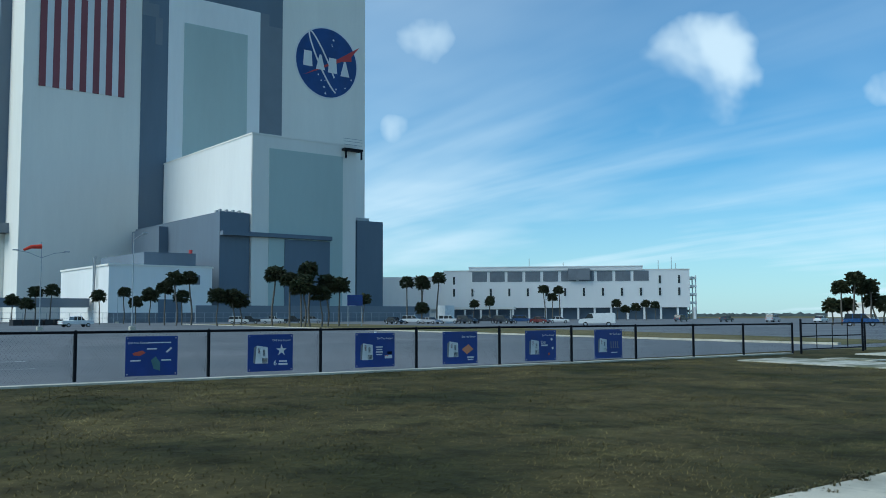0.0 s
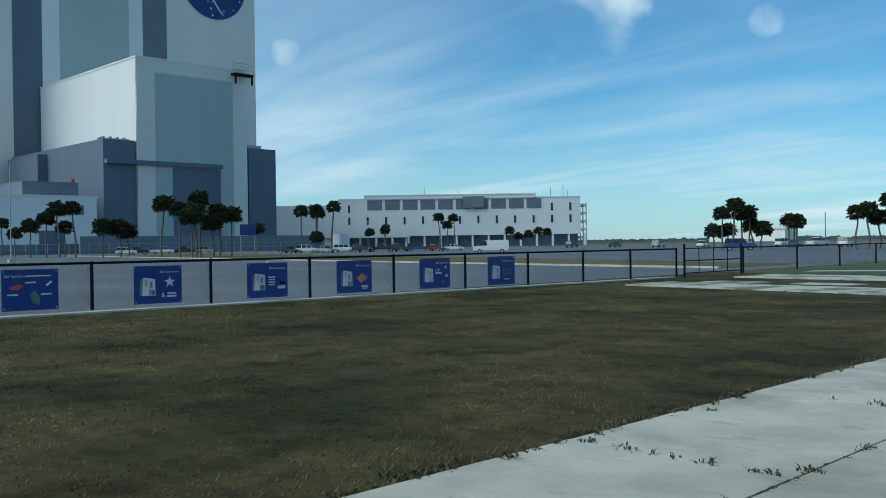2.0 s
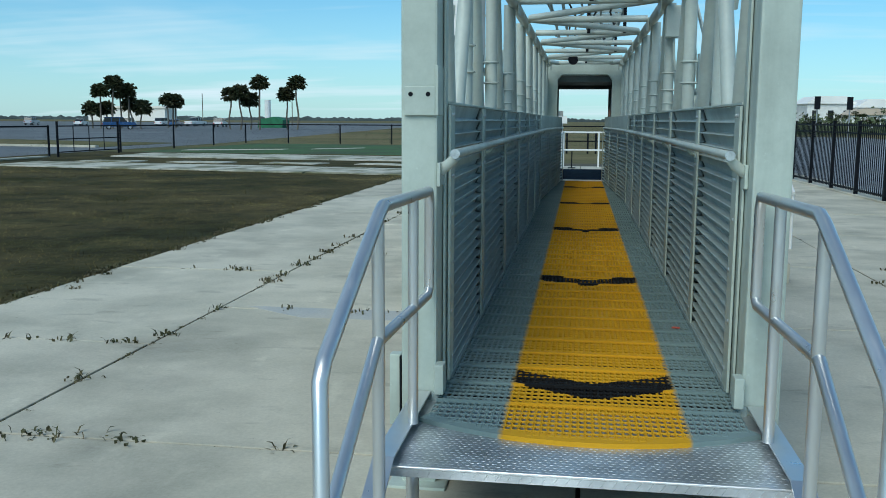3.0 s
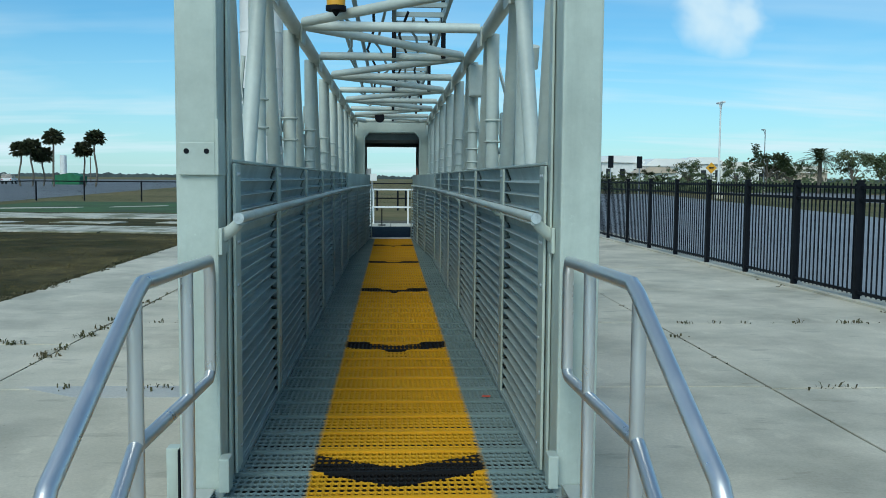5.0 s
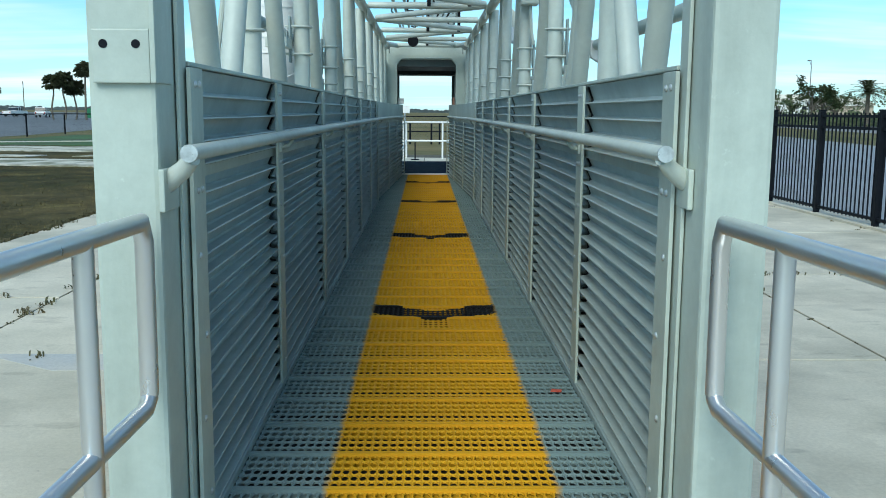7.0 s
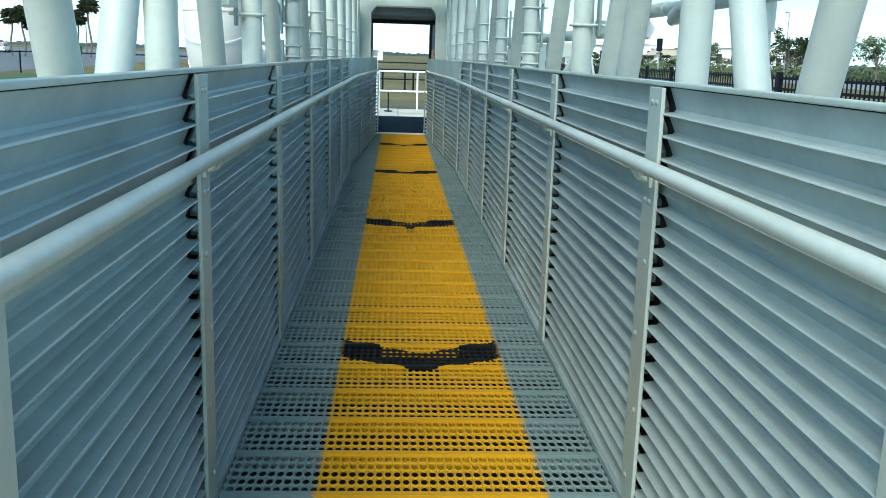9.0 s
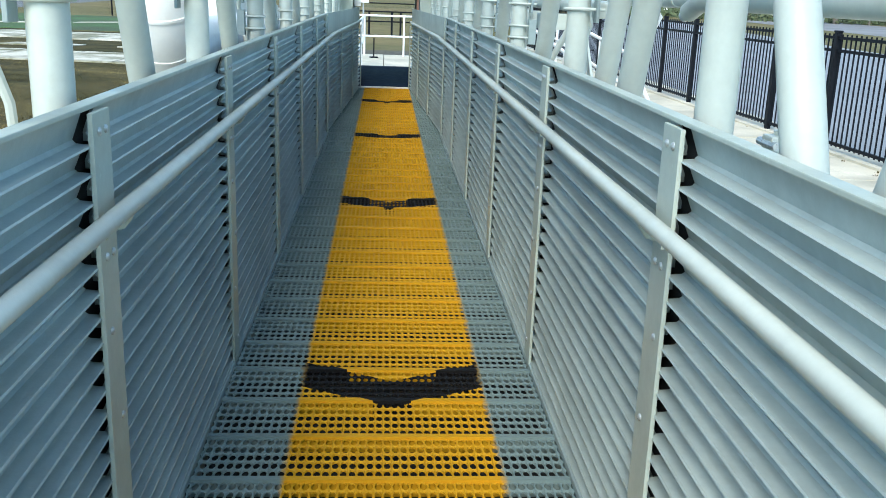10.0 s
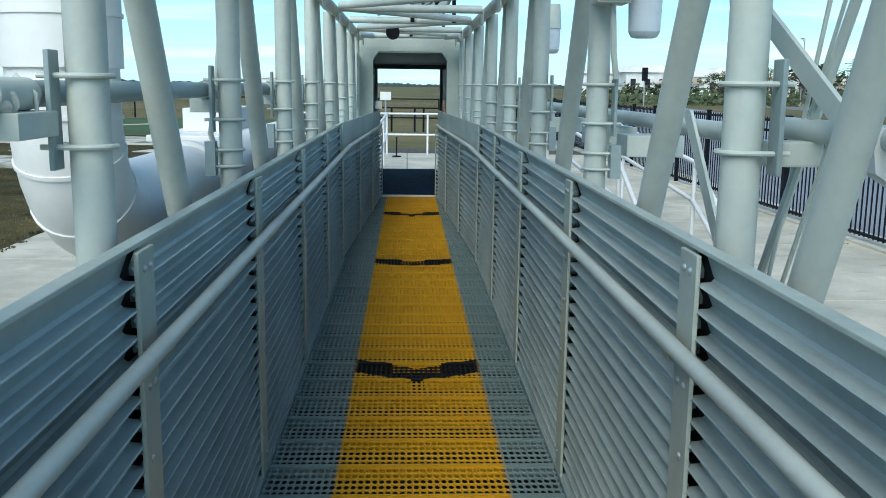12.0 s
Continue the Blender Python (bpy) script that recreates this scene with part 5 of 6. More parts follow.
part("tower", boxed(VX - 106, VX, VY0, VY1, 0, VZ), M_SIDING, vab, "pale metal-clad tower")
slab("dark_band", 132.0, 196.8, 138.6, VZ - 0.2, M_SLATE, 0.35)
slab("dark_band", 132.0, 143.2, 0, 138.6, M_SLATE, 0.35)
slab("dark_band", 185.5, 196.8, 133.4, 138.6, M_SLATE, 0.35)
slab("faded_band", 185.5, 196.8, 40, 133.4, M_SLATE2, 0.35)
slab("faded_patch", 132.0, 134.6, 127, 139, M_SLATE2, 0.45)
slab("faded_patch", 134.6, 139.0, 127, 132.5, M_SLATE2, 0.45)
slab("faded_patch", 137.6, 140.6, 115.5, 127, M_SLATE2, 0.45)
slab("faded_patch", 185.5, 190.0, 133.4, 138.6, M_SLATE2, 0.45)
slab("door_surround", 143.2, 185.5, 40, 138.6, M_SIDING_W, 0.6)
slab("tall_door", 150.0, 179.2, 40, 127.0, M_DOORGRN, 0.9, label="tall grey-green door")
slab("roof_edge", VY0, VY1, VZ - 0.3, VZ + 0.8, M_SIDING, 0.2)
for k in range(34):
    y = VY0 + 6 + k * 4.6 + random.uniform(-1, 1)
    part("roof_mast", tubed([(VX - 3, y, VZ), (VX - 3, y, VZ + random.choice((1.2, 1.6, 2.4)))], 0.12, 6), M_GALV, vab)
for y in (175, 180):
    part("roof_mast", tubed([(VX - 20, y, VZ), (VX - 20, y, VZ + 13)], 0.15, 6), M_GALV, vab)
# painted flag hung lengthwise: thirteen stripes and a canton of stars
flag = slab("painted_flag", 92.2, 125.2, 91.0, 153.6, M_FLAGWHITE, 0.25, label="painted striped flag")
sw = 33.0 / 13
for i in range(0, 13, 2):
    y0 = 92.2 + i * sw
    slab("flag_stripe", y0, y0 + sw, 91.0, 153.6 if i >= 7 else 128.2, M_REDSTRIPE, 0.32, parent=flag)
slab("flag_canton", 92.2, 92.2 + 7 * sw - 0.6, 128.2, 153.6, M_FLAGBLUE, 0.40, parent=flag)
star = [((1.25 if i % 2 == 0 else 0.5) * math.sin(i * math.pi / 5), (1.25 if i % 2 == 0 else 0.5) * math.cos(i * math.pi / 5)) for i in range(10)]
star_src = None
for c in range(9):
    for r in range(11):
        if (c + r) % 2:
            continue
        m = pose(VX, 92.2 + (c + 1) * 17.0 / 10, 128.2 + (r + 1) * 25.4 / 12)
        if star_src is None:
            star_src = part("flag_star", prismed(star, 0.40, 0.46, "x"), M_FLAGWHITE, flag)
            star_src.matrix_basis = m
        else:
            share("flag_star", star_src, m, flag)


def disc(name, cy, cz, r, mat, lo, hi, parent, label=""):
    return part(name, tubed([(VX + lo, cy, cz), (VX + hi, cy, cz)], r, 48), mat, parent, label)


EY, EZ = 220.4, 121.5
emblem = disc("emblem_rim", EY, EZ, 17.2, M_FLAGWHITE, 0.0, 0.25, vab, "round blue emblem with red swoosh and white marks")
disc("emblem_disc", EY, EZ, 16.5, M_LOGOBLUE, 0.25, 0.32, emblem)


def ribbon(name, pts, mat, lo, hi, parent):
    part(name, prismed(pts, VX + lo, VX + hi, "x"), mat, parent)


orb_o = [(EY - 2 + 9.5 * math.cos(radians(a)) * math.cos(0.9) - 14.5 * math.sin(radians(a)) * math.sin(0.35), EZ + 14.5 * math.sin(radians(a)) * math.cos(0.35) * 0.9 - 9.0 * math.cos(radians(a)) * 0.75) for a in range(0, 360, 10)]
bm = bmesh.new()
ring = [Vector((VX + 0.36, y, z)) for y, z in orb_o]
tube(bm, ring[:30], 0.42, 6)
part("emblem_orbit", bm, M_FLAGWHITE, emblem)
ribbon("emblem_swoosh", [(EY - 12.5, EZ - 7.4), (EY - 2, EZ - 1.6), (EY + 6, EZ + 2.8), (EY + 11, EZ + 6.0), (EY + 18.2, EZ + 10.6), (EY + 13.4, EZ + 5.0), (EY + 13.6, EZ + 2.8), (EY + 8.5, EZ + 2.0), (EY + 2, EZ - 0.8), (EY - 5, EZ - 4.2)], M_LOGORED, 0.33, 0.44, emblem)
for y, z, peak in ((-10.4, 0.6, 2.0), (-3.6, -0.2, 0.5), (3.0, -0.9, 1.9), (9.8, -1.6, 0.5)):
    y, z = EY + y, EZ + z
    part("emblem_mark", prismed([(y - 2.5, z - 3.6), (y + 2.5, z - 3.6), (y + peak, z + 3.6), (y - peak, z + 3.6)], VX + 0.44, VX + 0.5, "x"), M_FLAGWHITE, emblem)
for k in range(26):
    a, r = random.uniform(0, 6.28), random.uniform(6, 15.5)
    y, z = EY + r * math.cos(a), EZ + r * math.sin(a)
    if abs(z - EZ) > 5:
        disc("emblem_star", y, z, random.choice((0.25, 0.35, 0.5)), M_FLAGWHITE, 0.32, 0.36, emblem)

# low bay and blocks at its foot
LX = -288.6
low_bay = part("low_bay", boxed(VX + 1, LX, 142.0, 184.2, 0, 64.9), M_SIDING_W, vab, "lower white bay")
part("bay_parapet", boxed(VX + 1, LX + 0.4, 141.8, 184.4, 64.9, 65.5), M_SIDING, low_bay)
part("bay_door", boxed(LX - 0.3, LX + 0.5, 148.5, 178.4, 29.8, 60.6), M_DOORGRN, low_bay, "grey-green bay door")
part("bay_front", boxed(LX - 0.3, LX + 0.25, 142.0, 184.2, 0, 64.9), M_SIDING, low_bay)
part("bay_door_low", boxed(LX - 0.3, LX + 0.5, 148.5, 178.4, 0, 29.8), M_DOORGRN, low_bay)
part("bay_door_dark", boxed(LX - 0.3, LX + 0.9, 154.6, 172.8, 0, 28.8), M_SLATE, low_bay, "dark sliding door")
part("bay_canopy", boxed(LX - 0.3, LX + 2.0, 130.8, 173.2, 29.2, 30.6), M_SLATE, low_bay)
part("gantry_ledge", boxed(LX - 0.3, LX + 2.5, 178.0, 186.0, 63.0, 63.8), M_BLACK, low_bay)
for y in (178.6, 185.4):
    part("gantry_hook", boxed(LX + 1.6, LX + 2.2, y, y + 0.5, 60.0, 63.0), M_BLACK, low_bay)
for z in (65.2, 66.4, 67.4):
    part("gantry_rail", tubed([(LX + 1.8, 178.0, z), (LX + 1.8, 186.0, z)], 0.09, 6), M_GALV, low_bay)
part("dark_block", boxed(VX + 1, LX - 0.6, 130.7, 141.7, 0, 37.2), M_SLATE, vab, "slate grey side block")
part("dark_block", boxed(-364, -335, 127.2, 141.7, 0, 35.6), M_SLATE, vab)
part("dark_annex", boxed(LX - 30, LX + 0.2, 184.8, 196.5, 0, 37.4), M_SLATE, vab, "slate grey annex")
part("dark_annex", boxed(LX - 24, LX - 10, 196.5, 199.5, 0, 22.6), M_SLATE, vab)
part("annex_rail", boxed(LX - 1.2, LX - 0.9, 185.2, 191.0, 37.4, 38.6), M_GALV, vab)
part("low_dark_block", boxed(-330, -287, 104.4, 121.5, 0, 22.4), M_SLATE, vab)
part("red_beacon", tubed([(-286.5, 119.5, 22.4), (-286.5, 119.5, 23.5)], 0.6, 10), M_LOGORED, vab)
for k in range(9):
    part("roof_vent", boxed(LX - 6, LX - 4.5, 131.2 + k * 1.2, 131.9 + k * 1.2, 37.2, 38.0 + 0.5 * (k % 2)), M_GALV, vab)
# west side: dark door towers with ledges between pale piers
for x0, x1 in ((-423.0, -392.0), (-474.0, -444.5)):
    tw = part("door_tower", boxed(x0, x1, VY0 - 4.2, VY0 + 1, 37.5, VZ - 1.5), M_SLATE, vab, "slate grey door tower")
    for k in range(7):
        z = 44 + k * 13.5
        part("tower_ledge", boxed(x0 + 4, x1 - 5, VY0 - 5.0, VY0 - 4.0, z, z + 1.8), M_BLACKMAT, tw)
        part("tower_leaf", boxed(x0 + 5, x1 - 6, VY0 - 4.6, VY0 - 4.1, z + 2.2, z + 13.0), M_SLATE2, tw)
    part("tower_sill", boxed(x0 - 3, x1 + 6, VY0 - 7.0, VY0 + 0.5, 34.8, 38.6), M_SLATE2, tw)
    for k in range(4):
        xa = x0 + k * (x1 - x0) / 4
        part("low_leaf", boxed(xa + 0.6, xa + (x1 - x0) / 4 - 0.6, VY0 - 3.2 + 0.8 * (k % 2), VY0 + 0.5, 0, 34.8), M_SIDING if k % 2 else M_SLATE2, tw)

# white service building before it
svc = thing("service_building", "low white metal-clad service building", "building")
part("wall_shell", boxed(-330, -280, 91.2, 124.2, 0, 17.3), M_SIDING_W, svc)
part("roof_edge", boxed(-330.3, -279.7, 90.9, 124.5, 17.3, 17.9), M_SIDING, svc)
part("vent", boxed(-280.2, -279.6, 117.5, 120.0, 12.0, 15.0), M_GREYPANEL, svc)
part("roller_door", boxed(-280.2, -279.7, 106.5, 114.0, 0, 7.2), M_SLATE, svc)
part("base_band", boxed(-280.3, -279.75, 91.2, 124.2, 0, 3.0), M_GREYPANEL, svc)
for y in (95.0, 96.6):
    part("stack", tubed([(-292, 90.4, 4), (-292 + (y - 95) * 1.2, 90.4, 20.5)], 0.25, 8), M_GALV, svc)
dkb = thing("dark_building", "long low dark brick building with two round tanks on its roof", "building")
part("wall_shell", boxed(-330, -299.0, -10.0, 39.8, 0, 9.4), M_SLATE, dkb)
part("parapet", boxed(-330, -298.8, -10.0, 40.0, 9.4, 9.9), M_SLATE2, dkb)
for y in (22, 32.6):
    part("roof_tank", tubed([(-304, y, 9.4), (-304, y, 13.4)], 3.6, 20), M_SLATE2, dkb)
lwb = thing("long_shed", "long pale low shed beside the tower", "building")
part("wall_shell", boxed(-330, -296.0, 40.6, 58.5, 0, 8.2), M_SIDING, lwb)
part("door_panel", boxed(-296.2, -295.7, 45.5, 47.4, 2.0, 6.5), M_GREYPANEL, lwb)
br = part("link_bridge", boxed(-300, -294, 58.5, 90, 4.8, 7.6), M_SLATE2, lwb)
tr = thing("trailer", "white box trailer parked by the shed", "trailer")
part("box", boxed(-262, -259, 52.5, 56.5, 0.8, 3.8, bevel=0.1), M_WHITE, tr)
part("wheel", tubed([(-258.9, 53.5, 0.45), (-258.5, 53.5, 0.45)], 0.45, 14), M_TYRE, tr)
part("wheel", tubed([(-258.9, 55.5, 0.45), (-258.5, 55.5, 0.45)], 0.45, 14), M_TYRE, tr)
cab2 = thing("equipment_boxes", "pale blue-grey equipment cabinets in a row", "cabinets")
for k in range(4):
    part("cabinet", boxed(-276, -274, 40.5 + k * 2.6, 42.8 + k * 2.6, 0, 3.4), M_SIDING_W, cab2)

# ---- the long white control building ----
A, B = Vector((-340, 266, 0)), Vector((-261.3, 347, 0))
dv = (B - A).normalized()
LEN = (B - A).length
lcc = thing("control_building", "long white flat-roofed office building with narrow slit windows", "building", tuple(A), math.degrees(math.atan2(dv.y, dv.x)))
part("wall_shell", boxed(0, LEN, 0.0, 45, 5.4, 22.6), M_SIDING_W, lcc)
part("undercroft", boxed(1.0, LEN - 1.0, 3.5, 44, 0, 5.4), M_SLATE, lcc)
for k in range(16):
    part("column", boxed(2 + k * 7.5, 2.9 + k * 7.5, 0.3, 1.3, 0, 5.4), M_SIDING_W, lcc)
part("parapet", boxed(12, LEN - 21, -0.6, 44, 22.6, 24.2), M_SIDING_W, lcc)
part("parapet_cap", boxed(11.8, LEN - 20.8, -0.8, 44.2, 24.2, 24.6), M_SIDING_W, lcc)
part("roof_edge", boxed(-0.2, LEN + 0.2, -0.2, 45.2, 22.6, 23.0), M_SIDING, lcc)
wsrc = None
for k in range(10):
    x = 13.5 + k * 8.25
    part("window_panel", boxed(x, x + 6.9, -0.15, 0.2, 17.6, 22.2), M_GREYPANEL, lcc, "grey louvred window")
    for j in range(1, 7):
        part("mullion", boxed(x + j * 0.98 - 0.06, x + j * 0.98 + 0.06, -0.25, -0.1, 17.6, 22.2), M_SLATE2, lcc)
for k in range(13):
    x = 4.5 + k * 8.6
    for z in (10.8,) + ((16.4,) if k in (0, 11, 12) else ()):
        m = pose(x, 0, z)
        if wsrc is None:
            wsrc = part("slit_window", boxed(0, 0.95, -0.2, 0.3, 0, 3.6), M_GLASSDARK, lcc)
            wsrc.matrix_basis = m
        else:
            share("slit_window", wsrc, m, lcc)
for k in range(5):
    part("end_balcony", boxed(LEN, LEN + 3.4, 2, 30, 3.2 + k * 3.8, 4.2 + k * 3.8), M_SIDING, lcc)
for y in (2.4, 12, 21, 29.4):
    part("balcony_post", boxed(LEN + 2.8, LEN + 3.3, y, y + 0.5, 0, 20), M_SIDING, lcc)
for x, h in ((40, 29), (56, 27), (100, 27.5), (106, 29), (108, 26)):
    part("mast", tubed([(x, 8, 22.6), (x, 8, h)], 0.14, 6), M_GALV, lcc)
part("roof_frame", boxed(58, 68, -1.4, -0.9, 18.2, 23.4), M_GREYPANEL, lcc)
wing = thing("link_wing", "lower white wing joining the office building", "building", tuple(A - dv * 26), math.degrees(math.atan2(dv.y, dv.x)))
part("wall_shell", boxed(-8, 26, 1.0, 30, 4.6, 20.2), M_SIDING_W, wing)
part("base", boxed(-8, 26, 2.0, 30, 0, 4.6), M_SIDING, wing)
part("canopy", boxed(20, 60, -30, -10, 4.6, 5.6), M_SIDING, wing)
for x in (22, 38, 58):
    part("canopy_post", boxed(x, x + 0.6, -29, -28.4, 0, 4.6), M_SIDING, wing)

# far white sheds and a tent near the horizon
for x, y, w, h in ((-330, 640, 60, 9), (-120, 900, 70, 7), (-60, 760, 18, 5)):
    s = thing("far_shed", "distant low white shed near the horizon", "building", group="far sheds")
    part("wall_shell", boxed(x - w / 2, x + w / 2, y, y + 20, 0, h), M_SIDING_W, s)
    part("roof", prismed([(x - w / 2 - 1, h), (x + w / 2 + 1, h), (x + w / 2 - 2, h + 1.6), (x - w / 2 + 2, h + 1.6)], y - 1, y + 21), M_SIDING, s)
# distant woods, with the air's haze mixed into their colour
rw = random.Random(8)
vs, fs = [], []
prevs = None
for i in range(1500):
    a = radians(-70 + 170 * i / 1499)
    d = 1150
    h = 4.0 + 2.0 * noise.noise((i * 0.05, 0, 0)) + 1.8 * noise.noise((i * 0.33, 3, 0)) + rw.uniform(-0.8, 0.8)
    row = (len(vs), len(vs) + 1, len(vs) + 2)
    x, y = -math.sin(a), math.cos(a)
    vs += [(x * d, y * d, -0.5), (x * (d + 6), y * (d + 6), max(h, 2) * 0.75), (x * (d + 18), y * (d + 18), max(h, 2.5))]
    if prevs:
        fs += [(prevs[0], row[0], row[1], prevs[1]), (prevs[1], row[1], row[2], prevs[2])]
    prevs = row
me = bpy.data.meshes.new("far_woods")
me.from_pydata(vs, [], fs)
me.materials.append(M_FARTREE)
tagged(new("far_woods", me), "dark line of distant woods along the horizon", "woods", kind="stuff")

# ---- palms and trees ----
def fan_crown(seed, leaves, R):
    r = random.Random(seed)
    vs, fs = [], []
    for _ in range(leaves):
        a = r.uniform(0, 6.283)
        e = math.asin(r.uniform(-0.75, 0.98))
        d = Vector((math.cos(a) * math.cos(e), math.sin(a) * math.cos(e), math.sin(e)))
        p = d * R * r.uniform(0.42, 0.66)
        side = d.cross(Vector((0, 0, 1)))
        side = side.normalized() if side.length > 0.01 else Vector((1, 0, 0))
        up = side.cross(d)
        n = 11
        reach = R * r.uniform(0.28, 0.42)
        for k in range(n):
            w = radians(-100 + 200 * k / (n - 1)) + r.uniform(-0.06, 0.06)
            q = d * math.cos(w) + side * math.sin(w)
            tip = p + q * reach + up * r.uniform(-0.05, 0.08) * R + Vector((0, 0, -r.uniform(0.06, 0.3) * reach))
            mid = p + q * reach * 0.55 + up * 0.06 * R
            t = q.cross(up).normalized() * reach * 0.11
            i = len(vs)
            vs += [tuple(p), tuple(mid - t), tuple(tip), tuple(mid + t)]
            fs += [(i, i + 1, i + 2), (i, i + 2, i + 3)]
        i = len(vs)
        t = side * 0.02 * R
        vs += [tuple(-t), tuple(t), tuple(p + t), tuple(p - t)]
        fs.append((i, i + 1, i + 2, i + 3))
    me = bpy.data.meshes.new("crown")
    me.from_pydata(vs, [], fs)
    me.materials.append(M_FROND)
    return me


CROWNS = [fan_crown(s, 120, 1.0) for s in (1, 2, 3)]


def palm_trunk(bend):
    pts = [(bend * (k / 6) ** 2 * 0.06, bend * 0.03 * math.sin(k), k / 6) for k in range(7)]
    me = bpy.data.meshes.new("trunk")
    bm = tubed(pts, 0.022, 8, 0.016)
    bm.to_mesh(me)
    bm.free()
    me.materials.append(M_BARK)
    return me, pts[-1]


TRUNKS = [palm_trunk(b) for b in (-1.0, 0.2, 1.0)]
rp_ = random.Random(11)


def palm(x, y, top, size=1.0, dense=False):
    """A cabbage palm whose crown reaches the height top."""
    R = size * (1.65 + 0.2 * rp_.random())
    th = max(top - R * 0.85, 1.0)
    t = thing("palm_tree", "tall cabbage palm with a round dark crown" if th > 4.5 else "short cabbage palm with a round dark crown", "palm", (x, y, 0), rp_.uniform(0, 360), group="palms")
    me, tip = TRUNKS[rp_.randrange(3)]
    tr_ = new("trunk", me)
    tr_.parent = t
    k = max(th / 7.5, 0.75)
    tr_.scale = (7.5 * k ** 0.5, 7.5 * k ** 0.5, th)
    c = new("crown", CROWNS[rp_.randrange(3)])
    c.parent = t
    c.location = (tip[0] * 7.5 * k ** 0.5, tip[1] * 7.5 * k ** 0.5, th)
    c.scale = (R * 1.05, R * 1.05, R)
    c.rotation_euler = (0, 0, rp_.uniform(0, 6.28))


PALMS_WEST = ((-234.4, 54.0, 7.4), (-228.9, 55.5, 6.5), (-233.3, 58.9, 9.5), (-232.4, 62.0, 9.9), (-224.6, 71.3, 8.5), (-227.6, 78.0, 9.4),
              (-222.0, 79.0, 6.9), (-188.0, 70.0, 7.9), (-182.3, 70.9, 9.2), (-176.8, 71.2, 11.0), (-177.6, 74.6, 11.1), (-181.0, 74.0, 7.5))
PALMS_MID = ((-155.5, 70.3, 7.2), (-156.1, 73.7, 7.0), (-157.3, 75.8, 6.3), (-142.4, 74.4, 10.7), (-139.3, 76.0, 9.5), (-135.0, 77.5, 11.2), (-134.0, 76.0, 9.0),
             (-133.1, 74.8, 8.3), (-135.2, 81.1, 9.0), (-136.8, 84.3, 8.8), (-134.0, 79.2, 7.2), (-193.3, 125.9, 7.6))
PALMS_EAST = ((-175.0, 126.2, 11.2), (-170.5, 127.2, 11.4), (-171.6, 132.4, 12.2), (-168.9, 126.0, 5.1), (-173.0, 129.0, 10.6), (-253.7, 212.2, 7.7), (-250.0, 216.5, 9.2),
              (-248.0, 215.0, 8.2), (-215.1, 210.2, 12.0), (-213.1, 215.0, 11.6), (-214.0, 212.4, 9.4), (-218.1, 248.6, 7.7), (-215.9, 250.6, 5.5), (-213.3, 252.8, 6.3), (-210.7, 255.0, 7.5), (-208.1, 257.1, 7.0))
PALMS_FAR = ((-78.0, 140.3, 4.5), (-75.9, 139.2, 7.4), (-77.0, 143.2, 4.6), (-73.0, 137.4, 8.6), (-74.1, 142.4, 7.4), (-71.6, 140.4, 7.5), (-72.7, 143.2, 5.3), (-70.6, 142.0, 4.8),
             (-69.7, 150.2, 6.2), (-70.2, 153.3, 5.8), (-68.9, 151.5, 6.0), (-54.7, 140.3, 6.9), (-52.5, 139.0, 7.2), (-51.8, 141.4, 6.1), (-49.1, 138.1, 8.5), (-46.3, 143.3, 6.9), (-44.3, 141.9, 8.6))
for row, size in ((PALMS_WEST, 1.15), (PALMS_MID, 1.15), (PALMS_EAST, 1.15), (PALMS_FAR, 0.98)):
    for x, y, z in row:
        palm(x, y, z, size)


def leafy(seed, spread):
    """A crown of many small leaf cards in clumps round limb ends; returns the limbs too."""
    r = random.Random(seed)
    limbs = []
    for _ in range(11):
        a, e = r.uniform(0, 6.283), r.uniform(0.1, 1.2)
        l = r.uniform(0.25, 0.5)
        limbs.append((math.cos(a) * math.cos(e) * l * spread, math.sin(a) * math.cos(e) * l * spread, 0.45 + math.sin(e) * l))
    vs, fs = [], []
    for lx, ly, lz in limbs:
        for _ in range(5):
            cx, cy, cz = lx + r.gauss(0, 0.07) * spread, ly + r.gauss(0, 0.07) * spread, lz + r.gauss(0, 0.045)
            for _ in range(30):
                p = Vector((cx + r.gauss(0, 0.038) * spread, cy + r.gauss(0, 0.038) * spread, cz + r.gauss(0, 0.028)))
                u = Vector((r.gauss(0, 1), r.gauss(0, 1), r.gauss(0, 0.6))).normalized() * 0.022
                v = u.orthogonal() * 0.6
                i = len(vs)
                vs += [tuple(p - u), tuple(p + v), tuple(p + u), tuple(p - v)]
                fs.append((i, i + 1, i + 2, i + 3))
    me = bpy.data.meshes.new("crown")
    me.from_pydata(vs, [], fs)
    me.materials.append(M_LEAF)
    bm = tubed([(0, 0, 0), (0.01, 0, 0.25), (0, 0.01, 0.5)], 0.022, 8, 0.012)
    for l in limbs:
        tube(bm, [(0, 0, 0.3), (l[0] * 0.5, l[1] * 0.5, 0.3 + (l[2] - 0.3) * 0.6), l], 0.010, 6, 0.003)
    tm = bpy.data.meshes.new("trunk")
    bm.to_mesh(tm)
    bm.free()
    tm.materials.append(M_BARK)
    return me, tm


LEAFY = [leafy(21, 1.0), leafy(22, 1.35), leafy(23, 0.8)]


def tree(x, y, h, k=0, wide=1.0):
    t = thing("tree", "broad-leaved tree with an open ragged crown", "tree", (x, y, 0), rp_.uniform(0, 360), group="trees")
    for name, me in zip(("crown", "trunk"), LEAFY[k]):
        o = new(name, me)
        o.parent = t
        o.scale = (h * wide * 0.9, h * wide * 0.9, h * 0.88)


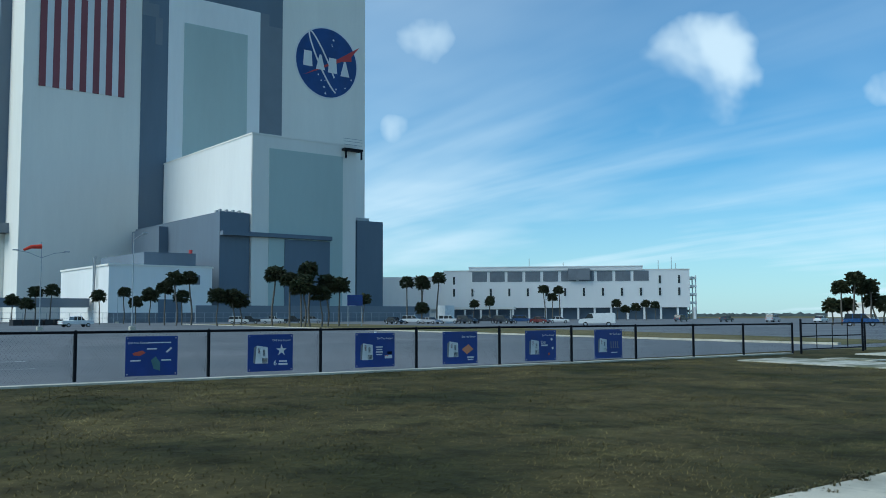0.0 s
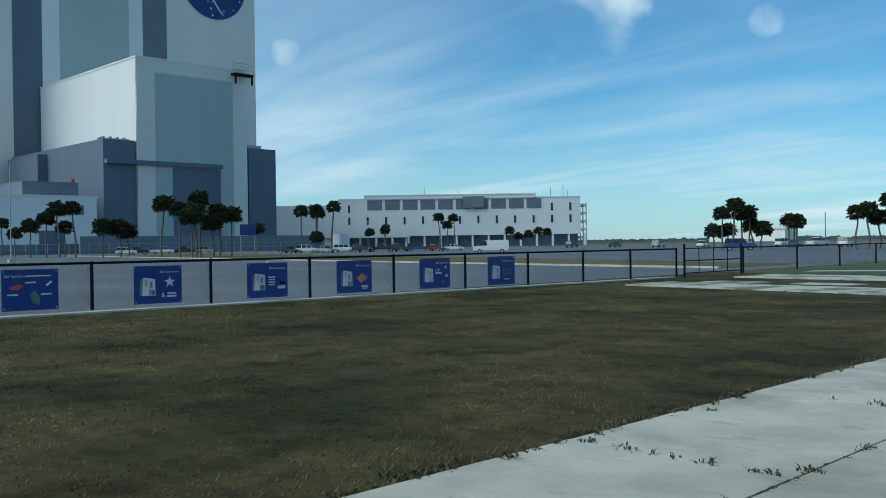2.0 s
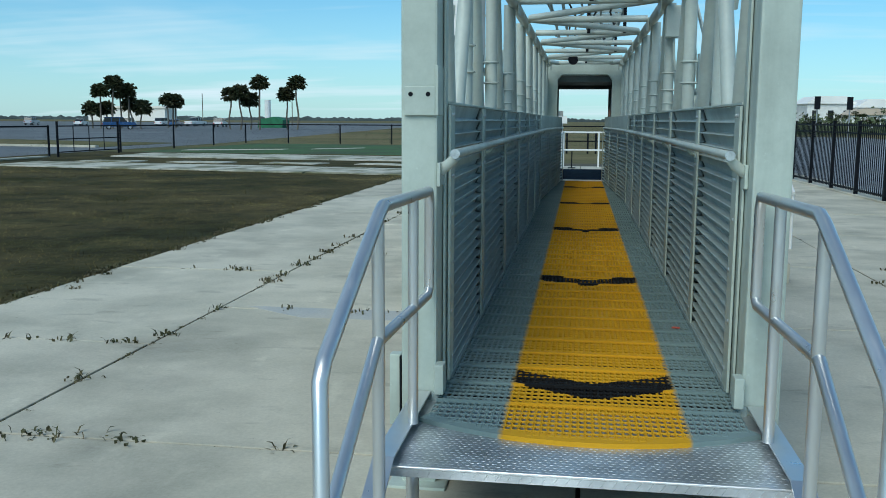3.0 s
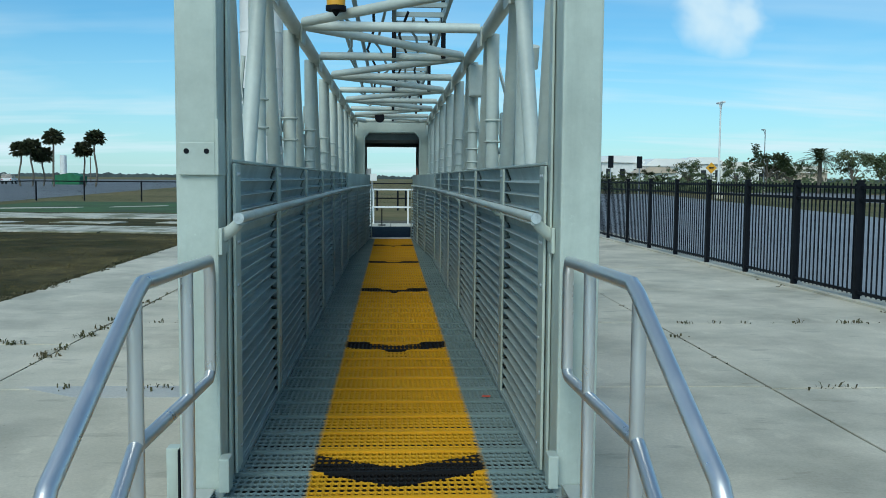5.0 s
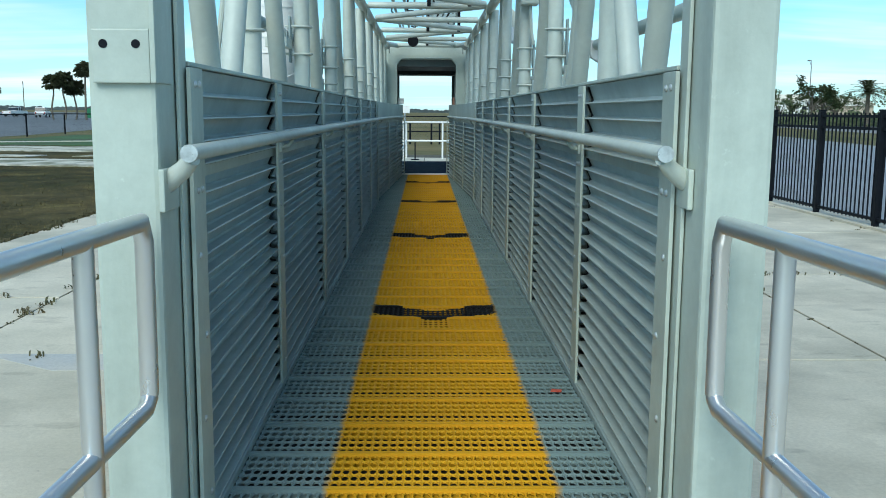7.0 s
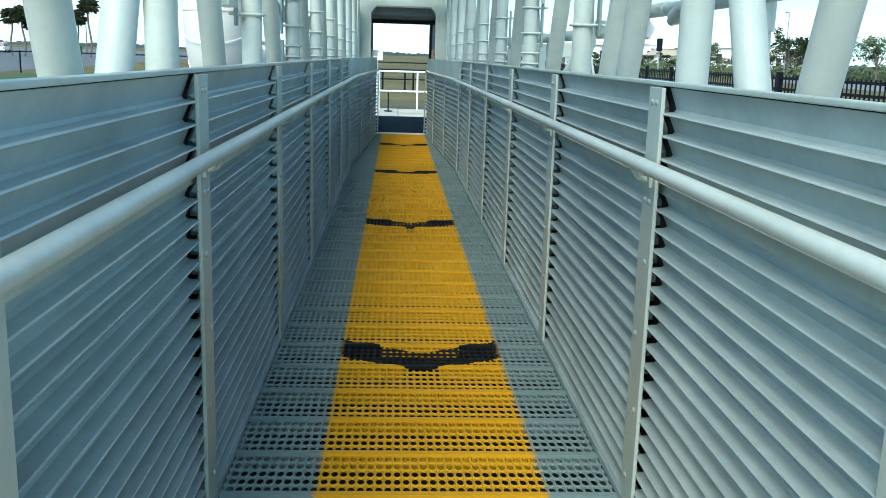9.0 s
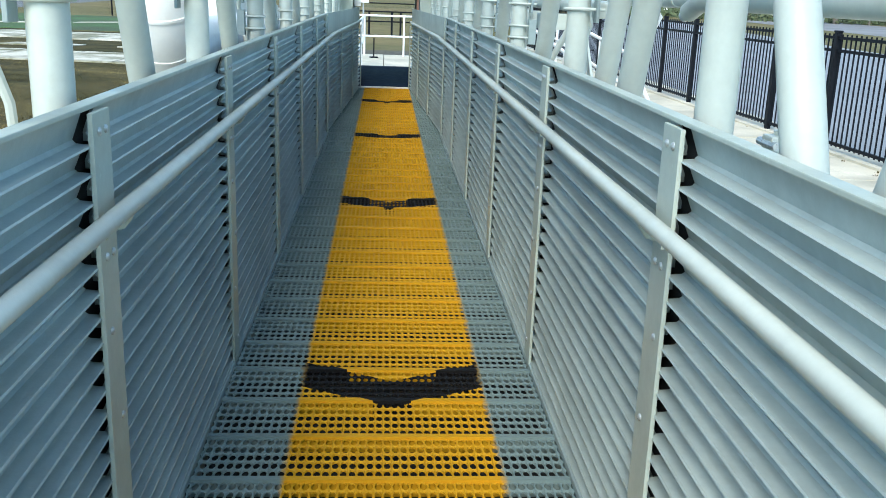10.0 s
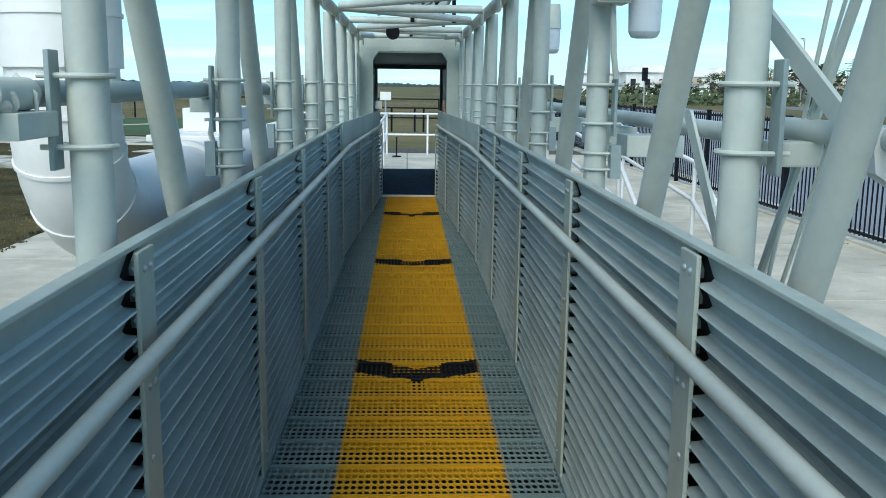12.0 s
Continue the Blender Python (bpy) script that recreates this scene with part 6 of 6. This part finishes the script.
for x, y, h, k, w in ((40.6, 124.8, 5.2, 1, 0.8), (46.5, 123.0, 6.0, 0, 0.9), (50.0, 121.4, 7.4, 2, 1.1), (52.0, 123.0, 6.6, 0, 1.0), (59.5, 117.0, 6.8, 1, 0.9), (63.0, 115.0, 6.2, 0, 1.1),
                      (34.0, 131.0, 3.4, 1, 1.0), (36.5, 129.0, 3.8, 0, 1.2), (31.0, 133.0, 3.0, 2, 1.3), (43.0, 130.0, 3.4, 1, 1.4), (66.0, 122.0, 6.5, 1, 1.0), (72.0, 112.0, 7.0, 0, 1.2), (56.0, 128.0, 5.2, 1, 1.3), (28.0, 138.0, 3.6, 0, 1.2)):
    tree(x, y, h, k, w)

# date palm: long arching feathered fronds
dp_t = thing("date_palm", "date palm with long arching fronds", "palm", (55.9, 118.6, 0))
part("trunk", tubed([(0, 0, 0), (0, 0, 4.3)], 0.3, 10, 0.24), M_BARK, dp_t)
r9 = random.Random(9)
vs, fs = [], []
for i in range(64):
    a, e = r9.uniform(0, 6.283), r9.uniform(-0.2, 1.3)
    prevp = None
    for k in range(9):
        s = k / 8
        l = 3.5 * s
        z = 4.35 + math.sin(e) * l * 0.95 - 1.6 * s * s
        p = Vector((math.cos(a) * math.cos(e) * l, math.sin(a) * math.cos(e) * l, z))
        if prevp is not None:
            d = (p - prevp).normalized()
            sd = d.cross(Vector((0, 0, 1)))
            sd = sd.normalized() if sd.length > 0.01 else Vector((1, 0, 0))
            for q in (-1, 1):
                for f in (0.2, 0.7):
                    b = prevp.lerp(p, f)
                    tipq = b + sd * q * 0.55 * (1.1 - s * 0.6) + d * 0.3 + Vector((0, 0, -0.1))
                    j = len(vs)
                    vs += [tuple(b - d * 0.06), tuple(b + d * 0.06), tuple(tipq)]
                    fs.append((j, j + 1, j + 2))
        prevp = p
me = bpy.data.meshes.new("crown")
me.from_pydata(vs, [], fs)
me.materials.append(M_FROND)
o = new("crown", me)
o.parent = dp_t
# low hedge line beyond the side road
vs, fs = [], []
for i in range(9000):
    y = r9.uniform(118, 150)
    x = r9.uniform(26, 95)
    z = abs(r9.gauss(0, 0.9))
    u = Vector((r9.gauss(0, 1), r9.gauss(0, 1), r9.gauss(0, 0.6))).normalized() * 0.3
    v = u.orthogonal() * 0.6
    p = Vector((x, y, z))
    j = len(vs)
    vs += [tuple(p - u), tuple(p + v), tuple(p + u), tuple(p - v)]
    fs.append((j, j + 1, j + 2, j + 3))
me = bpy.data.meshes.new("scrub")
me.from_pydata(vs, [], fs)
me.materials.append(M_LEAF)
tagged(new("scrub", me), "low green scrub and bushes behind the road", "bushes", kind="stuff")


# ---- houses, poles and signs on the far side ----
def house(x, y, w, d, h, turn, roof, wallm, label):
    t = thing("house", label, "house", (x, y, 0), turn, group="houses")
    part("wall_shell", boxed(-w / 2, w / 2, -d / 2, d / 2, 0, h), wallm, t)
    part("roof", prismed([(-w / 2 - 0.5, h), (w / 2 + 0.5, h), (w * 0.3, h + w * 0.16), (-w * 0.3, h + w * 0.16)], -d / 2 - 0.5, d / 2 + 0.5), roof, t)
    for k in range(3):
        xx = -w / 2 + w * (k + 0.5) / 3
        part("window", boxed(xx - w * 0.06, xx + w * 0.06, -d / 2 - 0.06, -d / 2 + 0.05, h * 0.35, h * 0.75), M_GLASSDARK, t)


house(48, 196, 9, 8, 5.2, 5, M_SIDING_W, M_WHITE, "white flat-fronted building behind trees")
house(57, 192, 10, 8, 4.4, 0, M_SIDING_W, M_WHITE, "white low building with a pale roof")
house(66, 196, 9, 8, 5.0, -5, M_SIDING_W, M_WHITE, "white building beyond the road")
house(52.5, 183, 7, 6, 3.0, 0, M_BRICKTAN, M_WHITE, "small white hut with a tan roof")
house(74, 192, 8, 7, 4.2, 0, M_SIDING, M_WHITE, "white house behind trees")
house(82.4, 184, 9, 7, 3.2, 0, M_SIDING, M_BRICKTAN, "pale hut under a low roof")
house(41, 205, 8, 7, 5.0, 0, M_SIDING_W, M_WHITE, "white house far beyond the road")


def pole_light(x, y, h, arms, label, r=0.09, mat=M_GALV):
    t = thing("street_lamp", label, "street lamp", (x, y, 0), group="street lamps")
    part("pole", tubed([(0, 0, 0), (0, 0, h)], r, 10, r * 0.6), mat, t, smooth=True)
    part("base", boxed(-0.35, 0.35, -0.35, 0.35, 0, 0.5, bevel=0.05), M_CONC, t)
    for dy, l in arms:
        part("arm", tubed([(0, 0, h - 0.9), (0, dy * l * 0.5, h - 0.25), (0, dy * l, h)], 0.04, 8), mat, t, smooth=True)
        part("lamp_head", boxed(-0.14, 0.14, dy * l - 0.35, dy * l + 0.35, h - 0.05, h + 0.1, bevel=0.04), mat, t)
    return t


l1 = pole_light(-127.6, 33.0, 10.4, ((-1, 3.2), (1, 3.2)), "double-armed street lamp with an orange windsock")
part("wind_pole", tubed([(0, 0, 10.3), (0, 0, 11.6)], 0.04, 8), M_GALV, l1)
part("windsock", tubed([(0, 0, 11.0), (0, -1.3, 10.9), (0, -2.2, 10.45)], 0.30, 12, 0.16, caps=False), M_WSOCK, l1, "orange cloth windsock", smooth=True)
pole_light(-118.9, 42.1, 12.6, ((1, 1.5),), "tall single-armed street lamp on the lot")
pole_light(29.2, 81.9, 8.5, ((-1, 0.5), (1, 0.5)), "white street lamp beyond the fence", 0.11, M_WHITE)
pole_light(49.6, 121.4, 8.4, ((1, 0.7),), "street lamp far beyond the road")
pole_light(-262, 88.0, 9.0, ((1, 1.0),), "street lamp by the white building")
pole_light(-300, 250, 12, ((1, 1.5),), "street lamp before the office building")
pole_light(-268, 262, 12, ((1, 1.5),), "street lamp before the office building")
ds = thing("warning_sign", "yellow diamond road sign on a post", "road sign", (23.6, 68.0, 0))
part("post", tubed([(0, 0, 0), (0, 0, 2.4)], 0.04, 8), M_GALV, ds)
part("plate", prismed([(-0.42, 2.55), (0, 2.13), (0.42, 2.55), (0, 2.97)], -0.05, -0.02), M_YELLOW, ds)
part("print_bar", boxed(-0.20, 0.20, -0.062, -0.051, 2.57, 2.63), M_BLACK, ds)
part("print_bar", boxed(-0.16, 0.16, -0.062, -0.051, 2.46, 2.52), M_BLACK, ds)
bs = thing("blue_sign", "large blue direction sign on two posts", "sign", (-138.5, 88.6, 0), 60)
part("board", boxed(-1.35, 1.35, -0.08, 0.08, 3.6, 5.5, bevel=0.02), M_SIGN, bs)
for x in (-1.2, 1.2):
    part("post", tubed([(x, 0.1, 0), (x, 0.1, 5.4)], 0.08, 8), M_GALV, bs)
for z, w in ((5.05, 1.7), (4.55, 2.0), (4.05, 1.4)):
    part("print_bar", boxed(-w / 2, w / 2, -0.10, -0.085, z - 0.1, z + 0.1), M_LOGOBLUE, bs)
wh = thing("white_box", "white utility box on the median", "utility box", (-172.0, 135.5, 0))
part("body", boxed(-1.4, 1.4, -1.4, 1.4, 0, 4.2, bevel=0.05), M_WHITE, wh)
gt = thing("green_tent", "green canvas shelter beside the palms", "shelter", (-58.5, 172, 0))
part("canopy", prismed([(-2.4, 0.0), (2.4, 0.0), (2.6, 1.5), (0.8, 2.1), (-2.2, 1.6)], -2, 2), M_GREENSHEET, gt)
for x, y, h in ((-70, 220, 6), (-110, 260, 9), (20, 240, 6)):
    t = thing("utility_pole", "thin utility pole in the distance", "pole", (x, y, 0), group="utility poles")
    part("pole", tubed([(0, 0, 0), (0, 0, h)], 0.12, 6), M_BARK, t)
wt_ = thing("white_tank", "slim white tank tower far off", "tower", (-104, 300, 0))
part("tank", tubed([(0, 0, 0), (0, 0, 8)], 1.0, 14), M_WHITE, wt_)
for x, y in ((4.5, 76), (5.2, 77.5)):
    t = thing("signal_post", "dark signal box on a thin post beyond the fence", "signal", (x * 4.0, y, 0), group="signals")
    part("post", tubed([(0, 0, 0), (0, 0, 2.6)], 0.05, 8), M_GALV, t)
    part("signal_box", boxed(-0.2, 0.2, -0.15, 0.15, 2.6, 3.6, bevel=0.03), M_BLACK, t)


# ---- vehicles ----
def paint(name, c):
    return material(name, c, 0.25, dark=0.05, scale=1.0, coat=0.6)


PAINTS = {"white": paint("white_car_paint", (0.75, 0.75, 0.73)), "dark": paint("dark_car_paint", (0.02, 0.025, 0.035)), "silver": paint("silver_car_paint", (0.35, 0.37, 0.4)),
          "red": paint("dark_red_car_paint", (0.12, 0.02, 0.02)), "blue": paint("blue_car_paint", (0.02, 0.07, 0.2))}
SHAPES = {
    "sedan": (4.7, 1.8, [(-2.35, 0.35), (2.35, 0.35), (2.35, 0.62), (2.2, 0.86), (1.2, 0.95), (-1.6, 0.98), (-2.3, 0.94)], [(-1.75, 0.96), (1.15, 0.93), (0.45, 1.42), (-0.95, 1.45)]),
    "suv": (4.8, 1.9, [(-2.4, 0.42), (2.4, 0.42), (2.4, 0.8), (2.25, 1.05), (1.2, 1.15), (-2.3, 1.12)], [(-2.25, 1.1), (1.2, 1.12), (0.55, 1.75), (-2.05, 1.78)]),
    "pickup": (5.7, 1.95, [(-2.85, 0.5), (2.85, 0.5), (2.85, 0.85), (2.75, 1.1), (1.3, 1.18), (-0.8, 1.2), (-0.8, 1.12), (-2.85, 1.12)], [(-0.85, 1.18), (1.25, 1.16), (0.6, 1.8), (-0.7, 1.82)]),
    "van": (5.8, 2.0, [(-2.9, 0.45), (2.9, 0.45), (2.9, 0.85), (2.75, 1.1), (1.9, 1.25), (1.2, 2.05), (-2.75, 2.1), (-2.9, 1.9)], [(0.55, 1.28), (1.95, 1.22), (1.3, 2.0), (0.75, 2.0)]),
}


def vehicle(kind_, colour, x, y, turn):
    L, W, body, glass = SHAPES[kind_]
    words = {"sedan": "sedan car", "suv": "sport utility car", "pickup": "pickup truck", "van": "cargo van"}[kind_]
    t = thing({"sedan": "car", "suv": "car", "pickup": "pickup_truck", "van": "van"}[kind_], "parked " + colour + " " + words + " on the lot", "vehicle", (x, y, 0), turn, group="parked vehicles")
    bm = prismed(body, -W / 2, W / 2)
    bmesh.ops.bevel(bm, geom=list(bm.edges), offset=0.06, segments=2, affect="EDGES")
    part("body", bm, PAINTS[colour], t, smooth=True)
    bm = prismed(glass, -W / 2 + 0.10, W / 2 - 0.10)
    if kind_ == "van":
        bmesh.ops.scale(bm, vec=(1, 1.14, 1), verts=bm.verts)
    part("cabin_glass", bm, M_GLASSDARK, t)
    top = max(p[1] for p in glass)
    xs = [p[0] for p in glass if p[1] > top - 0.1]
    if kind_ != "van":
        bm = boxed(min(xs) - 0.1, max(xs) + 0.1, -W / 2 + 0.12, W / 2 - 0.12, top - 0.04, top + 0.05, bevel=0.04)
        part("roof_panel", bm, PAINTS[colour], t)
        for f in (0.33, 0.66):
            xx = glass[0][0] + (glass[1][0] - glass[0][0]) * f
            part("door_pillar", boxed(xx - 0.05, xx + 0.05, -W / 2 + 0.08, W / 2 - 0.08, glass[0][1] - 0.05, top), PAINTS[colour], t)
    for wx in (-L * 0.31, L * 0.31):
        for wy in (-1, 1):
            wheel = part("wheel", tubed([(wx, wy * (W / 2 - 0.22), 0.35), (wx, wy * (W / 2 + 0.02), 0.35)], 0.35, 18), M_TYRE, t)
            part("rim", tubed([(wx, wy * (W / 2 + 0.02), 0.35), (wx, wy * (W / 2 + 0.035), 0.35)], 0.21, 14), M_RIM, wheel)
    for wy in (-1, 1):
        part("headlight", boxed(L / 2 - 0.04, L / 2 + 0.02, wy * (W / 2 - 0.35) - 0.18, wy * (W / 2 - 0.35) + 0.18, 0.66, 0.82, bevel=0.02), M_RIM, t)
        part("taillight", boxed(-L / 2 - 0.02, -L / 2 + 0.04, wy * (W / 2 - 0.2) - 0.1, wy * (W / 2 - 0.2) + 0.1, 0.7, 0.95, bevel=0.02), M_REDLAMP, t)


vehicle("pickup", "white", -187.6, 31.0, 100)
vehicle("pickup", "white", -165.3, 48.6, 100)
vehicle("van", "white", -100.5, 109.8, 222)
vehicle("pickup", "dark", -208, 102.0, 60)
vehicle("suv", "white", -206, 98.5, 60)
vehicle("pickup", "white", -206, 107.5, 60)
vehicle("pickup", "dark", -205, 112.5, 60)
vehicle("suv", "silver", -203, 117.0, 60)
for k, (kd, c) in enumerate((("sedan", "dark"), ("suv", "white"), ("sedan", "silver"), ("suv", "white"), ("suv", "dark"), ("pickup", "dark"), ("suv", "dark"), ("suv", "blue"), ("sedan", "red"), ("sedan", "white"))):
    a = 55.0 - 10.2 * k / 9
    d = 205 + 6 * (k % 2)
    vehicle(kd, c, -math.sin(radians(a)) * d, math.cos(radians(a)) * d, 10 + 35 * (k % 2))
for k, (kd, c) in enumerate((("suv", "dark"), ("sedan", "dark"), ("suv", "silver"), ("sedan", "white"), ("suv", "white"), ("sedan", "blue"), ("suv", "white"))):
    a = 37.5 - 2.6 * k
    vehicle(kd, c, -math.sin(radians(a)) * (260 - 12 * k), math.cos(radians(a)) * (260 - 12 * k), 100)
vehicle("suv", "blue", -68.0, 130.0, 30)
vehicle("pickup", "white", -82.0, 190.0, 80)
vehicle("suv", "white", -92.0, 196.0, 80)
vehicle("suv", "dark", -98.0, 190.0, 80)

# ---- anchor row of low cable reels beside the first lamp ----
for k in range(5):
    t = thing("cable_crate", "low dark crate stored on the lot", "crate", (-207 - 0.5 * k, 48.5 + 2.2 * k, 0), 12, group="crates")
    part("crate_body", boxed(-0.9, 0.9, -0.9, 0.9, 0.0, 1.2, bevel=0.05), M_BLACKMAT, t)
    part("crate_lid", boxed(-0.95, 0.95, -0.95, 0.95, 1.2, 1.28, bevel=0.02), M_BLACKMAT, t)
# wire fence line far behind the lot
ff = thing("far_fence", "grey wire security fence before the tall building", "fence")
for k in range(60):
    part("fence_post", tubed([(-262, 30 + k * 3.0, 0), (-262, 30 + k * 3.0, 3.0)], 0.07, 6), M_GALV, ff)
for z in (1.5, 2.95):
    part("fence_rail", tubed([(-262, 30, z), (-262, 207, z)], 0.05, 6), M_GALV, ff)
part("low_wall", boxed(-264.2, -263.8, 112, 200, 0, 5.2), M_SLATE2, ff)
